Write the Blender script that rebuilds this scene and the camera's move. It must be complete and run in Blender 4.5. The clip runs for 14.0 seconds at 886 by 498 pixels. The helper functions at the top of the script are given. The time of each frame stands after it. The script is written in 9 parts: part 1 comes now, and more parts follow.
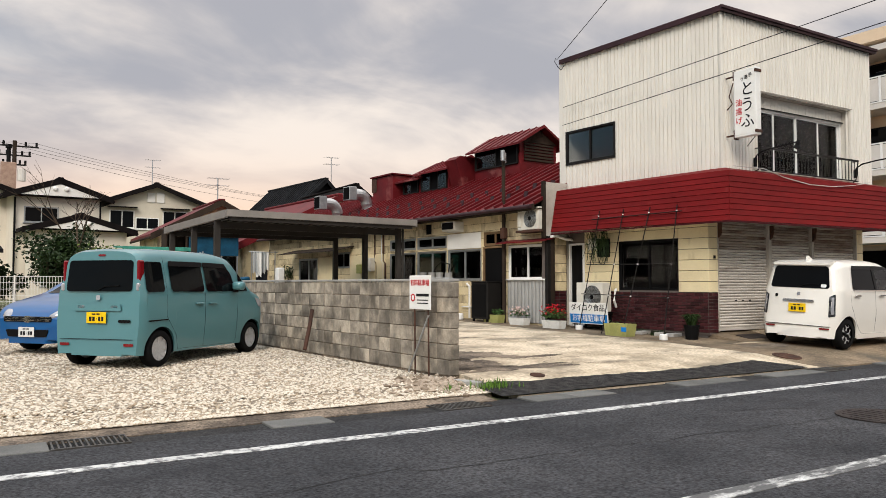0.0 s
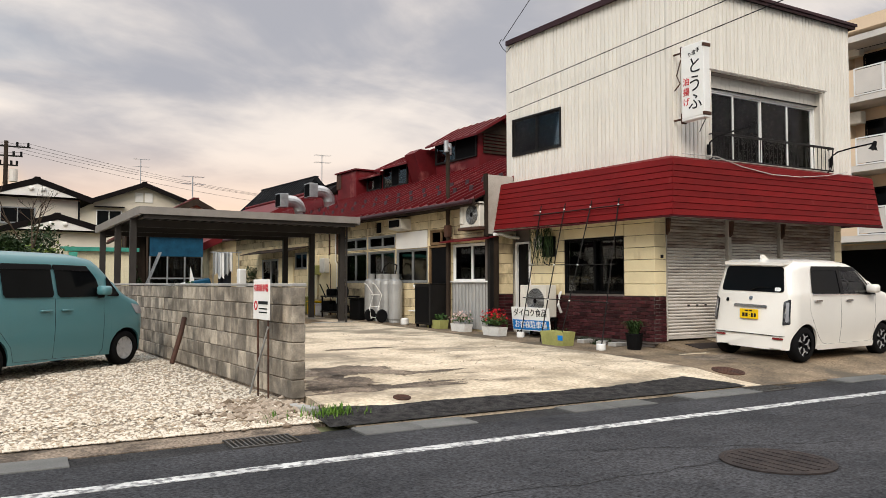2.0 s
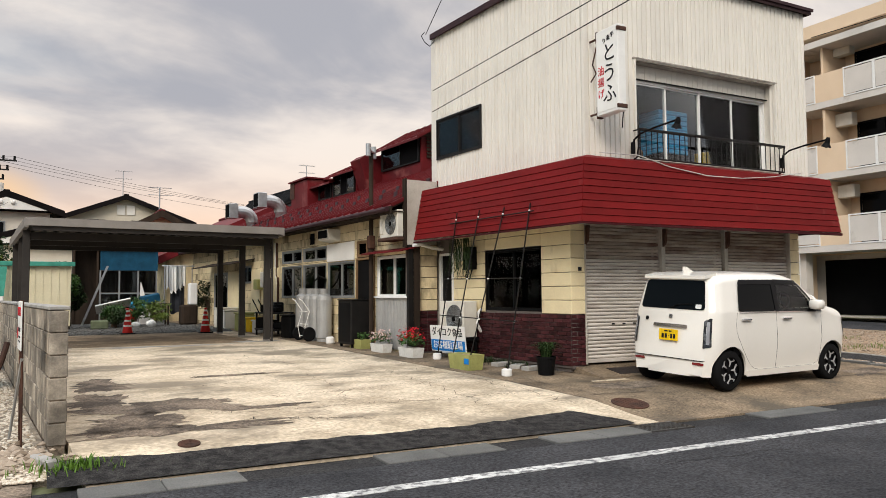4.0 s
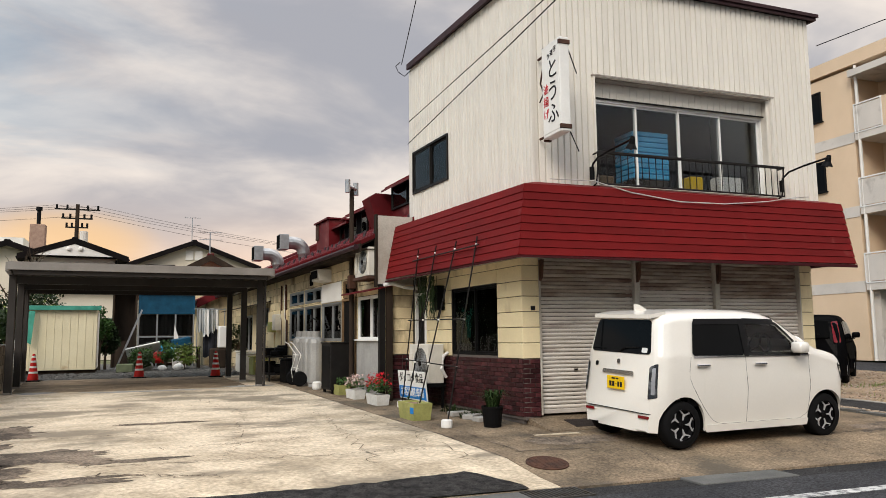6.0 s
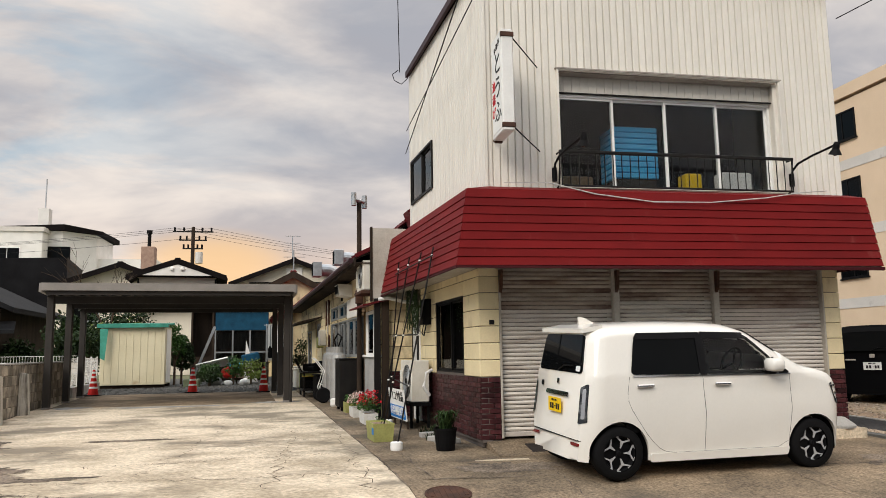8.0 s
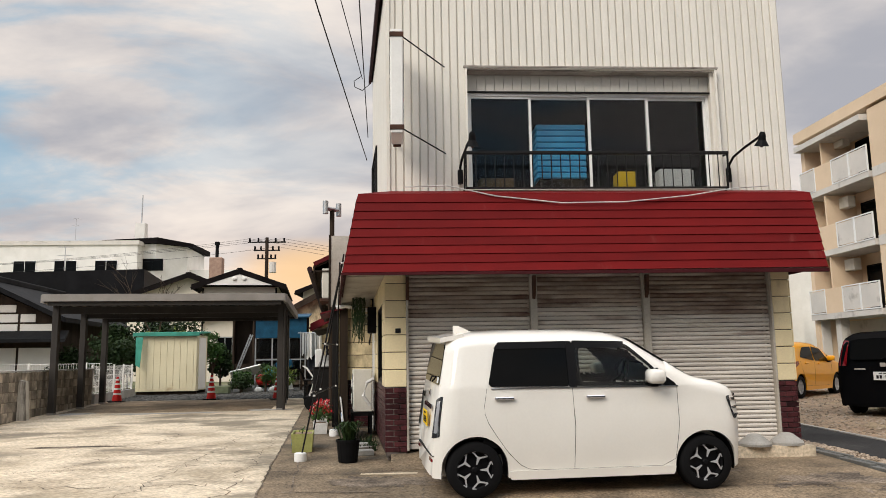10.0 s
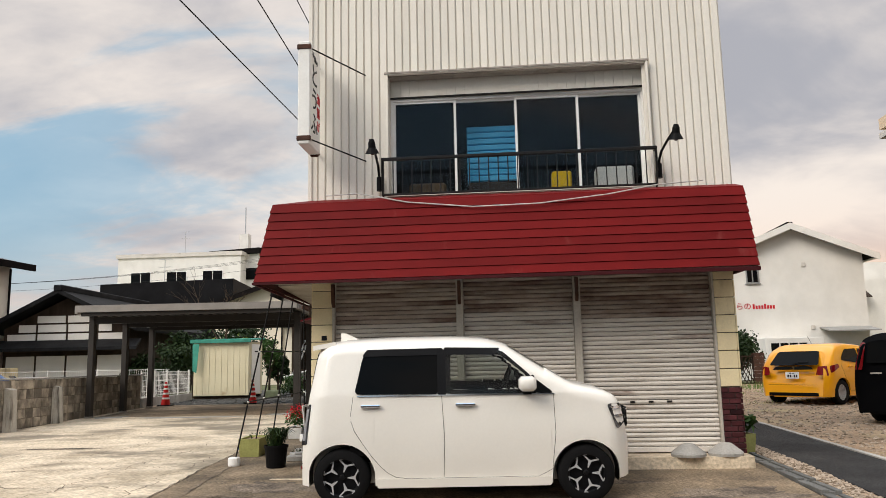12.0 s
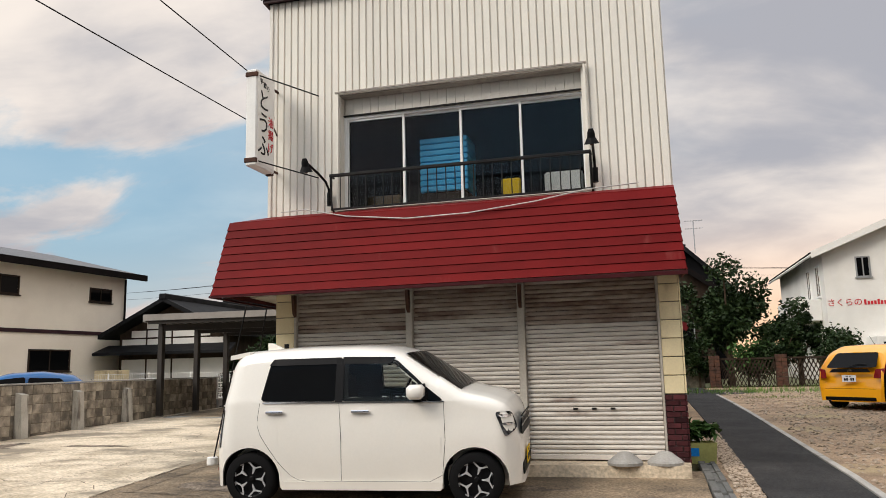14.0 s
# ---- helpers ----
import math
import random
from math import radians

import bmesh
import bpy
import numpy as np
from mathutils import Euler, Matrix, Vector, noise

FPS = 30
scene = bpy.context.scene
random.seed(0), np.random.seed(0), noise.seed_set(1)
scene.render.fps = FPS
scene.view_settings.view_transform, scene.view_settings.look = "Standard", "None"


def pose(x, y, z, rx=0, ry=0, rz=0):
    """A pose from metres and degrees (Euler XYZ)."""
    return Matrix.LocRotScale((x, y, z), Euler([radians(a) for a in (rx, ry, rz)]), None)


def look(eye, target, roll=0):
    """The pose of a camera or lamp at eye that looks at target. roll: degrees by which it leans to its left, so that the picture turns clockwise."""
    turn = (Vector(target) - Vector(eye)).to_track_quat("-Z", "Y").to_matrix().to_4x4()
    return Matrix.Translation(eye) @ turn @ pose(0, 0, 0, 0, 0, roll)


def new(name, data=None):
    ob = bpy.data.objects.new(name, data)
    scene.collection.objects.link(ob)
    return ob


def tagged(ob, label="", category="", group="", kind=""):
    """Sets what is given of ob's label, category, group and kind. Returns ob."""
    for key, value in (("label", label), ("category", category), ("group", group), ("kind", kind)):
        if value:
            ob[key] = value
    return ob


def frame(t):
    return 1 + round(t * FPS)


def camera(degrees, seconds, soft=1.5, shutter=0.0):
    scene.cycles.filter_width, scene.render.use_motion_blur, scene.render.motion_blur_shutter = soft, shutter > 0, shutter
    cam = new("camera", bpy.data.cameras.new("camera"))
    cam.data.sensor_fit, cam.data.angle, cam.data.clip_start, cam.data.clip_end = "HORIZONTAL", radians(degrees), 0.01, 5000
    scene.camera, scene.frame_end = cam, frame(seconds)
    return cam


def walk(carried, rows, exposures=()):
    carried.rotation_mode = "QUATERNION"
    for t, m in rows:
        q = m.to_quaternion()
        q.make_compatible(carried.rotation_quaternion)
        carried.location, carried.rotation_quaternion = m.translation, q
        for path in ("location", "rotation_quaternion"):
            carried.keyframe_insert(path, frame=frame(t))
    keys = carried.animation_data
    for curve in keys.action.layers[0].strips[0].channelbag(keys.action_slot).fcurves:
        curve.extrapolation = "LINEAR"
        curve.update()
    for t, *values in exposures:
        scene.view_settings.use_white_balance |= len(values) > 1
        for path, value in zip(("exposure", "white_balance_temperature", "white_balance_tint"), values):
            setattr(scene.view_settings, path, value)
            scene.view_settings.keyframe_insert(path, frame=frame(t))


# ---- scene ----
cam = camera(60.7, 14.0, soft=0.8)
PATH = [
    (0, (-0.04, -0.064, 1.395), (0.987, 1.65, 1.484), 0.0),
    (0.5, (0.563, -0.043, 1.415), (1.572, 1.681, 1.503), -0.0),
    (1, (1.195, 0.032, 1.418), (2.189, 1.765, 1.507), -0.0),
    (1.5, (1.828, 0.151, 1.43), (2.811, 1.891, 1.52), -0.1),
    (2, (2.44, 0.289, 1.45), (3.415, 2.033, 1.539), -0.1),
    (2.5, (3.084, 0.425, 1.479), (4.053, 2.172, 1.568), -0.1),
    (3, (3.691, 0.531, 1.503), (4.653, 2.282, 1.592), -0.2),
    (3.5, (4.324, 0.608, 1.53), (5.277, 2.364, 1.628), -0.3),
    (6, (7.424, 0.51, 1.516), (8.124, 2.369, 1.747), -0.6),
    (6.5, (8.062, 0.489, 1.517), (8.678, 2.376, 1.762), -0.7),
    (7, (8.673, 0.436, 1.523), (9.205, 2.347, 1.776), -0.8),
    (9.5, (11.767, 0.411, 1.548), (11.941, 2.383, 1.832), -0.9),
    (10, (12.396, 0.384, 1.539), (12.516, 2.36, 1.828), -0.9),
    (10.5, (13.005, 0.385, 1.541), (13.072, 2.362, 1.834), -0.9),
    (11, (13.614, 0.392, 1.536), (13.616, 2.37, 1.831), -1.0),
    (11.5, (14.202, 0.417, 1.527), (14.125, 2.393, 1.827), -1.1),
    (12, (14.809, 0.437, 1.54), (14.637, 2.406, 1.842), -1.2),
    (12.5, (15.384, 0.475, 1.55), (15.11, 2.433, 1.853), -1.3),
    (13, (15.989, 0.515, 1.568), (15.616, 2.456, 1.872), -1.4),
    (13.5, (16.602, 0.555, 1.573), (16.145, 2.478, 1.88), -1.35),
    (14, (17.242, 0.584, 1.585), (16.724, 2.491, 1.892), -1.35),
]
walk(cam, [(t, look(e, a, r)) for t, e, a, r in PATH], [(0, 0.5), (3, 0.52), (6, 0.42), (7, 0.42), (9.5, 0.45), (12, 0.49), (14, 0.5)])

# ---- world and light ----
world = bpy.data.worlds.new("sky")
scene.world = world
world.use_nodes = True
wt = world.node_tree
wt.nodes.clear()


def wn(kind, **sets):
    n = wt.nodes.new(kind)
    for k, v in sets.items():
        n.inputs[k].default_value = v
    return n


def wmath(op, a, b=None, clamp=False):
    n = wt.nodes.new("ShaderNodeMath")
    n.operation, n.use_clamp = op, clamp
    for i, v in enumerate((a, b)):
        if v is None:
            continue
        if isinstance(v, (int, float)):
            n.inputs[i].default_value = v
        else:
            wt.links.new(v, n.inputs[i])
    return n.outputs[0]


def wmix(fac, a, b):
    n = wt.nodes.new("ShaderNodeMix")
    n.data_type = "RGBA"
    for i, v in ((0, fac), (6, a), (7, b)):
        if isinstance(v, (int, float)):
            n.inputs[i].default_value = v
        elif isinstance(v, tuple):
            n.inputs[i].default_value = (*v, 1)
        else:
            wt.links.new(v, n.inputs[i])
    return n.outputs[2]


SUN_EL, SUN_AZ = 36.0, 222.0
sky = wt.nodes.new("ShaderNodeTexSky")
sky.sky_type, sky.sun_disc = "NISHITA", False
sky.sun_elevation, sky.sun_rotation = radians(SUN_EL), radians(SUN_AZ)
sky.air_density, sky.dust_density = 1.4, 1.5
tc = wt.nodes.new("ShaderNodeTexCoord")
sep = wt.nodes.new("ShaderNodeSeparateXYZ")
wt.links.new(tc.outputs["Generated"], sep.inputs[0])
DX, DY, DZ = sep.outputs
up = wmath("MAXIMUM", DZ, 0.0)
lift = wmath("ADD", up, 0.27)
comb = wt.nodes.new("ShaderNodeCombineXYZ")
wt.links.new(wmath("DIVIDE", DX, lift), comb.inputs[0])
wt.links.new(wmath("DIVIDE", DY, lift), comb.inputs[1])


def cloud_noise(scale, detail, sx, sy, off, rough=0.55):
    mp = wt.nodes.new("ShaderNodeMapping")
    mp.inputs["Scale"].default_value = (sx, sy, 1)
    mp.inputs["Location"].default_value = off
    mp.inputs["Rotation"].default_value = (0, 0, radians(-24))
    wt.links.new(comb.outputs[0], mp.inputs[0])
    n = wn("ShaderNodeTexNoise", Scale=scale, Detail=detail, Roughness=rough, Distortion=0.4)
    wt.links.new(mp.outputs[0], n.inputs["Vector"])
    return n.outputs["Fac"]


def wrange(v, a, b, c=0.0, d=1.0):
    n = wt.nodes.new("ShaderNodeMapRange")
    n.interpolation_type = "SMOOTHSTEP"
    wt.links.new(v, n.inputs["Value"])
    for k, x in zip(("From Min", "From Max", "To Min", "To Max"), (a, b, c, d)):
        n.inputs[k].default_value = x
    return n.outputs[0]


big = cloud_noise(1.0, 5, 0.8, 1.0, (3.2, 1.3, 0), 0.5)
torn = cloud_noise(1.9, 9, 0.7, 1.2, (1.7, 5.2, 0), 0.58)
fine = cloud_noise(2.6, 8, 0.8, 1.15, (7.1, 2.6, 0), 0.55)
mixed = wmath("ADD", wmath("MULTIPLY", big, 0.62), wmath("MULTIPLY", fine, 0.38))
shade = wrange(mixed, 0.39, 0.6)
cloud = wmix(shade, (0.315, 0.318, 0.35), (0.68, 0.615, 0.56))
# clear blue gaps widen towards the west
west = wrange(wmath("SUBTRACT", wmath("MULTIPLY", DX, -1.0), wmath("MULTIPLY", DY, 0.45)), -0.62, 0.34)
gap = wmath("MULTIPLY", west, wrange(torn, 0.42, 0.55, 0.88, 0.0))
blue = wmix(0.75, wmix(1.0, (0, 0, 0), sky.outputs[0]), (1.9, 3.6, 4.9))
bluem = wt.nodes.new("ShaderNodeVectorMath")
bluem.operation = "SCALE"
bluem.inputs["Scale"].default_value = 0.1
wt.links.new(blue, bluem.inputs[0])
veil = wmix(gap, cloud, bluem.outputs[0])
# warm evening glow along the horizon
ahead = wrange(DY, 0.35, 1.0)
low = wrange(DZ, 0.0, 0.24, 1.0, 0.0)
glow = wmath("MULTIPLY", wmath("MULTIPLY", low, low), wmath("MULTIPLY", wmath("ADD", wmath("MULTIPLY", ahead, 0.75), 0.35), wmath("SUBTRACT", 1.0, wmath("MULTIPLY", west, 0.7))), True)
haze = wmath("MULTIPLY", wrange(DZ, 0.0, 0.26, 0.6, 0.0), wmath("SUBTRACT", 1.0, wmath("MULTIPLY", west, 0.9)), True)
lit = wmix(glow, wmix(haze, veil, (0.68, 0.57, 0.49)), (0.8, 0.5, 0.31))
# the sun has just set behind the clouds: a small golden patch low over the roofs
ex, ez = wmath("DIVIDE", wmath("ADD", DX, 0.105), 0.12), wmath("DIVIDE", wmath("SUBTRACT", DZ, 0.115), 0.05)
ember = wrange(wmath("ADD", wmath("ADD", wmath("MULTIPLY", ex, ex), wmath("MULTIPLY", ez, ez)), wmath("MULTIPLY", wmath("LESS_THAN", DY, 0.0), 9.0)), 0.0, 1.0, 0.6, 0.0)
lit = wmix(ember, lit, (0.86, 0.52, 0.2))
# an overcast sky is brighter overhead than along the horizon
zen = wrange(DZ, 0.42, 0.95, 1.0, 3.0)
bg = wt.nodes.new("ShaderNodeBackground")
wt.links.new(lit, bg.inputs["Color"])
wt.links.new(wmath("MULTIPLY", zen, 1.0), bg.inputs["Strength"])
wo = wt.nodes.new("ShaderNodeOutputWorld")
wt.links.new(bg.outputs[0], wo.inputs[0])

sun = new("sun", bpy.data.lights.new("sun", "SUN"))
sun.data.energy, sun.data.angle, sun.data.color = 1.75, radians(28), (1.0, 0.91, 0.8)
sun.matrix_world = look((0, 0, 40), Vector((0, 0, 40)) - Vector((math.sin(radians(SUN_AZ)) * math.cos(radians(SUN_EL)), math.cos(radians(SUN_AZ)) * math.cos(radians(SUN_EL)), math.sin(radians(SUN_EL)))))

# ---- materials ----


def mat(name, a, b=None, rough=0.7, metal=0.0, scale=2.0, lo=0.35, hi=0.65, fine=40.0, bump=0.15, dist=0.01, stretch=(1, 1, 1), rand=0.0, stain=None, stain_at=(0.58, 0.7), stain_scale=1.2, stain_stretch=(1, 1, 1), coat=0.0, trans=0.0, grain=0.12, spec=0.15):
    m = bpy.data.materials.new(name)
    m.use_nodes = True
    nt = m.node_tree
    p = nt.nodes["Principled BSDF"]
    p.inputs["Roughness"].default_value, p.inputs["Metallic"].default_value = rough, metal
    p.inputs["Coat Weight"].default_value, p.inputs["Coat Roughness"].default_value = coat, 0.04
    p.inputs["Transmission Weight"].default_value = trans
    p.inputs["Specular IOR Level"].default_value = spec
    if b is None:
        b = tuple(x * 0.8 for x in a)
    co = nt.nodes.new("ShaderNodeTexCoord").outputs["Object"]
    info = nt.nodes.new("ShaderNodeObjectInfo").outputs["Random"]
    off = nt.nodes.new("ShaderNodeVectorMath")
    off.operation = "MULTIPLY_ADD"
    off.inputs[0].default_value = off.inputs[1].default_value = (0, 0, 0)
    nt.links.new(info, off.inputs[0])
    off.inputs[1].default_value = (37, 53, 71) if rand else (0, 0, 0)
    nt.links.new(co, off.inputs[2])

    def nz(sc, det, st):
        mp = nt.nodes.new("ShaderNodeMapping")
        mp.inputs["Scale"].default_value = st
        nt.links.new(off.outputs[0], mp.inputs[0])
        n = nt.nodes.new("ShaderNodeTexNoise")
        n.inputs["Scale"].default_value, n.inputs["Detail"].default_value, n.inputs["Roughness"].default_value = sc, det, 0.6
        nt.links.new(mp.outputs[0], n.inputs["Vector"])
        return n.outputs["Fac"]

    def rng(v, x0, x1, y0=0.0, y1=1.0):
        r = nt.nodes.new("ShaderNodeMapRange")
        nt.links.new(v, r.inputs[0])
        for i, x in enumerate((x0, x1, y0, y1)):
            r.inputs[i + 1].default_value = x
        return r.outputs[0]

    def mx(f, c0, c1, mode="MIX"):
        n = nt.nodes.new("ShaderNodeMix")
        n.data_type, n.blend_type = "RGBA", mode
        for i, v in ((0, f), (6, c0), (7, c1)):
            if isinstance(v, (int, float)):
                n.inputs[i].default_value = v
            elif isinstance(v, tuple):
                n.inputs[i].default_value = (*v, 1)
            else:
                nt.links.new(v, n.inputs[i])
        return n.outputs[2]

    col = mx(rng(nz(scale, 5, stretch), lo, hi), a, b)
    fn = nz(fine, 3, stretch)
    if grain:
        g = nt.nodes.new("ShaderNodeCombineColor")
        v = rng(fn, 0.25, 0.75, 1 - grain, 1 + grain)
        for i in range(3):
            nt.links.new(v, g.inputs[i])
        col = mx(1.0, col, g.outputs[0], "MULTIPLY")
    if rand:
        g = nt.nodes.new("ShaderNodeCombineColor")
        v = rng(info, 0, 1, 1 - rand, 1 + rand)
        for i in range(3):
            nt.links.new(v, g.inputs[i])
        col = mx(1.0, col, g.outputs[0], "MULTIPLY")
    if stain:
        col = mx(rng(nz(stain_scale, 6, stain_stretch), stain_at[0], stain_at[1], 0, 0.85), col, stain)
    nt.links.new(col, p.inputs["Base Color"])
    if bump:
        bp = nt.nodes.new("ShaderNodeBump")
        bp.inputs["Strength"].default_value, bp.inputs["Distance"].default_value = bump, dist
        nt.links.new(fn, bp.inputs["Height"])
        nt.links.new(bp.outputs[0], p.inputs["Normal"])
    return m


M = {}
M["asphalt"] = mat("asphalt", (0.056, 0.056, 0.06), (0.023, 0.024, 0.027), 0.85, scale=0.8, lo=0.3, hi=0.7, fine=42, bump=0.9, grain=0.95, stain=(0.022, 0.022, 0.025), stain_at=(0.6, 0.72), stain_scale=0.9, stain_stretch=(0.4, 1.6, 1))
M["new_asphalt"] = mat("new_asphalt", (0.04, 0.039, 0.039), (0.022, 0.022, 0.023), 0.9, scale=1.4, fine=55, bump=0.9, grain=0.95)
M["ramp_asphalt"] = mat("coarse_black_asphalt", (0.05, 0.047, 0.045), (0.018, 0.017, 0.017), 0.9, scale=9, lo=0.4, hi=0.6, fine=70, bump=1.0, dist=0.02, grain=0.95)
M["line"] = mat("road_paint", (0.66, 0.66, 0.64), (0.42, 0.42, 0.41), 0.7, scale=3, fine=60, stain=(0.07, 0.07, 0.075), stain_at=(0.47, 0.6), stain_scale=14)
M["line_worn"] = mat("worn_road_paint", (0.6, 0.6, 0.58), (0.36, 0.36, 0.35), 0.75, scale=3, fine=60, grain=0.4, stain=(0.05, 0.05, 0.053), stain_at=(0.4, 0.52), stain_scale=9, stain_stretch=(0.6, 1.6, 1))
M["concrete"] = mat("pale_concrete", (0.64, 0.535, 0.4), (0.41, 0.335, 0.24), 0.85, scale=1.3, lo=0.4, hi=0.62, fine=24, bump=0.5, grain=0.38, stretch=(0.85, 1.1, 1), stain=(0.21, 0.175, 0.13), stain_at=(0.52, 0.62), stain_scale=0.8, stain_stretch=(0.75, 1.15, 1))
M["patch"] = mat("worn_concrete", (0.235, 0.185, 0.14), (0.09, 0.072, 0.057), 0.9, scale=2.6, lo=0.4, hi=0.6, fine=38, bump=0.9, grain=0.7)
M["apron"] = mat("brown_concrete", (0.29, 0.218, 0.146), (0.13, 0.1, 0.07), 0.9, scale=1.3, fine=34, bump=0.8, grain=0.6, stain=(0.1, 0.085, 0.065), stain_at=(0.55, 0.68), stain_scale=0.9)
M["slab"] = mat("drain_slab", (0.15, 0.148, 0.14), (0.1, 0.1, 0.096), 0.85, scale=2, fine=70, bump=0.3, rand=0.15, grain=0.2)
M["grate"] = mat("grate_steel", (0.13, 0.13, 0.13), (0.08, 0.07, 0.06), 0.6, 0.7, scale=5, fine=60)
M["gravel_bed"] = mat("gravel_bed", (0.46, 0.39, 0.305), (0.22, 0.18, 0.14), 0.95, scale=5, fine=45, bump=1.0, dist=0.03, grain=0.4)
M["stone"] = mat("pale_stone", (0.72, 0.66, 0.56), (0.5, 0.44, 0.36), 0.9, scale=14, fine=90, bump=0.3, grain=0.15)
M["soil"] = mat("soil_gravel", (0.38, 0.275, 0.185), (0.23, 0.165, 0.115), 0.95, scale=1.3, fine=35, bump=0.9, dist=0.03, grain=0.4, stain=(0.36, 0.3, 0.17), stain_at=(0.55, 0.7), stain_scale=0.7)
M["brown_stone"] = mat("brown_stone", (0.3, 0.255, 0.21), (0.17, 0.14, 0.12), 0.9, scale=10, fine=70, grain=0.2)
M["grey_gravel"] = mat("grey_gravel", (0.17, 0.165, 0.155), (0.08, 0.08, 0.078), 0.95, scale=9, fine=40, bump=0.9, dist=0.03, grain=0.4)
M["earth"] = mat("earth", (0.2, 0.19, 0.12), (0.1, 0.12, 0.05), 0.95, scale=0.4, fine=20, bump=0.5)
M["siding"] = mat("ivory_metal_siding", (0.75, 0.715, 0.645), (0.69, 0.655, 0.59), 0.55, scale=0.7, fine=45, bump=0.05, grain=0.04, rand=0.025, stain=(0.66, 0.61, 0.54), stain_at=(0.66, 0.84), stain_scale=2.2, stain_stretch=(1, 1, 0.12))
M["siding_core"] = mat("siding_groove_sheet", (0.66, 0.625, 0.56), (0.56, 0.53, 0.47), 0.6, scale=1.5, grain=0.06, bump=0)
# darker copy of the siding: recess shade and weathering in one colour
M["siding_shaded"] = mat("weathered_shaded_siding", (0.4, 0.365, 0.32), (0.27, 0.24, 0.21), 0.7, scale=1.5, fine=45, bump=0.05, grain=0.08, stain=(0.14, 0.12, 0.1), stain_at=(0.55, 0.7), stain_scale=2.5, stain_stretch=(1, 1, 0.3))
M["trim_dark"] = mat("dark_maroon_trim", (0.045, 0.02, 0.024), (0.028, 0.014, 0.017), 0.5, scale=3)
M["awning"] = mat("red_awning_board", (0.165, 0.0085, 0.009), (0.125, 0.007, 0.0075), 0.6, spec=0.09, scale=1.0, fine=50, bump=0.04, grain=0.06, rand=0.07, stain=(0.22, 0.05, 0.045), stain_at=(0.64, 0.8), stain_scale=2.6, stain_stretch=(1.2, 1.2, 0.2))
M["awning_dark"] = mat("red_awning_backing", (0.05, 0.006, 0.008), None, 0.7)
M["soffit"] = mat("soffit_board", (0.5, 0.47, 0.42), (0.36, 0.33, 0.28), 0.8, scale=1.5, stain=(0.18, 0.14, 0.1), stain_scale=2)
M["cream"] = mat("cream_block_siding", (0.78, 0.67, 0.43), (0.69, 0.585, 0.37), 0.6, scale=1.3, fine=50, bump=0.08, grain=0.06, rand=0.05, stain=(0.4, 0.31, 0.19), stain_at=(0.6, 0.75), stain_scale=1.8, stain_stretch=(1, 1, 0.4))
M["cream_old"] = mat("weathered_cream_siding", (0.76, 0.64, 0.4), (0.6, 0.49, 0.31), 0.75, scale=1.2, fine=40, bump=0.12, grain=0.1, rand=0.08, stain=(0.12, 0.085, 0.055), stain_at=(0.51, 0.68), stain_scale=1.6, stain_stretch=(1, 1, 0.5))
M["brick"] = mat("dark_purple_brick", (0.07, 0.02, 0.022), (0.03, 0.011, 0.013), 0.38, scale=6, fine=70, bump=0.2, rand=0.45, grain=0.15)
M["mortar"] = mat("dark_mortar", (0.13, 0.11, 0.1), None, 0.9)
M["shutter"] = mat("grey_shutter_steel", (0.7, 0.655, 0.6), (0.52, 0.48, 0.435), 0.5, 0.0, scale=1.1, fine=60, bump=0.05, grain=0.08, rand=0.06, stain=(0.16, 0.085, 0.06), stain_at=(0.6, 0.72), stain_scale=1.9, stain_stretch=(0.35, 1, 1))
# darker, browner copy of the shutter steel with heavier rust stains
M["shutter_rust"] = mat("dark_rust_stained_shutter", (0.5, 0.44, 0.38), (0.3, 0.24, 0.2), 0.6, 0.0, scale=1.3, fine=60, bump=0.08, grain=0.12, rand=0.12, stain=(0.11, 0.05, 0.035), stain_at=(0.48, 0.66), stain_scale=1.6, stain_stretch=(0.5, 1, 1))
M["rust"] = mat("rusted_steel", (0.1, 0.048, 0.032), (0.05, 0.03, 0.024), 0.85, scale=5, fine=50, bump=0.3)
M["rust_dark"] = mat("dark_cast_iron", (0.045, 0.036, 0.033), (0.022, 0.018, 0.018), 0.7, scale=6, fine=50, bump=0.3)
M["alu"] = mat("white_aluminium", (0.8, 0.8, 0.78), (0.7, 0.7, 0.68), 0.45, 0.0, scale=3, grain=0.04, bump=0.02)
M["alu_grey"] = mat("grey_aluminium", (0.4, 0.41, 0.41), (0.3, 0.31, 0.31), 0.4, 0.6, scale=3, grain=0.05, bump=0.02)
M["dark_metal"] = mat("dark_painted_steel", (0.014, 0.013, 0.012), (0.009, 0.008, 0.008), 0.5, 0.0, scale=4, grain=0.06, bump=0.03)
M["carport"] = mat("bronze_grey_aluminium", (0.05, 0.044, 0.04), (0.036, 0.032, 0.029), 0.5, 0.1, scale=2, grain=0.06, bump=0.03)
M["carport_light"] = mat("carport_gutter", (0.3, 0.275, 0.25), (0.24, 0.22, 0.2), 0.45, 0.3, scale=2, grain=0.05, bump=0.03)
M["black"] = mat("black_plastic", (0.006, 0.006, 0.0065), None, 0.5, bump=0.05, spec=0.08)
# near-black: the dark of unlit insides is put into the colour
M["interior"] = mat("unlit_inside_black", (0.007, 0.007, 0.0075), None, 0.95, spec=0.02)
M["curtain"] = mat("pale_curtain", (0.45, 0.46, 0.45), (0.32, 0.33, 0.33), 0.9, scale=2, stretch=(6, 6, 0.3))
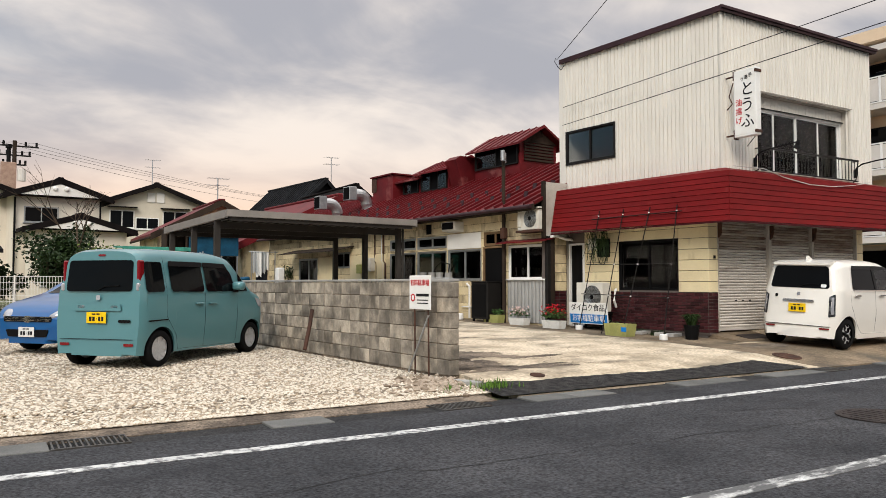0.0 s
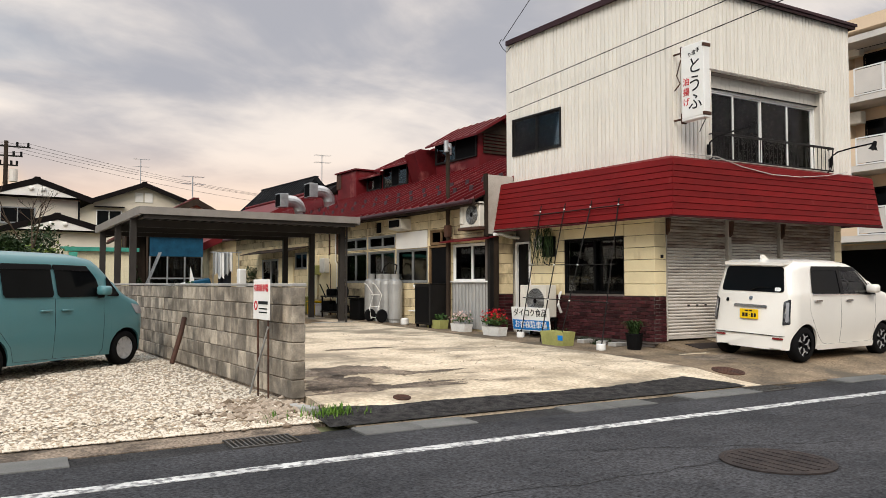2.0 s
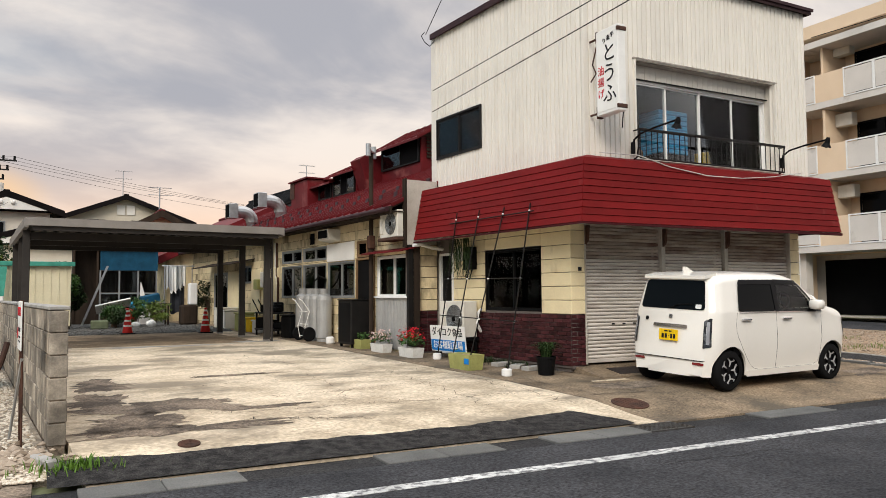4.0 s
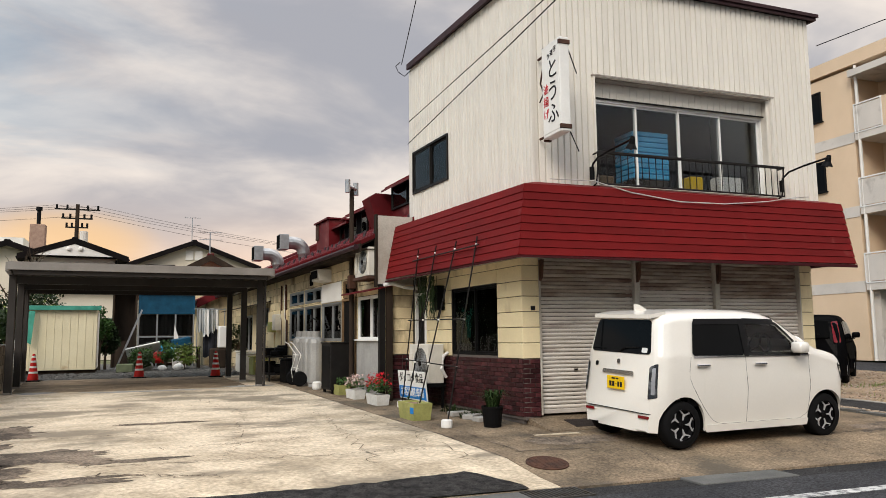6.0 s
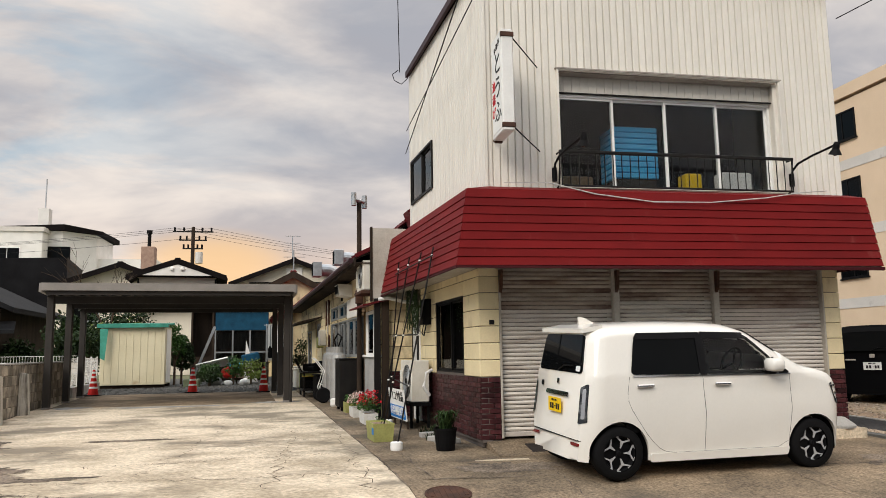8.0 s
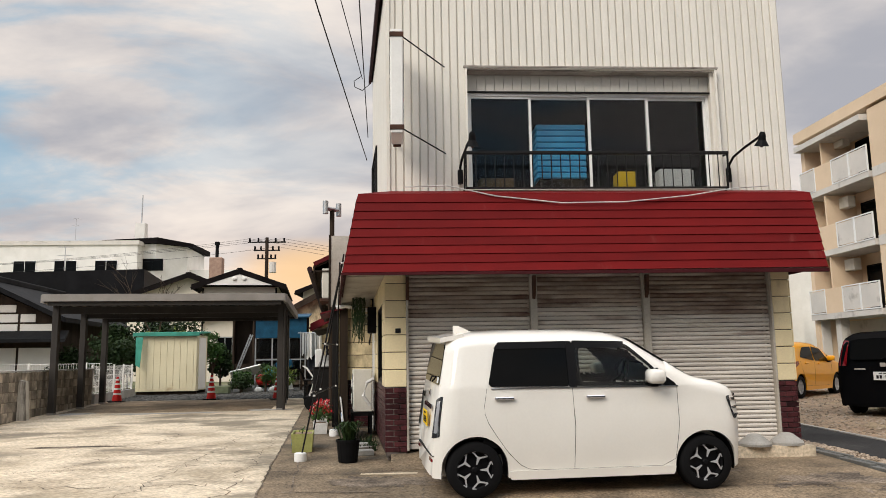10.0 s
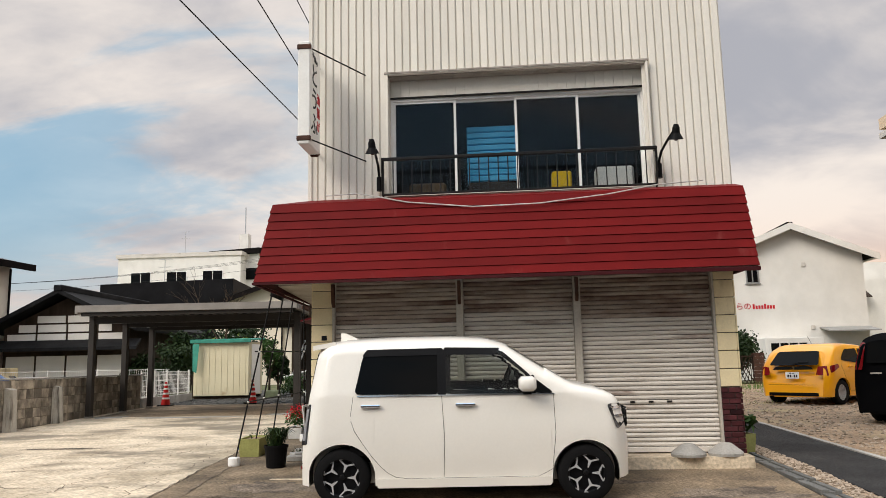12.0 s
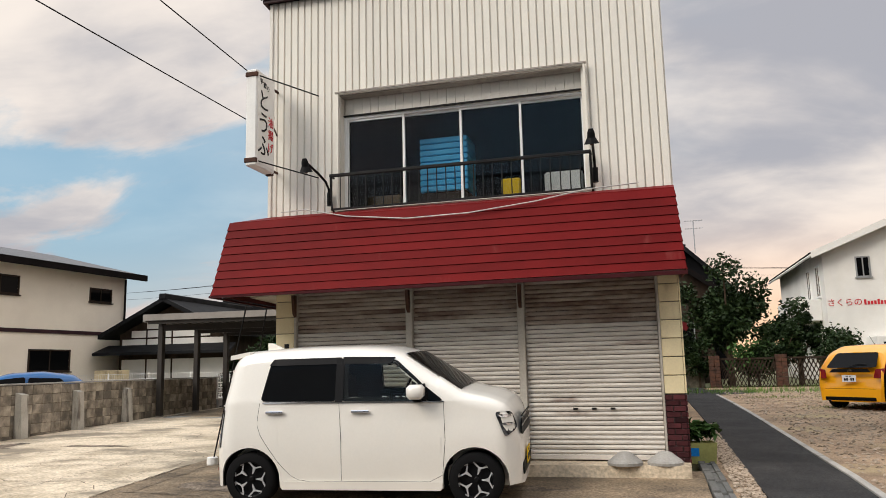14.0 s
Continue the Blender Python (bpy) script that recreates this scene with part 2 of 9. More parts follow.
M["block"] = mat("grey_concrete_block", (0.48, 0.415, 0.33), (0.2, 0.175, 0.145), 0.9, scale=1.9, lo=0.4, hi=0.6, fine=60, bump=0.35, grain=0.2, rand=0.22, stain=(0.085, 0.074, 0.06), stain_at=(0.42, 0.66), stain_scale=2.4, stain_stretch=(1, 1, 0.8))
M["buttress"] = mat("streaked_concrete", (0.55, 0.52, 0.46), (0.38, 0.35, 0.3), 0.9, scale=2, fine=50, bump=0.3, stain=(0.12, 0.1, 0.085), stain_at=(0.5, 0.62), stain_scale=5, stain_stretch=(1.5, 1.5, 0.2))
M["cap"] = mat("concrete_coping", (0.4, 0.385, 0.36), (0.28, 0.27, 0.25), 0.9, scale=2, fine=50, bump=0.3, stain=(0.12, 0.11, 0.1), stain_scale=1.5)
M["red_roof"] = mat("dark_red_roof_metal", (0.135, 0.011, 0.014), (0.075, 0.007, 0.009), 0.5, 0.0, spec=0.14, scale=0.9, fine=30, bump=0.05, grain=0.08, rand=0.08, stain=(0.28, 0.1, 0.09), stain_at=(0.62, 0.75), stain_scale=0.8)
M["black_tile"] = mat("black_roof_tile", (0.016, 0.0165, 0.018), (0.006, 0.006, 0.007), 0.6, scale=2, rand=0.1, spec=0.06)
M["wood_dark"] = mat("dark_weathered_wood", (0.045, 0.031, 0.022), (0.02, 0.014, 0.01), 0.85, scale=3, fine=40, stretch=(1, 1, 0.2), bump=0.2)
M["wood"] = mat("old_timber", (0.25, 0.16, 0.085), (0.15, 0.095, 0.05), 0.8, scale=3, fine=40, bump=0.2)
M["tan_brick"] = mat("tan_brick", (0.42, 0.29, 0.22), (0.32, 0.21, 0.16), 0.85, scale=5, fine=30, bump=0.2)
M["galv"] = mat("galvanised_steel", (0.5, 0.51, 0.52), (0.36, 0.37, 0.38), 0.33, 0.75, scale=5, grain=0.08, bump=0.03)
M["corr"] = mat("grey_corrugated_sheet", (0.4, 0.4, 0.39), (0.31, 0.31, 0.3), 0.5, 0.3, scale=2, bump=0.03)
M["white"] = mat("white_paint", (0.8, 0.79, 0.76), (0.72, 0.71, 0.68), 0.45, scale=2, grain=0.04, bump=0.02)
M["white_sign"] = mat("white_sign_face", (0.83, 0.82, 0.79), (0.78, 0.77, 0.73), 0.4, scale=3, grain=0.02, bump=0.0, stain=(0.5, 0.33, 0.2), stain_at=(0.7, 0.82), stain_scale=3)
M["ink"] = mat("black_ink", (0.012, 0.012, 0.014), None, 0.5, bump=0)
M["red_ink"] = mat("red_ink", (0.55, 0.03, 0.04), None, 0.5, bump=0)
M["blue_ink"] = mat("blue_ink", (0.01, 0.2, 0.6), None, 0.5, bump=0)
M["ac"] = mat("beige_ac_casing", (0.68, 0.65, 0.58), (0.58, 0.55, 0.48), 0.5, scale=3, grain=0.05, bump=0.03)
M["plaster_white"] = mat("white_render", (0.78, 0.76, 0.72), (0.68, 0.66, 0.62), 0.85, scale=0.7, fine=30, grain=0.05, bump=0.1)
M["plaster_cream"] = mat("cream_render", (0.74, 0.68, 0.58), (0.65, 0.59, 0.5), 0.85, scale=0.6, fine=30, grain=0.06, bump=0.1)
M["plaster_pale"] = mat("pale_siding", (0.62, 0.57, 0.47), (0.54, 0.49, 0.4), 0.8, scale=0.8, fine=30, grain=0.06, bump=0.1)
M["plaster_light"] = mat("light_cream_render", (0.84, 0.78, 0.67), (0.76, 0.7, 0.6), 0.85, scale=0.6, fine=30, grain=0.05, bump=0.1, stain=(0.5, 0.45, 0.38), stain_at=(0.66, 0.8), stain_scale=0.8)
M["apt_wall"] = mat("peach_apartment_render", (0.72, 0.56, 0.4), (0.65, 0.5, 0.35), 0.85, scale=0.5, fine=30, grain=0.05, bump=0.08)
M["apt_band"] = mat("pale_apartment_band", (0.64, 0.6, 0.55), (0.55, 0.52, 0.48), 0.8, scale=0.7, fine=30, grain=0.06, stain=(0.36, 0.33, 0.3), stain_scale=1.2)
M["grey_roof"] = mat("grey_roof_sheet", (0.16, 0.16, 0.165), (0.11, 0.11, 0.115), 0.6, scale=1.5, stretch=(1, 4, 1))
M["roof_dark"] = mat("dark_roof_sheet", (0.012, 0.0095, 0.0095), (0.007, 0.006, 0.006), 0.8, scale=1.5, spec=0.04)
M["black_wall"] = mat("black_metal_wall", (0.01, 0.01, 0.0115), (0.005, 0.005, 0.006), 0.6, scale=1, spec=0.05)
M["blue_crate"] = mat("blue_crate_plastic", (0.1, 0.5, 0.82), (0.07, 0.4, 0.7), 0.5, scale=4)
# for the unseen walls added behind the walker
M["far_wall"] = mat("plain_far_wall", (0.2, 0.19, 0.18), (0.12, 0.115, 0.11), 0.9, scale=0.3)
M["blue_tarp"] = mat("blue_tarpaulin", (0.01, 0.07, 0.13), (0.007, 0.045, 0.085), 0.55, scale=4, fine=20, bump=0.3)
M["green_trim"] = mat("green_roof_trim", (0.07, 0.33, 0.25), (0.04, 0.2, 0.15), 0.5, scale=3)
M["shed"] = mat("cream_shed_steel", (0.68, 0.62, 0.44), (0.6, 0.54, 0.37), 0.55, scale=1, fine=30, stain=(0.4, 0.3, 0.18), stain_scale=1.5, stain_at=(0.62, 0.75))
M["red_plastic"] = mat("red_plastic", (0.55, 0.025, 0.02), (0.42, 0.02, 0.016), 0.45, scale=5, bump=0.03)
M["band_white"] = mat("white_band", (0.78, 0.76, 0.72), None, 0.5, bump=0.02)
M["pot_green"] = mat("olive_planter", (0.36, 0.36, 0.13), (0.28, 0.28, 0.1), 0.55, scale=4)
M["pot_moss"] = mat("moss_planter", (0.13, 0.15, 0.09), (0.085, 0.1, 0.06), 0.7, scale=5)
M["pot_white"] = mat("white_planter", (0.72, 0.71, 0.68), (0.6, 0.59, 0.55), 0.5, scale=4)
M["leaf"] = mat("green_leaf", (0.06, 0.12, 0.03), (0.03, 0.07, 0.018), 0.55, scale=6, bump=0.05, grain=0.3)
M["leaf_dark"] = mat("dark_leaf", (0.027, 0.05, 0.014), (0.011, 0.022, 0.008), 0.55, scale=2.5, bump=0.05, grain=0.3)
M["leaf_yellow"] = mat("yellow_green_leaf", (0.16, 0.2, 0.04), (0.08, 0.13, 0.03), 0.55, scale=5, bump=0.05, grain=0.3)
M["grass"] = mat("grass", (0.12, 0.22, 0.03), (0.06, 0.13, 0.02), 0.6, scale=4, bump=0, grain=0.3)
M["petal_red"] = mat("red_petal", (0.55, 0.015, 0.025), None, 0.6, bump=0)
M["petal_pink"] = mat("pink_petal", (0.6, 0.33, 0.3), (0.6, 0.55, 0.5), 0.6, scale=30, bump=0)
M["bark"] = mat("bark", (0.09, 0.065, 0.045), (0.05, 0.036, 0.026), 0.9, scale=8, bump=0.4)
M["wire"] = mat("black_cable", (0.012, 0.012, 0.013), None, 0.6, bump=0)
M["white_wire"] = mat("white_cable", (0.55, 0.53, 0.5), None, 0.6, bump=0)
M["tyre"] = mat("tyre_rubber", (0.007, 0.007, 0.0075), None, 0.8, scale=10, bump=0.1, spec=0.1)
M["rim_dark"] = mat("dark_alloy", (0.006, 0.006, 0.007), None, 0.45, 0.0, bump=0, spec=0.12)
M["rim_silver"] = mat("silver_alloy", (0.6, 0.6, 0.61), None, 0.35, 0.35, bump=0)
M["chrome"] = mat("chrome", (0.75, 0.75, 0.76), None, 0.12, 1.0, bump=0, grain=0)
M["drape_dark"] = mat("dark_cloth", (0.035, 0.037, 0.045), (0.02, 0.021, 0.026), 0.9, scale=6, fine=60, bump=0.2)
M["drape_brown"] = mat("faded_brown_drape", (0.3, 0.24, 0.18), (0.2, 0.155, 0.115), 0.9, scale=3, fine=50, bump=0.25, stretch=(6, 1, 0.4))
M["lamp_red"] = mat("red_lamp_lens", (0.2, 0.006, 0.01), None, 0.12, coat=0.6, bump=0)
M["lamp_clear"] = mat("clear_lamp_lens", (0.5, 0.5, 0.52), (0.3, 0.3, 0.32), 0.15, 0.3, coat=0.6, bump=0)
M["plate_yellow"] = mat("yellow_plate", (0.85, 0.55, 0.01), None, 0.45, bump=0)
M["plate_white"] = mat("white_plate", (0.8, 0.8, 0.78), None, 0.45, bump=0)
M["lamp_dark"] = mat("smoked_lamp_lens", (0.02, 0.021, 0.024), (0.12, 0.125, 0.13), 0.12, 0.2, coat=0.6, scale=9, lo=0.5, hi=0.6, bump=0)
M["autoglass"] = mat("tinted_car_glass", (0.004, 0.0045, 0.005), None, 0.03, bump=0, grain=0, spec=0.07)
for k, c in (("paint_white", (0.82, 0.785, 0.72)), ("paint_teal", (0.085, 0.215, 0.235)), ("paint_blue", (0.0, 0.075, 0.24)), ("paint_yellow", (0.85, 0.36, 0.006)), ("paint_black", (0.004, 0.004, 0.0045))):
    M[k] = mat(k, c, tuple(x * 0.94 for x in c), 0.32, coat=0.03 if k == "paint_black" else 0.8, scale=0.8, bump=0, grain=0.015, spec=0.0 if k == "paint_black" else 0.15)


def glass(name, tint, rough=0.02, ior=1.5):
    m = bpy.data.materials.new(name)
    m.use_nodes = True
    nt = m.node_tree
    nt.nodes.clear()
    o = nt.nodes.new("ShaderNodeOutputMaterial")
    t = nt.nodes.new("ShaderNodeBsdfTransparent")
    t.inputs[0].default_value = (*tint, 1)
    g = nt.nodes.new("ShaderNodeBsdfGlossy")
    g.inputs["Roughness"].default_value = rough
    fr = nt.nodes.new("ShaderNodeFresnel")
    fr.inputs[0].default_value = ior
    mixer = nt.nodes.new("ShaderNodeMixShader")
    nt.links.new(fr.outputs[0], mixer.inputs[0])
    nt.links.new(t.outputs[0], mixer.inputs[1])
    nt.links.new(g.outputs[0], mixer.inputs[2])
    nt.links.new(mixer.outputs[0], o.inputs[0])
    return m


M["glass"] = glass("window_glass", (0.5, 0.53, 0.55))
M["glass_dark"] = glass("smoked_glass", (0.75, 0.78, 0.8), 0.02, 1.33)
M["car_glass"] = glass("car_window_glass", (0.62, 0.66, 0.64), 0.02, 1.4)

# ---- mesh helpers ----


def finish(bm, name, smooth=False):
    me = bpy.data.meshes.new(name)
    bmesh.ops.recalc_face_normals(bm, faces=bm.faces)
    if smooth:
        for f in bm.faces:
            f.smooth = True
    bm.to_mesh(me)
    bm.free()
    return me


def part(name, bm, material, parent=None, label="", smooth=False, kind="", m=None):
    me = finish(bm, name, smooth) if isinstance(bm, bmesh.types.BMesh) else bm
    if not me.materials:
        me.materials.append(M[material])
    o = new(name, me)
    if parent is not None:
        o.parent = parent
    if m is not None:
        o.matrix_basis = m
    return tagged(o, label, "", "", kind)


def thing(name, label, category, group="", kind="", m=None):
    o = new(name)
    if m is not None:
        o.matrix_basis = m
    return tagged(o, label, category, group, kind)


def bx(bm, x0, x1, y0, y1, z0, z1, bev=0.0, m=None):
    """A box between two corners, its edges bevelled by bev."""
    vs = [bm.verts.new((x, y, z)) for z in (z0, z1) for y in (y0, y1) for x in (x0, x1)]
    fs = [bm.faces.new([vs[i] for i in q]) for q in ((0, 2, 3, 1), (4, 5, 7, 6), (0, 1, 5, 4), (2, 6, 7, 3), (0, 4, 6, 2), (1, 3, 7, 5))]
    if bev:
        es = list({e for f in fs for e in f.edges})
        r = bmesh.ops.bevel(bm, geom=es, offset=bev, segments=1, affect="EDGES")
        vs = [v for v in set(v for f in r["faces"] for v in f.verts)]
    if m is not None:
        bmesh.ops.transform(bm, matrix=m, verts=vs)
    return bm


def box(x0, x1, y0, y1, z0, z1, bev=0.0):
    return bx(bmesh.new(), x0, x1, y0, y1, z0, z1, bev)


def prism(poly, z0, z1, bm=None):
    """An upright prism on a plan polygon; z1 may be a list of heights."""
    bm = bm or bmesh.new()
    n = len(poly)
    tops = z1 if isinstance(z1, (list, tuple)) else [z1] * n
    lo = [bm.verts.new((x, y, z0)) for x, y in poly]
    hi = [bm.verts.new((x, y, z)) for (x, y), z in zip(poly, tops)]
    bm.faces.new(lo[::-1]), bm.faces.new(hi)
    for i in range(n):
        j = (i + 1) % n
        bm.faces.new((lo[i], lo[j], hi[j], hi[i]))
    return bm


def solid(pts, off, bm=None):
    """A plate on the outline pts (3D, in one plane), thickened by the vector off."""
    bm = bm or bmesh.new()
    off = Vector(off)
    a = [bm.verts.new(p) for p in pts]
    b = [bm.verts.new(Vector(p) + off) for p in pts]
    bm.faces.new(a[::-1]), bm.faces.new(b)
    n = len(pts)
    for i in range(n):
        j = (i + 1) % n
        bm.faces.new((a[i], a[j], b[j], b[i]))
    return bm


def rod(bm, a, b, r, seg=8, r2=None, caps=True):
    a, b = Vector(a), Vector(b)
    d = b - a
    q = d.to_track_quat("Z", "Y").to_matrix()
    r2 = r if r2 is None else r2
    lo, hi = [], []
    for i in range(seg):
        c = Vector((math.cos(2 * math.pi * i / seg), math.sin(2 * math.pi * i / seg), 0))
        lo.append(bm.verts.new(a + q @ (c * r)))
        hi.append(bm.verts.new(b + q @ (c * r2)))
    for i in range(seg):
        j = (i + 1) % seg
        bm.faces.new((lo[i], lo[j], hi[j], hi[i]))
    if caps:
        bm.faces.new(lo[::-1]), bm.faces.new(hi)
    return bm


def tube(pts, r, seg=6, bm=None):
    """A round tube along the points."""
    bm = bm or bmesh.new()
    pts = [Vector(p) for p in pts]
    rings = []
    for i, p in enumerate(pts):
        d = (pts[min(i + 1, len(pts) - 1)] - pts[max(i - 1, 0)]).normalized()
        q = d.to_track_quat("Z", "Y").to_matrix()
        rings.append([bm.verts.new(p + q @ Vector((math.cos(2 * math.pi * k / seg) * r, math.sin(2 * math.pi * k / seg) * r, 0))) for k in range(seg)])
    for a, b in zip(rings, rings[1:]):
        for k in range(seg):
            j = (k + 1) % seg
            bm.faces.new((a[k], a[j], b[j], b[k]))
    bm.faces.new(rings[0][::-1]), bm.faces.new(rings[-1])
    return bm


def sag(a, b, drop, n=16):
    a, b = Vector(a), Vector(b)
    return [a.lerp(b, i / n) - Vector((0, 0, drop * 4 * (i / n) * (1 - i / n))) for i in range(n + 1)]


def lathe(profile, seg=20, bm=None, m=None, caps=True):
    """Turns (radius, height) pairs round the z axis."""
    bm = bm or bmesh.new()
    rings = []
    for r, z in profile:
        rings.append([bm.verts.new((r * math.cos(2 * math.pi * k / seg), r * math.sin(2 * math.pi * k / seg), z)) for k in range(seg)])
    for a, b in zip(rings, rings[1:]):
        for k in range(seg):
            j = (k + 1) % seg
            bm.faces.new((a[k], a[j], b[j], b[k]))
    if caps:
        bm.faces.new(rings[0][::-1]), bm.faces.new(rings[-1])
    if m is not None:
        bmesh.ops.transform(bm, matrix=m, verts=[v for r in rings for v in r])
    return bm


def lettering(name, text, size, m, material, parent, depth=0.003):
    """Flat raised letters; the text lies in the local xy plane of m, centred."""
    cu = bpy.data.curves.new(name, "FONT")
    cu.body, cu.size, cu.extrude, cu.align_x, cu.align_y, cu.resolution_u = text, size, depth, "CENTER", "CENTER", 3
    ob = bpy.data.objects.new(name, cu)
    scene.collection.objects.link(ob)
    bpy.context.view_layer.update()
    me = bpy.data.meshes.new_from_object(ob.evaluated_get(bpy.context.evaluated_depsgraph_get()))
    bpy.data.objects.remove(ob)
    bpy.data.curves.remove(cu)
    me.materials.clear()
    me.materials.append(M[material])
    o = new(name, me)
    o.matrix_basis = m
    o.parent = parent
    return o


# the lot's side lines lean by this much against the road's right angle
K = -0.078
LEAN = math.degrees(math.atan(0.078))


def sx(x0, y, y0=9.8):
    return x0 + K * (y - y0)


PROFILE = ((-80, 0.08), (6.95, 0.08), (7.45, 0.12), (8.1, 0.215), (10, 0.285), (12, 0.32), (14, 0.36), (18, 0.44), (22, 0.49), (30, 0.53), (300, 0.55))


def gz(y):
    """Height of the ground: flat road, then a lot that rises gently."""
    for (a, za), (b, zb) in zip(PROFILE, PROFILE[1:]):
        if y <= b:
            return za + (zb - za) * max(0.0, (y - a) / (b - a))
    return PROFILE[-1][1]


def gl(y):
    """Height of the gravel lot, which lies lower than the yard."""
    return min(gz(y), 0.185)

# ---- ground ----


def strip(name, ys, xl, xr, material, off=0.0, nx=6, parent=None, label="", category="", thick=0.45, zf=gz):
    """A piece of ground between two side lines, following the lot's slope."""
    bm = bmesh.new()
    rows = []
    for y in ys:
        a, b = xl(y), xr(y)
        rows.append([bm.verts.new((a + (b - a) * i / nx, y, zf(y) + off)) for i in range(nx + 1)])
    for r, s in zip(rows, rows[1:]):
        for i in range(nx):
            bm.faces.new((r[i], r[i + 1], s[i + 1], s[i]))
    edge = rows[0] + [r[-1] for r in rows[1:]] + rows[-1][-2::-1] + [r[0] for r in rows[-2:0:-1]]
    low = [bm.verts.new((v.co.x, v.co.y, v.co.z - thick)) for v in edge]
    for i in range(len(edge)):
        j = (i + 1) % len(edge)
        bm.faces.new((edge[j], edge[i], low[i], low[j]))
    o = part(name, bm, material, parent)
    if label:
        tagged(o, label, category, "", "structure")
    return o


def ysteps(a, b, d=0.5):
    n = max(1, int(round((b - a) / d)))
    keys = [p[0] for p in PROFILE if a < p[0] < b]
    return sorted(set([a + (b - a) * i / n for i in range(n + 1)] + keys))


strip("ground", ysteps(-80, 26.5, 4) + [27.0, 30, 60, 120, 300, 900, 2500], lambda y: -1500 if y > 100 else -400, lambda y: 1500 if y > 100 else 400, "earth", -0.06, 8, None, "flat earth ground that reaches the horizon", "ground", zf=lambda y: gl(y) if y < 27 else gz(y))
strip("road", ysteps(-8, 6.62, 1), lambda y: -150, lambda y: 150, "asphalt", 0.0, 60, None, "dark grey worn asphalt road with fine cracks", "road")
strip("pavement", ysteps(-30, -8, 4), lambda y: -150, lambda y: 150, "slab", 0.02, 20, None, "grey concrete pavement across the road", "pavement")

edge_line = part("road_line", box(-120, 120, 5.80, 5.94, 0.081, 0.085), "line")
tagged(edge_line, "worn white painted edge line on the asphalt", "road marking", "", "structure")
for a, b in ((-8.5, -3.5), (2.0, 7.0), (12.5, 17.5), (23, 28)):
    dash = part("centre_dash", box(a, b, 3.05, 3.2, 0.081, 0.086), "line_worn")
    tagged(dash, "worn white painted centre dash on the asphalt", "road marking", "centre dashes", "structure")


random.seed(17)


def crack(name, pts, width, z_off, material, label, cat="crack"):
    bm = bmesh.new()
    prev = None
    for i, (x, y) in enumerate(pts):
        d = Vector(pts[min(i + 1, len(pts) - 1)]) - Vector(pts[max(i - 1, 0)])
        n = Vector((-d.y, d.x)).normalized() * width * (0.35 + 0.65 * random.random())
        cur = [bm.verts.new((x + n.x, y + n.y, gz(y + n.y) + z_off)), bm.verts.new((x - n.x, y - n.y, gz(y - n.y) + z_off))]
        if prev:
            bm.faces.new((prev[0], prev[1], cur[1], cur[0]))
        prev = cur
    o = part(name, bm, material)
    return tagged(o, label, cat, "", "structure")


def jag(x0, y0, x1, y1, n, amp, seed):
    rnd = random.Random(seed)
    out = []
    for i in range(n + 1):
        t = i / n
        out.append((x0 + (x1 - x0) * t + rnd.uniform(-amp, amp), y0 + (y1 - y0) * t + rnd.uniform(-amp, amp)))
    return out


for i, (a, b, c, d) in enumerate(((2.5, 4.6, 7.5, 4.3), (6.2, 5.3, 9.0, 4.2), (9.5, 5.5, 14, 5.2), (-3, 4.0, 2.5, 4.7), (4.5, 1.8, 9.5, 2.1))):
    crack("road_crack", jag(a, b, c, d, 26, 0.05, i), 0.008, 0.003, "new_asphalt", "thin dark crack in the asphalt")


def cover(name, x, y, r, material, label):
    bm = lathe([(r, 0), (r, 0.012), (r * 0.9, 0.016), (r * 0.88, 0.010), (0.02, 0.010)], 28)
    for i in range(7):
        w = r * (i - 3) / 4
        h = math.sqrt(max(0, (r * 0.82) ** 2 - w * w))
        bx(bm, w - 0.02, w + 0.02, -h, h, 0.010, 0.015)
    o = part(name, bm, material, m=pose(x, y, gz(y) + 0.001, math.degrees(math.atan((gz(y + r) - gz(y - r)) / (2 * r))), 0, 0))
    return tagged(o, label, "manhole cover", "", "structure")


cover("manhole_cover", 7.52, 4.15, 0.42, "rust_dark", "round dark iron manhole cover in the road")
cover("manhole_cover", 11.33, 7.82, 0.23, "rust", "small round rusty iron cover in the apron")
cover("manhole_cover", 6.15, 7.86, 0.1, "rust", "little round iron cover at the lot's edge")

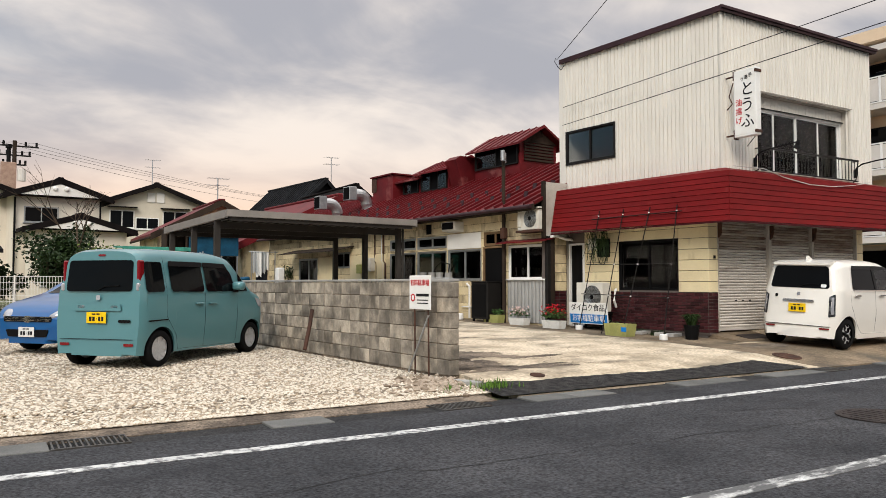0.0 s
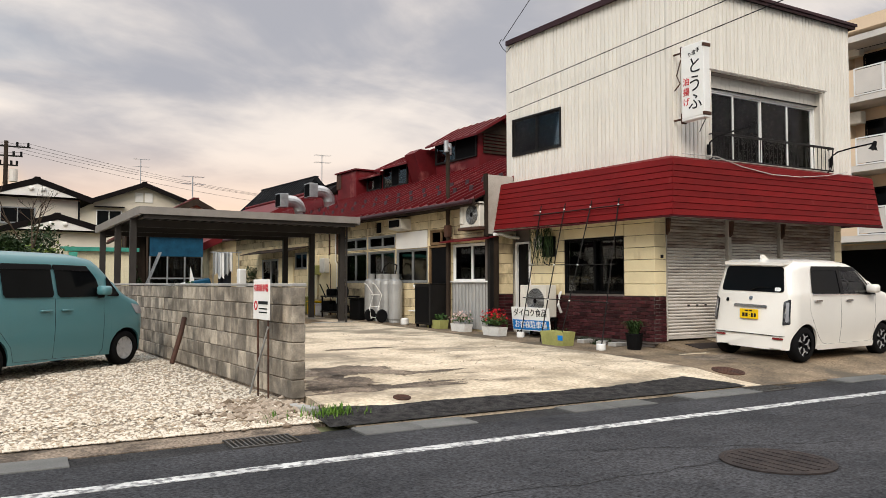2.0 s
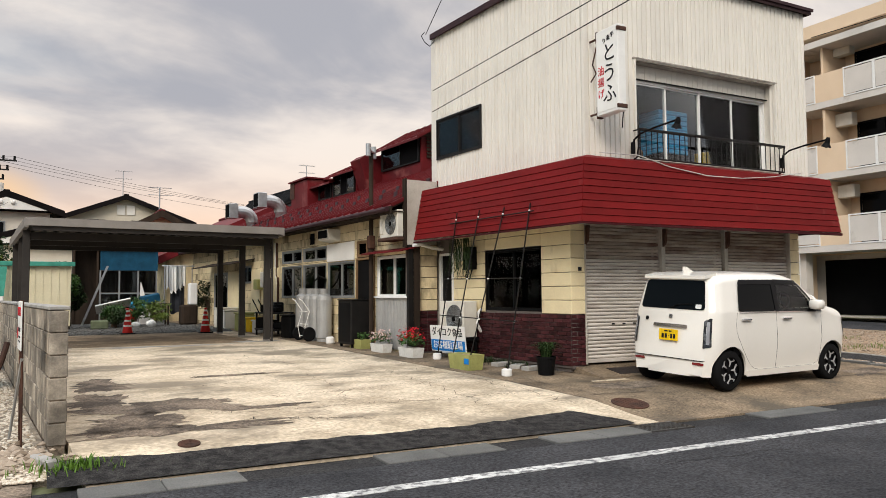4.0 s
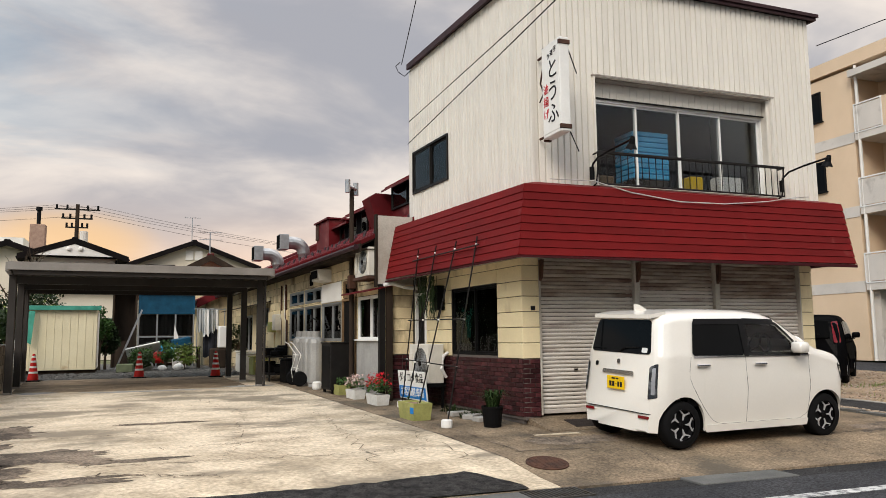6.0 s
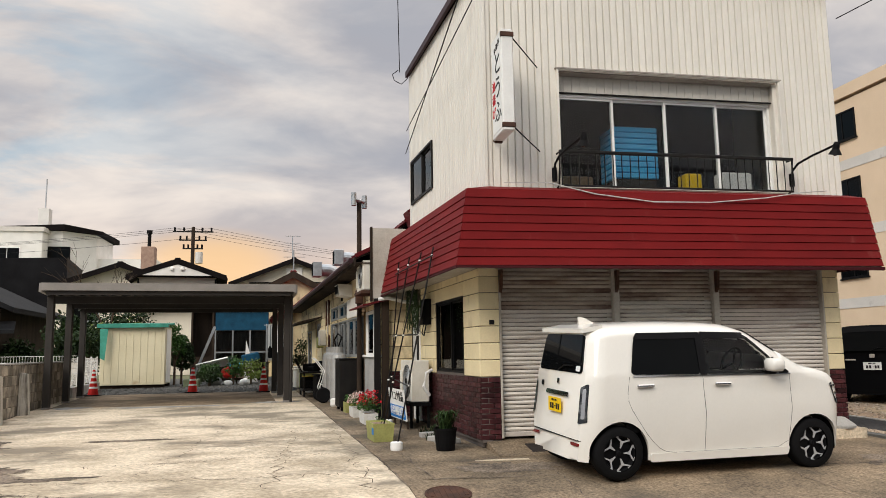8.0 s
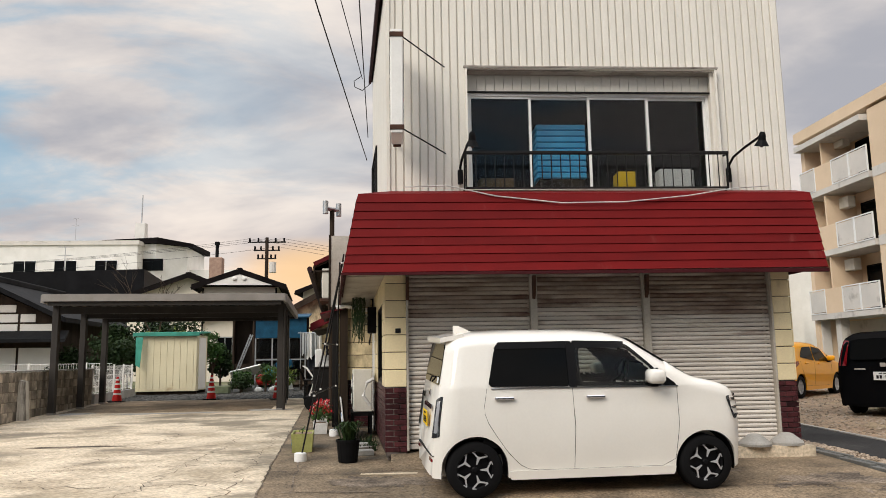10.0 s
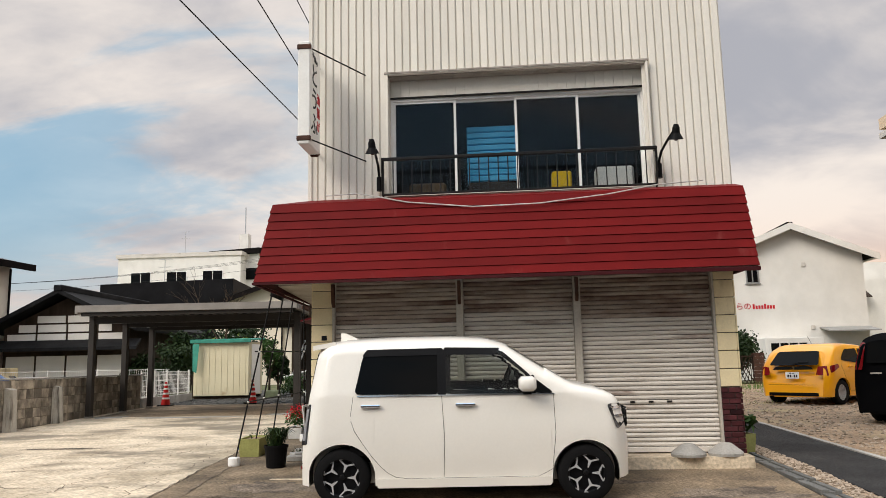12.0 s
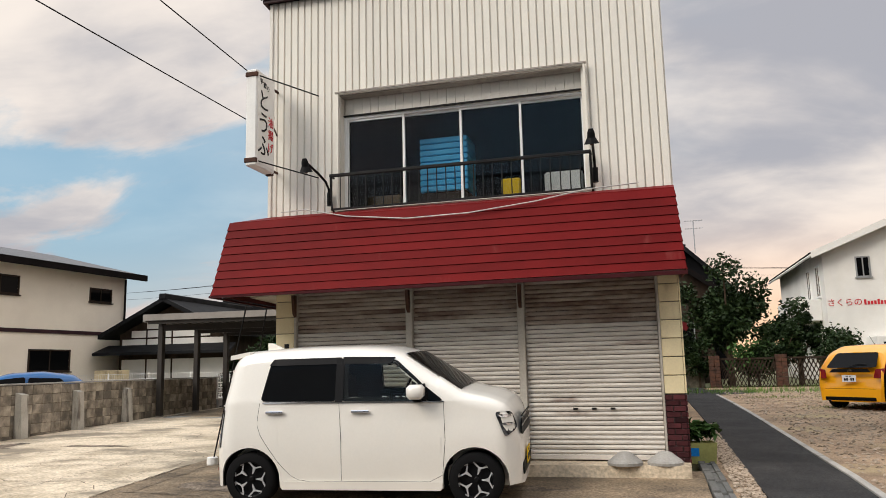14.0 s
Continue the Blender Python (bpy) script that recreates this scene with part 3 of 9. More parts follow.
# gutter of concrete slabs along the road
gutter = thing("gutter", "concrete drain slabs with steel grates along the road", "gutter", kind="structure")
part("gutter_bed", box(-150, 150, 6.62, 7.06, 0.0, 0.062), "new_asphalt", gutter)
slab_me = finish(box(-0.297, 0.297, -0.185, 0.185, -0.05, 0.0, 0.006), "slab")
slab_me.materials.append(M["slab"])
rnd = random.Random(4)
sx0 = -8.0
while sx0 < 27:
    c = sx0 + 0.3
    grated = any(abs(c - g) < 0.31 for g in (-2.2, 0.9, 4.1, 10.9, 20.2))
    if grated:
        bm = bmesh.new()
        bx(bm, -0.297, 0.297, -0.19, -0.165, -0.03, 0.004)
        bx(bm, -0.297, 0.297, 0.165, 0.19, -0.03, 0.004)
        for i in range(14):
            w = -0.285 + i * 0.0436
            bx(bm, w, w + 0.014, -0.165, 0.165, -0.03, 0.002)
        part("grate", bm, "grate", gutter, "steel grate", m=pose(c, 6.84, 0.084))
    elif any(a < c < b for a, b in ((-7, -5.2), (-1.6, 0.3), (1.9, 2.8), (5.1, 6.5), (7.3, 8.5), (9.4, 10.5), (12.2, 13.6), (15.1, 17.2), (20.8, 24))):
        part("slab", slab_me, "slab", gutter, m=pose(c, 6.84, 0.082 + rnd.uniform(-0.004, 0.003), rnd.uniform(-0.5, 0.5), 0, rnd.uniform(-0.5, 0.5)))
    sx0 += 0.6

WX = lambda y: sx(5.03, y)  # noqa: E731  the block wall's east face
strip("road_edge", ysteps(7.0, 7.5, 0.1), lambda y: -150, lambda y: 4.9, "patch", -0.012, 60, None, "strip of bare soil between gutter and gravel", "soil")
strip("gravel_lot", ysteps(7.35, 27, 0.4), lambda y: -14.0, lambda y: WX(y) - 0.15, "gravel_bed", 0.0, 20, None, "pale cream crushed-stone parking lot", "gravel lot", zf=gl)
bm = bmesh.new()
prev = None
for i in range(97):
    x = 5.0 + 5.72 * i / 96
    end = min(1.0, (10.74 - x) / 0.35) ** 0.5 if x > 10.39 else 1.0
    back = 7.03 + (0.6 + 0.13 * ((x - 7.9) / 2.8) ** 2 + 0.06 * noise.noise(Vector((x * 2.3, 1.7, 0.2))) + 0.035 * noise.noise(Vector((x * 9, 4.1, 0.2)))) * end
    ys = [7.03 + (back - 7.03) * k / 6 for k in range(7)]
    cur = [bm.verts.new((x, y, gz(y) + (0.018 if k < 6 else 0.003))) for k, y in enumerate(ys)]
    if prev:
        for k in range(6):
            bm.faces.new((prev[k], cur[k], cur[k + 1], prev[k + 1]))
    prev = cur
tagged(part("new_asphalt_ramp", bm, "ramp_asphalt"), "wedge of fresh black asphalt joining lot and gutter", "asphalt", "", "structure")
strip("concrete_lot", ysteps(7.05, 22.9, 0.5), lambda y: WX(y) + 0.02, lambda y: sx(10.85, y), "concrete", 0.0, 16, None, "pale cracked concrete yard", "concrete yard")
strip("apron", ysteps(7.02, 10.3, 0.3), lambda y: sx(10.86, y), lambda y: 17.72, "apron", 0.0, 20, None, "brown weathered concrete apron before the shop", "concrete apron")
strip("side_strip", ysteps(10.3, 32, 0.8), lambda y: sx(10.86, y), lambda y: sx(12.3, y), "apron", 0.002, 6, None, "brown weathered concrete strip along the buildings", "concrete strip")
strip("back_yard", ysteps(22.9, 36, 1), lambda y: sx(4.6, y), lambda y: sx(10.85, y), "grey_gravel", -0.01, 10, None, "dark grey gravel yard behind the carport", "gravel yard")
strip("path", ysteps(7.03, 32, 1), lambda y: 18.25 - 0.012 * (y - 8), lambda y: 19.25 - 0.012 * (y - 8) + (1.4 if 27 < y < 30 else 0), "new_asphalt", 0.006, 6, None, "narrow dark asphalt path beside the shop", "path")
strip("path_kerb", ysteps(7.03, 26, 1), lambda y: 19.26 - 0.012 * (y - 8), lambda y: 19.34 - 0.012 * (y - 8), "cap", 0.02, 1, None, "low pale concrete edging of the path", "kerb")
strip("vacant_lot", ysteps(7.03, 32, 1), lambda y: 19.35 - 0.012 * (y - 8), lambda y: 26.8, "soil", 0.0, 10, None, "vacant lot of brown soil, stones and dry grass", "vacant lot")
strip("side_street", ysteps(6.7, 60, 2), lambda y: 26.85, lambda y: 31.0, "asphalt", 0.0, 6, None, "asphalt side street before the apartment block", "road")
strip("drain_verge", ysteps(7.03, 32, 1), lambda y: 17.74, lambda y: 18.24 - 0.012 * (y - 8), "soil", -0.005, 3, None, "strip of loose gravel beside the path", "gravel strip")
drain = thing("side_drain", "narrow concrete drain channel beside the shop", "drain", kind="structure")
for i in range(14):
    y = 7.1 + i * 0.61
    bm = bmesh.new()
    zz = gz(y + 0.3)
    bx(bm, 17.76 - 0.01 * i, 17.84 - 0.01 * i, y, y + 0.6, zz - 0.06, zz + 0.035, 0.005)
    bx(bm, 17.9 - 0.01 * i, 17.96 - 0.01 * i, y, y + 0.6, zz - 0.06, zz + 0.03, 0.005)
    bx(bm, 17.84 - 0.01 * i, 17.9 - 0.01 * i, y, y + 0.6, zz - 0.06, zz + 0.012)
    part("slab", bm, "slab", drain)

# worn places and cracks in the yard


def blotch(x, y, rx, ry, seed, material="patch", z=0.004, lab="dark worn patch in the concrete"):
    bm = bmesh.new()
    c = bm.verts.new((x, y, gz(y) + z))
    ring = []
    n = 110
    for i in range(n):
        a = 2 * math.pi * i / n
        k = 1 + 0.75 * noise.noise(Vector((math.cos(a) * 1.6, math.sin(a) * 1.6, seed))) + 0.42 * noise.noise(Vector((math.cos(a) * 5, math.sin(a) * 5, seed))) + 0.3 * noise.noise(Vector((math.cos(a) * 14, math.sin(a) * 14, seed)))
        px, py = x + rx * k * math.cos(a), y + ry * k * math.sin(a)
        ring.append(bm.verts.new((px, py, gz(py) + z)))
    for i in range(n):
        bm.faces.new((c, ring[i], ring[(i + 1) % n]))
    return tagged(part("worn_patch", bm, material), lab, "worn patch", "", "structure")


for i, (x, y, rx, ry) in enumerate(((6.3, 9.75, 0.95, 0.33), (5.75, 8.95, 0.5, 0.5), (6.3, 8.45, 0.9, 0.22), (7.1, 9.3, 0.55, 0.12), (5.5, 10.4, 0.3, 0.5), (5.6, 11.9, 0.35, 0.5), (7.4, 12.3, 0.7, 0.09))):
    blotch(x, y, rx, ry, 3.7 * i)
for i, (x, y, rx, ry) in enumerate(((9.3, 18.5, 0.45, 0.25), (5.1, 18.3, 0.45, 0.25), (7.1, 18.0, 1.3, 0.2))):
    blotch(x, y, rx, ry, 9.1 + i, "cap", 0.003, "pale newer concrete patch by the carport")
strip("carport_floor", ysteps(18.35, 22.85, 0.7), lambda y: sx(5.3, y), lambda y: sx(10.1, y), "apron", 0.002, 6, None, "brownish concrete floor under the carport", "concrete floor")
for i, (a, b, c, d) in enumerate(((6.5, 9.1, 10.5, 8.9), (8.2, 9.2, 8.8, 13.5), (6.2, 11.2, 10.4, 11.8), (7.4, 9.9, 10.6, 10.3), (9.6, 8.2, 9.9, 12.8), (5.6, 14.2, 10.3, 14.9), (8.7, 13.2, 7.9, 17.4), (10.6, 8.0, 10.45, 14.5), (6.9, 8.7, 8.0, 8.2))):
    crack("yard_crack", jag(a, b, c, d, 60, 0.1, 20 + i), 0.007, 0.0045, "patch", "jagged dark crack in the pale concrete")
for i, (a, b, c, d) in enumerate(((11.3, 8.4, 17.5, 8.1), (12.6, 7.2, 12.7, 9.6), (15.2, 7.1, 15.1, 9.6), (11.0, 9.4, 12.2, 9.3))):
    crack("apron_joint", jag(a, b, c, d, 30, 0.02, 50 + i), 0.009, 0.004, "patch", "dark joint in the apron concrete")
for i, (a, b, c, d) in enumerate(((10.98, 8.1, 10.3, 17.2), (11.3, 8.3, 10.66, 16.8), (10.9, 9.6, 11.3, 9.55), (10.8, 11.2, 11.2, 11.15), (10.55, 13.3, 11.0, 13.4), (11.1, 8.4, 12.3, 8.3))):
    crack("strip_joint", jag(a, b, c, d, 60 if i < 2 else 14, 0.02, 80 + i), 0.013, 0.006, "patch", "dark open joint in the concrete strip")
for i, (x, y, rx, ry) in enumerate(((14.5, 8.9, 1.4, 0.35), (16.9, 8.3, 0.6, 0.4), (12.2, 8.9, 0.5, 0.3))):
    blotch(x, y, rx, ry, 30.3 + i, "patch", 0.003, "dark oily stain on the apron")


def scatter(name, count, place, size, material, label, seed, cat="gravel", zf=gz):
    """Loose stones as one mesh of small faceted lumps."""
    rnd = random.Random(seed)
    verts, faces = [], []
    for _ in range(count):
        x, y = place(rnd)
        s = size * rnd.uniform(0.5, 1.35)
        z = zf(y) + s * 0.12
        base = len(verts)
        a0 = rnd.uniform(0, 6.28)
        for lvl, rr in ((-0.35, 0.8), (0.15, 1.0)):
            for k in range(5):
                a = a0 + k * 1.2566
                r = s * rr * rnd.uniform(0.7, 1.1)
                verts.append((x + r * math.cos(a), y + r * 0.8 * math.sin(a), z + s * lvl * 0.7))
        verts.append((x + rnd.uniform(-0.2, 0.2) * s, y, z + s * rnd.uniform(0.45, 0.7)))
        for k in range(5):
            j = (k + 1) % 5
            faces.append((base + k, base + j, base + 5 + j, base + 5 + k))
            faces.append((base + 5 + k, base + 5 + j, base + 10))
    me = bpy.data.meshes.new(name)
    me.from_pydata(verts, [], faces)
    me.update()
    me.materials.append(M[material])
    o = new(name, me)
    return tagged(o, label, cat, "", "stuff")


def stone_mat(name, c0, c1, c2):
    m = mat(name, c0, c1, 0.9, scale=20, fine=80, bump=0.2)
    nt = m.node_tree
    p = nt.nodes["Principled BSDF"]
    src = p.inputs["Base Color"].links[0].from_socket
    ge = nt.nodes.new("ShaderNodeNewGeometry")
    rp = nt.nodes.new("ShaderNodeValToRGB")
    rp.color_ramp.elements[0].color, rp.color_ramp.elements[1].color = (*c2, 1), (1, 1, 1, 1)
    rp.color_ramp.elements[1].position = 0.55
    nt.links.new(ge.outputs["Random Per Island"], rp.inputs[0])
    mx = nt.nodes.new("ShaderNodeMix")
    mx.data_type, mx.blend_type = "RGBA", "MULTIPLY"
    mx.inputs[0].default_value = 1
    nt.links.new(src, mx.inputs[6]), nt.links.new(rp.outputs[0], mx.inputs[7])
    nt.links.new(mx.outputs[2], p.inputs["Base Color"])
    return m


M["lot_stone"] = stone_mat("crushed_stone", (0.72, 0.65, 0.55), (0.56, 0.49, 0.395), (0.52, 0.45, 0.37))
M["verge_stone"] = stone_mat("verge_stone", (0.44, 0.36, 0.285), (0.3, 0.24, 0.18), (0.4, 0.36, 0.32))
M["yard_stone"] = stone_mat("yard_stone", (0.125, 0.122, 0.115), (0.08, 0.078, 0.072), (0.4, 0.4, 0.4))


def lot_place(r):
    y = 7.3 + (r.random() ** 1.7) * 10.5
    return r.uniform(-5.5, WX(y) - 0.2), y


scatter("gravel", 52000, lot_place, 0.021, "lot_stone", "loose pale cream crushed stones of the parking lot", 1, zf=gl)
scatter("gravel", 2600, lambda r: (r.uniform(17.98, 18.22), r.uniform(7.1, 16)), 0.022, "verge_stone", "loose grey-brown gravel beside the path", 2)
scatter("gravel", 9000, lambda r: (r.uniform(19.4, 26.5), 7.2 + r.random() ** 1.4 * 22), 0.03, "verge_stone", "scattered brown stones on the vacant lot", 3)
scatter("gravel", 3500, lambda r: (r.uniform(3.6, 9.9), r.uniform(22.95, 28)), 0.035, "yard_stone", "dark grey gravel stones of the back yard", 5)
scatter("gravel", 260, lambda r: (4.55 + r.gauss(0, 0.22), 7.85 + r.gauss(0, 0.25)), 0.05, "verge_stone", "larger broken stones at the wall's foot", 6, zf=gl)


def tuft(name, spots, height, material, label, seed, cat="grass"):
    rnd = random.Random(seed)
    verts, faces = [], []
    for cx, cy, spread, n in spots:
        for _ in range(n):
            x, y = cx + rnd.gauss(0, spread), cy + rnd.gauss(0, spread * 0.5)
            h, a, w = height * rnd.uniform(0.4, 1.1), rnd.uniform(0, 6.28), rnd.uniform(0.004, 0.009)
            lean = rnd.uniform(0.2, 0.8) * h
            dx, dy = math.cos(a), math.sin(a)
            z = gz(y)
            b = len(verts)
            verts += [(x - dy * w, y + dx * w, z), (x + dy * w, y - dx * w, z), (x + dx * lean * 0.4 + dy * w * 0.8, y + dy * lean * 0.4 - dx * w * 0.8, z + h * 0.6), (x + dx * lean * 0.4 - dy * w * 0.8, y + dy * lean * 0.4 + dx * w * 0.8, z + h * 0.6), (x + dx * lean, y + dy * lean, z + h * 0.9)]
            faces += [(b, b + 1, b + 2, b + 3), (b + 3, b + 2, b + 4)]
    me = bpy.data.meshes.new(name)
    me.from_pydata(verts, [], faces)
    me.materials.append(M[material])
    return tagged(new(name, me), label, cat, "", "stuff")


tuft("grass", [(5.2, 7.5, 0.13, 170), (4.6, 7.5, 0.1, 20)], 0.12, "grass", "tuft of fresh green grass at the wall's end", 7)
tuft("grass", [(r[0], r[1], 0.5, 120) for r in ((21, 11), (22.5, 13), (21.5, 20), (24, 18), (20.5, 24), (23, 25))], 0.09, "leaf_yellow", "thin dry grass on the vacant lot", 8)
tuft("grass", [(20.0, 27.5, 1.2, 500), (23, 27.8, 1.3, 500)], 0.25, "grass", "green weeds along the fence", 9)
kerb_bit = part("kerb_stone", box(-0.05, 0.05, -0.2, 0.2, -0.1, 0.035, 0.012), "cap", m=pose(4.98, 7.72, gz(7.7) + 0.02, 0, 0, 20))
tagged(kerb_bit, "broken white kerb stone at the wall's end", "kerb stone")

# ---- shop building ----
FL, FR = (12.29, 9.80), (17.60, 9.86)
SIDE_END = 14.2
shop = thing("shop_building", "two-storey shop with ivory ribbed metal siding and a red awning", "shop", kind="structure")
BLx, BRx = sx(12.29, SIDE_END), sx(17.60, SIDE_END)
# upper storey: core walls behind the cladding, with openings for the windows


def wall_panel_run(parent, a, b, z0, z1, holes, out, step=0.103, depth=0.022, name="siding_panel", material="siding"):
    """Upright siding panels from a to b (plan), leaving the holes (s0, s1, z0, z1) open."""
    a, b = Vector((*a, 0)), Vector((*b, 0))
    d = (b - a)
    length = d.length
    d.normalize()
    n = int(round(length / step))
    w = length / n
    ang = math.degrees(math.atan2(d.y, d.x))
    cache = {}
    for i in range(n):
        s0, s1 = i * w, (i + 1) * w
        spans = [(z0, z1)]
        for h0, h1, hz0, hz1 in holes:
            if s0 + w * 0.5 > h0 and s0 + w * 0.5 < h1:
                spans = [q for p, r in spans for q in ((p, min(r, hz0)), (max(p, hz1), r)) if q[1] - q[0] > 0.02]
        for p, r in spans:
            key = (round(p, 3), round(r, 3))
            if key not in cache:
                prof = [(0.0, 0), (0.003, depth * 0.8), (0.008, depth), (w - 0.022, depth), (w - 0.017, depth * 0.8), (w - 0.014, 0)]
                bm = bmesh.new()
                lo = [bm.verts.new((x, -y, p)) for x, y in prof]
                hi = [bm.verts.new((x, -y, r)) for x, y in prof]
                for k in range(len(prof) - 1):
                    bm.faces.new((lo[k], lo[k + 1], hi[k + 1], hi[k]))
                bm.faces.new(lo), bm.faces.new(hi[::-1])
                cache[key] = finish(bm, name)
                cache[key].materials.append(M[material])
            q = a + d * s0
            part(name, cache[key], material, parent, m=pose(q.x, q.y, 0, 0, 0, ang))


def holed_wall(parent, name, a, b, z0, z1, thick, holes, material):
    """A wall from a to b with openings right through it; thick goes to the left of a-b."""
    a, b = Vector((*a, 0)), Vector((*b, 0))
    d = (b - a)
    length = d.length
    ang = math.degrees(math.atan2(d.y, d.x))
    bm = bmesh.new()
    xs = sorted({0.0, length, *[h[0] for h in holes], *[h[1] for h in holes]})
    for p, r in zip(xs, xs[1:]):
        mid = (p + r) / 2
        cuts = sorted((h[2], h[3]) for h in holes if h[0] < mid < h[1])
        z = z0
        for c0, c1 in cuts:
            if c0 - z > 0.01:
                bx(bm, p, r, 0, thick, z, c0)
            z = c1
        if z1 - z > 0.01:
            bx(bm, p, r, 0, thick, z, z1)
    return part(name, bm, material, parent, m=pose(a.x, a.y, 0, 0, 0, ang))


W0, W1, WZ0, WZ1 = 1.03, 4.32, 3.69, 5.3  # large window, along the front
front_holes = [(W0, W1, WZ0, WZ1)]
wf = holed_wall(shop, "wall_front", (FL[0], FL[1] + 0.02), (FR[0], FR[1] + 0.02), 2.62, 6.78, 0.16, front_holes, "siding_core")
wall_panel_run(wf, (0, 0), (5.31, 0), 3.6, 6.78, front_holes, None)
ws = holed_wall(shop, "wall_side", (sx(12.31, SIDE_END), SIDE_END), (sx(12.31, 9.96), 9.96), 2.62, 6.78, 0.16, [(0.1, 1.66, 4.235, 5.055)], "siding_core")
wall_panel_run(ws, (0, 0), (4.34, 0), 3.6, 6.78, [(0.1, 1.66, 4.235, 5.055)], None)
part("wall_east", prism([(17.42, 10.42), (17.57, 10.42), (BRx, SIDE_END), (BRx - 0.16, SIDE_END)], 0.3, 2.7), "siding", shop)
part("wall_east_upper", prism([(17.44, 10.0), (17.6, 10.0), (BRx, SIDE_END), (BRx - 0.16, SIDE_END)], 2.705, 6.78), "siding", shop)
part("wall_back", prism([(BLx, SIDE_END), (BRx, SIDE_END), (BRx, SIDE_END + 0.15), (BLx, SIDE_END + 0.15)], 0.3, 6.78), "siding", shop)
# room floor and wall are coloured near-black so the room reads as unlit
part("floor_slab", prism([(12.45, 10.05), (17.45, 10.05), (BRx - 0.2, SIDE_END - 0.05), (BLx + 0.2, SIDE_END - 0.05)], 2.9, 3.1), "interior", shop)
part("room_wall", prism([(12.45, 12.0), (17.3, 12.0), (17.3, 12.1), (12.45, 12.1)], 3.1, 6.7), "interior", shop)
part("roof", prism([(12.24, 9.74), (17.66, 9.8), (BRx + 0.04, SIDE_END + 0.06), (BLx - 0.04, SIDE_END + 0.06)], 6.79, 6.85), "roof_dark", shop)
bm = bmesh.new()
prism([(12.19, 9.7), (17.69, 9.76), (17.69, 9.8), (12.19, 9.74)], 6.76, 6.87, bm)
prism([(12.19, 9.74), (12.24, 9.74), (BLx - 0.03, SIDE_END + 0.06), (BLx - 0.08, SIDE_END + 0.06)], 6.76, 6.87, bm)
prism([(17.64, 9.8), (17.69, 9.8), (BRx + 0.08, SIDE_END + 0.06), (BRx + 0.03, SIDE_END + 0.06)], 6.76, 6.87, bm)
prism([(12.16, 9.67), (17.72, 9.73), (17.72, 9.76), (12.16, 9.7)], 6.81, 6.865, bm)
part("roof_fascia", bm, "trim_dark", shop)
part("corner_trim", box(12.262, 12.31, 9.775, 9.823, 3.6, 6.76, 0.004), "siding", shop)


def frame_rect(bm, x0, x1, z0, z1, t, y0, y1):
    bx(bm, x0, x1, y0, y1, z0, z0 + t)
    bx(bm, x0, x1, y0, y1, z1 - t, z1)
    bx(bm, x0, x0 + t, y0, y1, z0 + t, z1 - t)
    bx(bm, x1 - t, x1, y0, y1, z0 + t, z1 - t)
    return bm


def sash_window(parent, m, w, h, panes, frame_mat="alu", glass_mat="glass_dark", t=0.035, name="window", label=""):
    """A sliding window: outer frame, sashes and panes. Local x along, z up, y inwards; origin at the lower corner."""
    win = new(name)
    win.matrix_basis = m
    win.parent = parent
    if label:
        tagged(win, label)
    part("window_frame", frame_rect(bmesh.new(), 0, w, 0, h, t, 0.0, 0.09), frame_mat, win)
    pw = (w - 2 * t + (panes - 1) * t) / panes
    for i in range(panes):
        x0 = t + i * (pw - t)
        y = 0.02 + 0.028 * (i % 2)
        part("sash", frame_rect(bmesh.new(), x0, x0 + pw, t, h - t, t * 0.95, y, y + 0.024), frame_mat, win)
        g = part("pane", box(x0 + t * 0.9, x0 + pw - t * 0.9, y + 0.009, y + 0.014, t * 1.9, h - t * 1.9), glass_mat, win)
        g.visible_shadow = False
    return win


# the large window sits back in a recess lined with siding
sash_window(shop, pose(FL[0] + W0 - 0.0, FL[1] + 0.17, WZ0, 0, 0, 0.65), W1 - W0 + 0.0, 1.335, 4, "alu", "glass_dark", 0.032, "window_large", "white aluminium window of four dark panes")
bm = bmesh.new()
x0, x1 = FL[0] + W0, FL[0] + W1
bx(bm, x0 - 0.03, x1 + 0.03, 10.0, 10.04, 5.03, 5.36)
for i in range(27):
    bx(bm, x0 + 0.02 + i * 0.121, x0 + 0.135 + i * 0.121, 9.982, 10.0, 5.04, 5.29)
part("recess_lining", bm, "siding", shop)
# recess soffit and window head carry the recess shade in their colour
part("recess_soffit", box(x0 - 0.01, x1 + 0.01, 9.83, 9.98, 5.28, 5.3), "siding_shaded", shop)
bm = frame_rect(bmesh.new(), x0 - 0.03, x1 + 0.03, WZ0 - 0.02, WZ1 + 0.02, 0.025, 9.762, 9.815)
part("recess_trim", bm, "siding", shop)
# dark strip added in place of the shadow gap above the panes
part("window_track", box(x0 - 0.01, x1 + 0.01, 9.94, 9.97, 5.028, 5.045), "dark_metal", shop)
part("window_head", box(x0 - 0.05, x1 + 0.05, 9.752, 9.80, 5.305, 5.325), "siding_shaded", shop)
sash_window(shop, Matrix.Translation((sx(12.26, 14.1), 14.1, 4.235)) @ pose(0, 0, 0, 0, 0, -90 + LEAN), 1.56, 0.82, 2, "dark_metal", "glass_dark", 0.035, "window_side", "dark-framed sliding window of two panes")

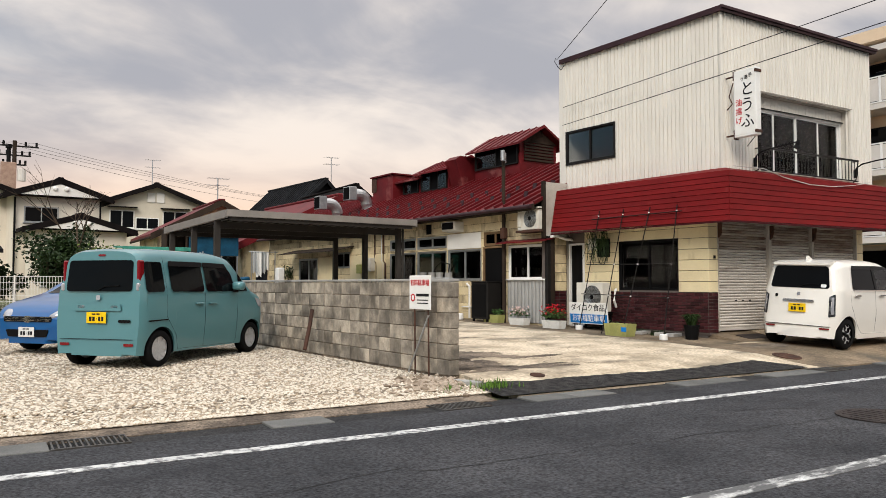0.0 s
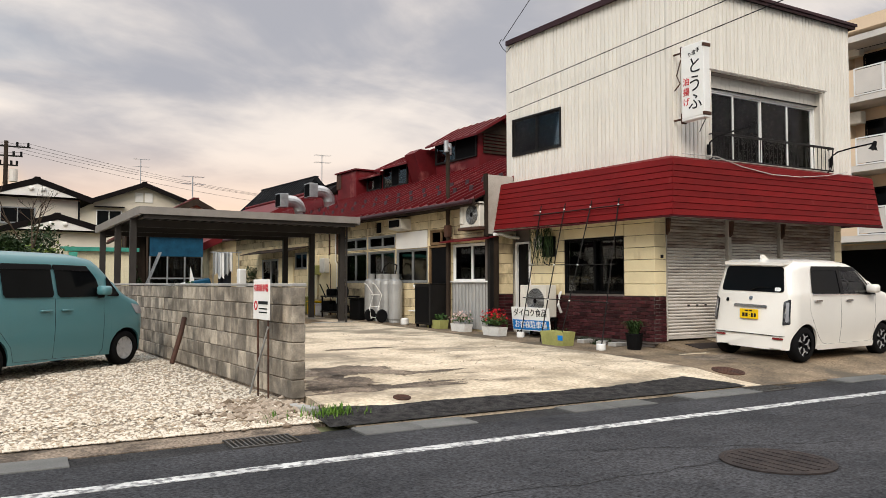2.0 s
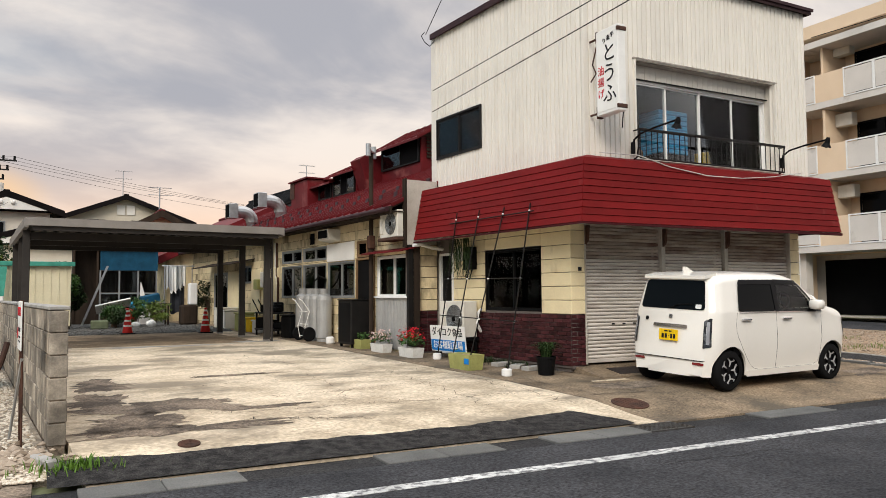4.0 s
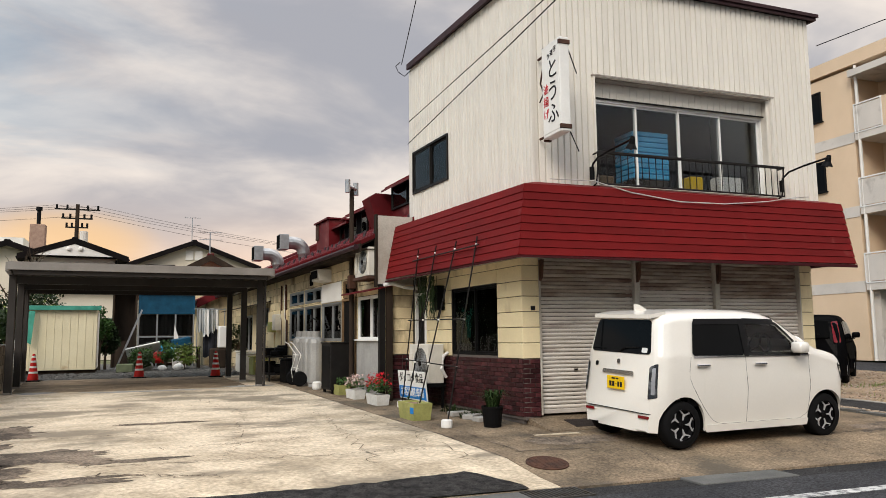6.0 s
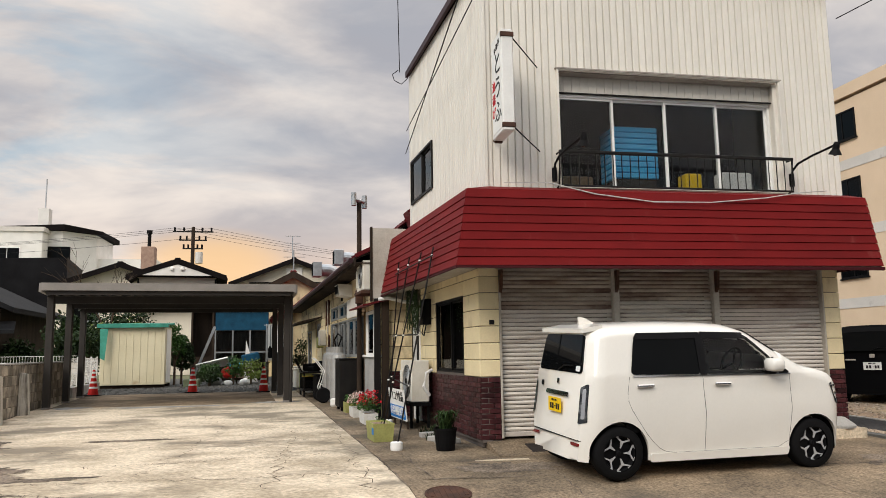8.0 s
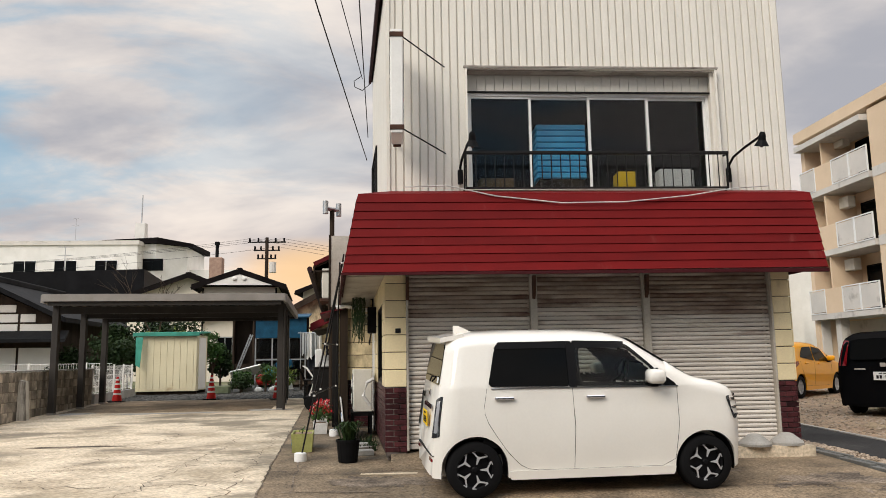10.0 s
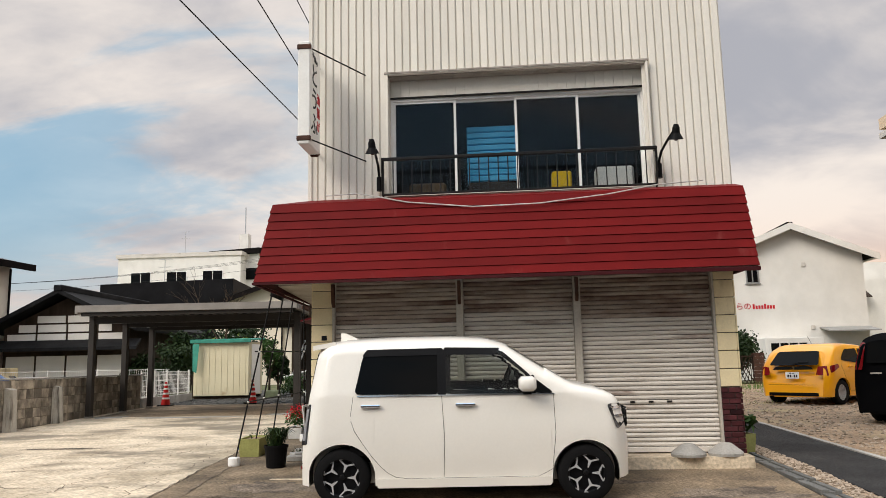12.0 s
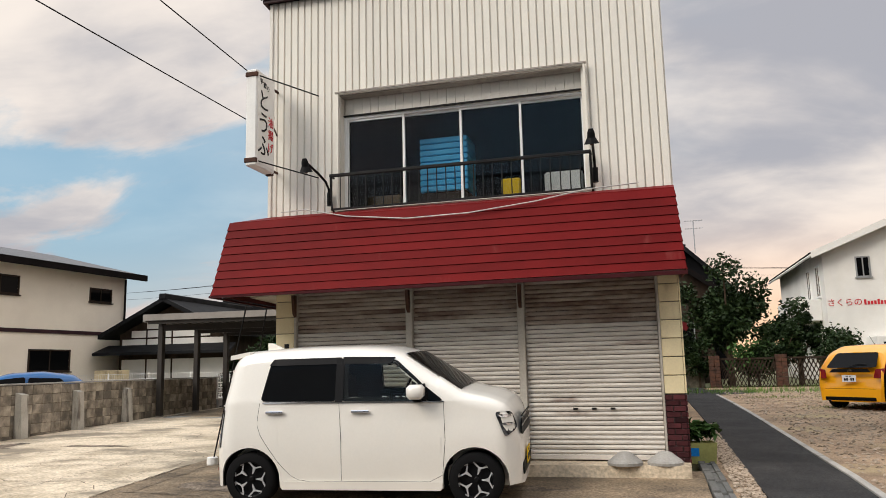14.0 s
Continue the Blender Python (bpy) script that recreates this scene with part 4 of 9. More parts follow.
# what stands behind the large window
crate = thing("crate_stack", "stack of blue plastic crates behind the window", "crates")
for i in range(9):
    bm = box(14.3, 14.98, 10.3, 10.8, 3.95 + i * 0.085, 4.025 + i * 0.085, 0.012)
    part("crate", bm, "blue_crate", crate)
part("stand", box(14.33, 14.95, 10.33, 10.77, 3.1, 3.948, 0.01), "wood_dark", crate)
bm = box(15.42, 15.68, 10.35, 10.6, 3.1, 4.06, 0.02)
tagged(part("yellow_box", bm, "plate_yellow"), "yellow box behind the shop's upper window", "box")
bm = box(16.0, 16.5, 10.35, 10.6, 3.1, 4.1, 0.03)
tagged(part("white_box", bm, "plaster_white"), "pale cardboard box behind the shop's upper window", "box")
bm = box(13.5, 14.0, 10.35, 10.6, 3.1, 3.97, 0.03)
tagged(part("wooden_box", bm, "wood"), "low wooden box behind the shop's upper window", "box")

# balcony rail before the large window
rail = thing("balcony_railing", "dark steel railing before the shop's upper window", "railing")
RY = 9.65
part("top_rail", box(13.24, 16.67, RY - 0.022, RY + 0.022, 4.105, 4.145, 0.006), "dark_metal", rail)
part("bottom_rail", box(13.26, 16.65, RY - 0.013, RY + 0.013, 3.655, 3.68, 0.004), "dark_metal", rail)
bar = finish(rod(bmesh.new(), (0, 0, 3.67), (0, 0, 4.11), 0.0075, 6), "bar")
for i in range(29):
    part("bar", bar, "dark_metal", rail, m=pose(13.27 + i * 0.1207, RY, 0))
for xx in (13.25, 16.66):
    bm = tube([(xx, RY, 4.12), (xx, RY + 0.02, 3.85), (xx, RY + 0.06, 3.68), (xx, 9.775, 3.66)], 0.013)
    tube([(xx, RY, 4.12), (xx, 9.775, 4.12)], 0.013, bm=bm)
    part("side_bracket", bm, "dark_metal", rail)


def arm_lamp(base, head, label):
    la = thing("arm_lamp", label, "lamp", "shop arm lamps")
    b, h = Vector(base), Vector(head)
    mid = b.lerp(h, 0.5)
    pts = [b, b + Vector((0.0, -0.03, 0.1)), b.lerp(h, 0.18) + Vector((0, 0, 0.14)), mid + Vector((0, 0, 0.12)), h + Vector((0, 0, 0.06))]
    part("arm", tube(pts, 0.016, 8), "black", la)
    part("socket", rod(bmesh.new(), b - Vector((0, 0, 0.12)), b + Vector((0, 0, 0.06)), 0.035, 10), "black", la)
    part("shade", lathe([(0.025, 0.1), (0.04, 0.06), (0.045, 0.0), (0.085, -0.07), (0.08, -0.07), (0.03, 0.0)], 16, m=pose(h.x, h.y, h.z, 18, 0, 0)), "black", la, "black bell shade")
    part("bulb", lathe([(0.012, 0.03), (0.03, -0.02), (0.033, -0.05), (0.015, -0.085)], 12, m=pose(h.x, h.y, h.z, 18, 0, 0)), "rust", la, "unlit reddish bulb")


arm_lamp((16.7, 9.74, 3.88), (16.73, 8.86, 4.06), "black arm lamp with bell shade beside the railing")
arm_lamp((13.2, 9.74, 3.86), (13.27, 8.85, 4.05), "black arm lamp with bell shade above the awning")

# awning of red boards round the front and the yard side
awn = thing("awning", "dark red awning of overlapping metal boards round the shop", "awning")
NB = 9
fb = [Vector((11.755, 9.235, 2.56)), Vector((17.655, 9.295, 2.59))]
ft = [Vector((11.925, 9.375, 3.53)), Vector((17.59, 9.43, 3.545))]
sb = [Vector((11.36, 13.98, 2.59)), Vector((11.755, 9.235, 2.56))]
st = [Vector((11.55, 13.99, 3.57)), Vector((11.925, 9.375, 3.53))]
eb = [Vector((17.655, 9.295, 2.59)), Vector((17.64, 10.2, 2.59))]
et = [Vector((17.59, 9.43, 3.545)), Vector((17.59, 9.9, 3.6))]
for (b0, b1), (t0, t1) in ((fb, ft), (sb, st), (eb, et)):
    nrm = (b1 - b0).cross(t0 - b0).normalized()
    for i in range(NB):
        p, q = i / NB, (i + 1) / NB
        lo0, lo1, hi0, hi1 = b0.lerp(t0, p), b1.lerp(t1, p), b0.lerp(t0, q), b1.lerp(t1, q)
        g = 0.004
        upv = (hi0 - lo0).normalized() * g
        pts = [lo0 + nrm * 0.012 + upv * 0.2, lo1 + nrm * 0.012 + upv * 0.2, hi1 - upv, hi0 - upv]
        part("awning_board", solid(pts, -nrm * 0.02), "awning", awn)
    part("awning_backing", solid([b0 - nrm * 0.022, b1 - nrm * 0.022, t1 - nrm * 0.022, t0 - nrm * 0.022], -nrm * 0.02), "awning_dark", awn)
bm = prism([(11.925, 9.375), (17.59, 9.43), (17.6, 9.79), (12.3, 9.79)], 3.5, [3.535, 3.555, 3.66, 3.66])
prism([(11.925, 9.375), (12.3, 9.79), (sx(12.3, 14.0), 14.0), (11.55, 13.99)], 3.5, [3.535, 3.66, 3.67, 3.58], bm)
part("awning_top", bm, "awning", awn, "dark red flashing")
bm = solid([(11.775, 9.255, 2.545), (17.635, 9.315, 2.57), (17.62, 10.3, 2.64), (11.7, 10.3, 2.64)], (0, 0, 0.03))
solid([(11.69, 10.302, 2.62), (12.4, 10.302, 2.64), (sx(12.3, 13.98), 13.98, 2.64), (11.38, 13.98, 2.56)], (0, 0, 0.03), bm)
part("soffit", bm, "soffit", awn, "pale stained soffit")
bm = bmesh.new()
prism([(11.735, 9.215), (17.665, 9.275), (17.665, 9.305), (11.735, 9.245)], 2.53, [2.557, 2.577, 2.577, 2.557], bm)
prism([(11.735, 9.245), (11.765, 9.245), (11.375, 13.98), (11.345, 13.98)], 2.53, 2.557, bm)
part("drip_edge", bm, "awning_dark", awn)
# flat wing panel that ends the awning on the yard side
wing = part("wing_wall", prism([(11.2, 13.97), (11.9, 14.03), (11.9, 14.13), (11.2, 14.07)], 2.5, 3.78), "soffit", shop)
part("wing_edge", prism([(11.16, 13.96), (11.2, 13.96), (11.2, 14.09), (11.16, 14.09)], 2.45, 3.8), "wood_dark", shop)
cable = part("cable", tube([(12.5, 9.72, 3.7), (13.0, 9.40, 3.64), (13.6, 9.36, 3.5), (14.4, 9.345, 3.41), (15.2, 9.345, 3.42), (16.0, 9.36, 3.5), (16.6, 9.39, 3.6), (17.2, 9.7, 3.7)], 0.008, 6), "white_wire")
tagged(cable, "white cable hanging loosely across the red awning", "cable")

# lower storey
ZB = 0.30
part("wall_lower_side", prism([(12.26, 10.2), (12.42, 10.2), (12.15, 14.1), (12.0, 14.1)], ZB, 0.42), "mortar", shop)
SL = (11.975, 14.05)
SE = (12.245, 10.13)
wl = holed_wall(shop, "wall_lower", SL, SE, 0.36, 2.64, 0.14, [(0.0, 0.46, 0.36, 2.33), (1.58, 3.2, 1.23, 2.31)], "mortar")
Ls = (Vector(SE) - Vector(SL)).length
zs = [1.2, 1.42, 1.64, 1.86, 2.08, 2.3, 2.52, 2.63]
for p, r in zip(zs, zs[1:]):
    for a, b in ((0.53, 1.58), (1.58, 3.2), (3.2, Ls)):
        lo = p
        if a == 1.58:
            lo = max(p, 2.315)
            if r <= 2.315:
                continue
        part("siding_board", box(a + 0.002, b - 0.002, -0.022, -0.001, lo + 0.004, r - 0.005, 0.006), "cream", wl)
brick_me = finish(box(0, 0.2, -0.016, -0.001, 0, 0.058, 0.004), "brick")
half_me = finish(box(0, 0.095, -0.016, -0.001, 0, 0.058, 0.004), "brick")
for me in (brick_me, half_me):
    me.materials.append(M["brick"])
for r in range(12):
    z = 0.40 + r * 0.0665
    s = 0.55 + (0.1 if r % 2 else 0.0)
    if r % 2:
        part("brick", half_me, "brick", wl, m=pose(0.55, 0, z))
    while s + 0.2 <= Ls + 0.01:
        part("brick", brick_me, "brick", wl, m=pose(s, 0, z))
        s += 0.21
    if Ls - s > 0.09:
        part("brick", half_me, "brick", wl, m=pose(s, 0, z))
# front corner piers
for nm, xa, xb in (("pier_west", 12.245, 12.50), ("pier_east", 17.345, 17.58)):
    pier = part(nm, box(xa + 0.015, xb, 10.15, 10.4, 0.34, 2.64), "mortar", shop)
    lip = 0.02 if xa < 15 else -0.002
    for p, r in zip(zs, zs[1:]):
        part("siding_board", box(xa - lip, xb - 0.002, 10.125, 10.148, p + 0.004, r - 0.005, 0.006), "cream", pier)
        if xa > 15:
            part("siding_board", box(xb + 0.002, xb + 0.022, 10.13, 10.4, p + 0.004, r - 0.005, 0.006), "cream", pier)
    for r in range(12):
        z = 0.40 + r * 0.0665
        cut = xa + (0.09 if r % 2 else 0.17)
        part("brick", box(xa - lip * 0.7, cut - 0.005, 10.13, 10.148, z, z + 0.058, 0.004), "brick", pier)
        part("brick", box(cut + 0.005, xb - 0.002, 10.13, 10.148, z, z + 0.058, 0.004), "brick", pier)
        if xa > 15:
            part("brick", box(xb + 0.002, xb + 0.018, 10.13, 10.4, z, z + 0.058, 0.004), "brick", pier)
sash = sash_window(shop, Matrix.Translation((12.083, 12.475, 1.23)) @ pose(0, 0, 0, 0, 0, -86.1), 1.62, 1.08, 2, "black", "glass_dark", 0.03, "window_black", "black-framed window with dark screens")
# near-black sheet gives the unlit room behind the black window
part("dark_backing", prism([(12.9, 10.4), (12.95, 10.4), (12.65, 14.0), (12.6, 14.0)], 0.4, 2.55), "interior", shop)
# doorway by the return wall
part("door_frame", frame_rect(bmesh.new(), 0, 0.5, 0, 1.96, 0.045, -0.03, 0.1), "alu", shop, m=Matrix.Translation((11.965, 14.02, 0.37)) @ pose(0, 0, 0, 0, 0, -86.1))
tagged(part("door", box(0.045, 0.455, 0.02, 0.06, 0.0, 1.92, 0.01), "black", m=Matrix.Translation((11.965, 14.02, 0.37)) @ pose(0, 0, 0, 0, 0, -86.1)), "narrow dark side door of the shop", "door", "", "structure")
rw = part("return_wall", box(11.3, 11.95, 14.12, 14.25, 0.36, 2.6), "mortar", shop)
for p, r in zip(zs, zs[1:]):
    part("siding_board", box(11.3, 11.93, 14.1, 14.118, p + 0.004, r - 0.005, 0.006), "cream_old", rw)
for r in range(12):
    z = 0.40 + r * 0.0665
    for k in range(3):
        part("brick", brick_me, "brick", rw, m=pose(11.3 + k * 0.21, 14.119, z))
# roller shutters
for k, (a, b) in enumerate(((12.53, 14.11), (14.21, 15.6), (15.7, 17.31))):
    sh = thing("roller_shutter", "closed grey steel roller shutter with rust below its box", "shutter", "shop shutters", "structure")
    prof = [(0.0, 0.02), (0.007, 0.004), (0.026, -0.005), (0.044, 0.004), (0.052, 0.02)]
    bm = bmesh.new()
    l, r_ = [bm.verts.new((a, 10.19 + y, z)) for z, y in prof], [bm.verts.new((b, 10.19 + y, z)) for z, y in prof]
    for i in range(len(prof) - 1):
        bm.faces.new((l[i], r_[i], r_[i + 1], l[i + 1]))
    bm.faces.new(l), bm.faces.new(r_[::-1])
    slat = finish(bm, "slat")
    slat.materials.append(M["shutter"])
    # upper slats take the darker, rust-stained copy
    slat_dark = slat.copy()
    slat_dark.materials[0] = M["shutter_rust"]
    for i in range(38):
        part("slat", slat if i < 28 + (2 * k + i) % 4 else slat_dark, "shutter", sh, m=pose(0, 0, 0.49 + i * 0.0568))
    part("bottom_bar", box(a, b, 10.17, 10.21, 0.425, 0.488, 0.006), "shutter", sh)
    for hx in (0.36, 0.5, 0.64):
        part("lock_plate", box(a + (b - a) * hx - 0.03, a + (b - a) * hx + 0.03, 10.172, 10.183, 1.02, 1.045, 0.003), "dark_metal", sh)
    part("shutter_box", box(a, b, 10.23, 10.34, 2.3, 2.7, 0.0), "rust", sh)
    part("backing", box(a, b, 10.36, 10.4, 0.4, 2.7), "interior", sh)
for a, b in ((12.5, 12.53), (14.115, 14.205), (15.605, 15.695), (17.315, 17.345)):
    part("shutter_post", box(a, b, 10.12, 10.24, 0.41, 2.63, 0.005), "soffit", shop)
for xx in (12.52, 14.16, 15.65):
    part("awning_bracket", solid([(xx - 0.02, 10.12, 2.3), (xx - 0.02, 10.12, 2.6), (xx - 0.02, 10.03, 2.6), (xx - 0.02, 10.06, 2.36)], (0.04, 0, 0)), "rust", awn)
part("lintel", box(12.4, 17.33, 10.24, 10.36, 2.66, 2.72), "soffit", shop)
part("step", prism([(13.6, 9.74), (17.58, 9.78), (17.6, 10.45), (13.6, 10.45)], 0.2, 0.41), "concrete", shop)
part("step_ramp", prism([(12.3, 9.5), (13.597, 9.5), (13.597, 10.45), (12.3, 10.45)], 0.2, [0.275, 0.275, 0.43, 0.43]), "apron", shop)
tagged(part("drain_grid", prism([(12.75, 9.62), (13.5, 9.62), (13.5, 9.95), (12.75, 9.95)], 0.26, [0.3, 0.3, 0.36, 0.36]), "rust_dark"), "dark iron drain grid before the shutter", "drain grid", "", "structure")
for xx, yy in ((16.85, 9.88), (17.3, 9.95)):
    o = part("weight_cone", lathe([(0.2, 0), (0.205, 0.03), (0.19, 0.05), (0.07, 0.14), (0.05, 0.145), (0.01, 0.145)], 18, m=pose(xx, yy, 0.41)), "cap", smooth=False)
    tagged(o, "low grey concrete cone weight before the shutter", "weight", "concrete weights")
tagged(part("house_plate", box(12.36, 12.43, 10.115, 10.124, 1.88, 1.94, 0.003), "ink"), "small dark plate on the pier", "plate")
tagged(part("loose_slab", prism([(11.95, 9.3), (12.6, 9.25), (12.62, 9.48), (12.0, 9.6)], 0.2, 0.262), "concrete"), "loose pale concrete slab by the shop's corner", "slab")

# projecting shop sign
sign = thing("shop_sign", "white projecting lightbox sign with black and red Japanese lettering", "sign")
SY0, SY1, SZ0, SZ1 = 9.05, 9.55, 4.2, 5.5
SXc = 12.40
part("sign_case", box(SXc - 0.075, SXc + 0.075, SY0, SY1, SZ0, SZ1, 0.012), "white", sign, "white sheet-metal case")
for s in (-1, 1):
    part("sign_face", box(SXc + s * 0.077 - 0.003, SXc + s * 0.077 + 0.003, SY0 + 0.03, SY1 - 0.03, SZ0 + 0.05, SZ1 - 0.05, 0.002), "white_sign", sign)
    rz = -90 if s < 0 else 90
    xx = SXc + s * 0.083
    near = 1 if s < 0 else -1

    def at(y, z):
        return Matrix.Translation((xx, y, z)) @ pose(0, 0, 0, 90, 0, rz)

    yc = SY0 + 0.2 if s < 0 else SY0 + 0.2
    for i, ch in enumerate("とうふ"):
        lettering("letter", ch, 0.31, at(SY0 + 0.19, 5.1 - i * 0.31), "ink", sign)
    for i, ch in enumerate("油揚げ"):
        lettering("letter", ch, 0.15, at(SY0 + 0.38, 4.86 - i * 0.175), "red_ink", sign)
    for i, ch in enumerate("手造り"):
        lettering("letter", ch, 0.085, at(SY0 + 0.12 + i * 0.09, 5.36 - 0.025 * i), "ink", sign)
for z in (SZ0 + 0.07, SZ1 - 0.07):
    part("clamp", box(SXc - 0.085, SXc + 0.085, SY0 - 0.012, SY0 + 0.03, z - 0.03, z + 0.03, 0.005), "rust", sign)
    part("bracket", rod(bmesh.new(), (SXc, SY1, z), (SXc, 9.78, z), 0.018, 8), "rust", sign)
    part("stay", rod(bmesh.new(), (SXc + 0.06, SY0 + 0.05, z), (SXc + 0.62, 9.78, z - 0.12), 0.009, 6), "dark_metal", sign)
    part("back_clamp", box(SXc - 0.05, SXc + 0.05, SY1 - 0.01, SY1 + 0.04, z - 0.09, z + 0.09, 0.005), "rust", sign)
part("conduit", tube([(SXc - 0.02, 9.6, 5.3), (SXc - 0.02, 9.7, 5.05), (SXc, 9.64, 4.9), (SXc, 9.77, 4.8)], 0.012), "rust", sign)

# ---- long workshop with the red roof ----
LB = Matrix.Translation((11.36, 14.0, 0)) @ pose(0, 0, 0, 0, 0, LEAN)
workshop = thing("workshop_building", "long low workshop of weathered cream boards under a red metal roof", "workshop", kind="structure", m=LB)
LV, EAVE, SLOPE, RIDGE = 17.0, 3.24, 0.47, 2.9
EX = -0.45


def roof_z(u):
    return EAVE + SLOPE * (u - EX)


# openings along the wall: start, end, bottom, top
OPEN = ((0.1, 1.5, 1.47, 2.33), (1.62, 2.5, 0.42, 2.3), (1.62, 2.5, 2.36, 2.72), (2.62, 4.12, 1.45, 2.3), (4.2, 5.68, 1.45, 2.3), (4.2, 5.68, 2.38, 2.72), (5.78, 7.25, 1.45, 2.3), (5.78, 7.25, 2.38, 2.72), (9.9, 10.9, 1.9, 2.45), (12.4, 14.0, 0.5, 2.3))
bm = bmesh.new()
ys_ = sorted({0.0, LV, *[o[0] for o in OPEN], *[o[1] for o in OPEN]})
rows_z = (0.3, 0.62, 0.84, 1.06, 1.28, 1.45, 1.68, 1.9, 2.12, 2.34, 2.56, 2.76, 2.96, 3.16)
boards = []
for a, b in zip(ys_, ys_[1:]):
    mid = (a + b) / 2
    cuts = sorted((o[2], o[3]) for o in OPEN if o[0] < mid < o[1])
    z = 0.3
    for c0, c1 in cuts + [(3.3, 3.3)]:
        if c0 - z > 0.02:
            bx(bm, 0, 0.14, a, b, z, c0)
            for p, r in zip(rows_z, rows_z[1:]):
                lo, hi = max(p, z), min(r, c0)
                if hi - lo > 0.03 and b - a > 0.05:
                    boards.append((a, b, lo, hi))
        z = max(z, c1)
wall = part("wall_west", bm, "wood_dark", workshop)
for a, b, lo, hi in boards:
    n = max(1, int((b - a) / 1.9))
    for i in range(n):
        p, q = a + (b - a) * i / n, a + (b - a) * (i + 1) / n
        part("siding_board", box(-0.02, -0.001, p + 0.002, q - 0.002, lo + 0.003, hi - 0.004, 0.005), "cream_old", wall)
part("wall_north", box(0.14, 5.5, LV - 0.15, LV, 0.3, 3.3), "cream_old", workshop)
part("gable_north", solid([(EX, LV, EAVE), (RIDGE, LV, roof_z(RIDGE)), (5.9, LV, EAVE)], (0, -0.1, 0)), "wood_dark", workshop)
part("gable_south", solid([(0.1, 0.2, 3.2), (RIDGE, 0.2, roof_z(RIDGE) - 0.1), (5.8, 0.2, 3.2)], (0, 0.1, 0)), "wood_dark", workshop)
part("wall_east", box(5.4, 5.55, 0.3, LV, 0.3, 3.3), "cream_old", workshop)
# near-black inner wall and floor paint the workshop's unlit inside
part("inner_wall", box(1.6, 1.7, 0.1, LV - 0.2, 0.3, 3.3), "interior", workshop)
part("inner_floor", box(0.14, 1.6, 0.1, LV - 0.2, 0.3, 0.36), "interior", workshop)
VW = pose(0, 0, 0, 0, 0, -90)


def wwin(a, b, z0, z1, panes, fm="alu_grey", gm="glass", label=""):
    return sash_window(workshop, Matrix.Translation((-0.03, b, z0)) @ VW, b - a, z1 - z0, panes, fm, gm, 0.032, "window", label)


wwin(2.62, 4.12, 1.45, 2.3, 2)
wwin(4.2, 5.68, 1.45, 2.3, 2), wwin(4.2, 5.68, 2.38, 2.72, 2)
wwin(5.78, 7.25, 1.45, 2.3, 2), wwin(5.78, 7.25, 2.38, 2.72, 2)
wwin(1.62, 2.5, 2.36, 2.72, 2, "wood"), wwin(9.9, 10.9, 1.9, 2.45, 2)
wwin(12.4, 14.0, 0.5, 2.3, 2)
wwin(0.1, 1.5, 1.47, 2.33, 2, "alu")
for a, b in ((3.0, 4.0), (4.3, 5.5), (5.9, 7.1), (12.6, 13.8)):
    bm = bmesh.new()
    n = 14
    prev = None
    for i in range(n + 1):
        y = a + (b - a) * i / n
        cur = [bm.verts.new((0.25 + 0.03 * math.sin(i * 2.1), y, z)) for z in (1.5, 2.28)]
        if prev:
            bm.faces.new((prev[0], cur[0], cur[1], prev[1]))
        prev = cur
    part("curtain", bm, "curtain", workshop)
tagged(part("workshop_door", box(-0.02, 0.02, 1.66, 2.46, 0.42, 2.28, 0.01), "black", m=LB), "dark glazed workshop door in a timber frame", "door", "", "structure")
part("door_frame", frame_rect(bmesh.new(), 0, 0.9, 0.4, 2.34, 0.045, -0.03, 0.05), "wood", workshop, m=Matrix.Translation((-0.02, 2.52, 0)) @ VW)
part("white_panel", box(-0.04, -0.021, 2.62, 4.14, 2.32, 2.74, 0.004), "plaster_white", workshop, "white patch board")
for a, b in ((7.5, 8.9), (9.0, 9.8), (11.0, 12.2)):
    part("storm_panel", box(-0.06, -0.021, a, b, 0.95, 2.3, 0.006), "cream", workshop)
# glazed booth with corrugated front
booth = thing("booth", "small glazed booth with grey corrugated front below its window", "booth", kind="structure", m=LB)
bm = bmesh.new()
n = 46
prev = None
for i in range(n + 1):
    y = 0.02 + 1.5 * i / n
    x = -0.05 - 0.012 * math.sin(i * math.pi / 2 + 0.3)
    cur = [bm.verts.new((x, y, 0.42)), bm.verts.new((x, y, 1.46))]
    if prev:
        bm.faces.new((prev[0], cur[0], cur[1], prev[1]))
    prev = cur
part("corrugated_front", bm, "corr", booth)
part("sill", box(-0.1, 0.0, 0.0, 1.55, 1.455, 1.49, 0.004), "alu", booth)
part("small_roof", solid([(-0.35, -0.1, 2.36), (-0.35, 1.62, 2.36), (0.1, 1.62, 2.46), (0.1, -0.1, 2.46)], (0, 0, 0.03)), "red_roof", booth)
part("corner_post", box(-0.13, -0.02, -0.03, 0.06, 0.4, 2.5, 0.005), "dark_metal", booth)
bag = part("white_bag", lathe([(0.1, 0), (0.16, 0.06), (0.15, 0.2), (0.06, 0.3), (0.02, 0.34)], 10, m=LB @ pose(0.3, 1.0, 1.47)), "white")
tagged(bag, "crumpled white bag behind the booth window", "bag")
tagged(part("shelf_unit", box(0.18, 0.6, 0.2, 1.4, 0.36, 1.47), "wood_dark", m=LB), "dark counter inside the glazed booth", "counter")

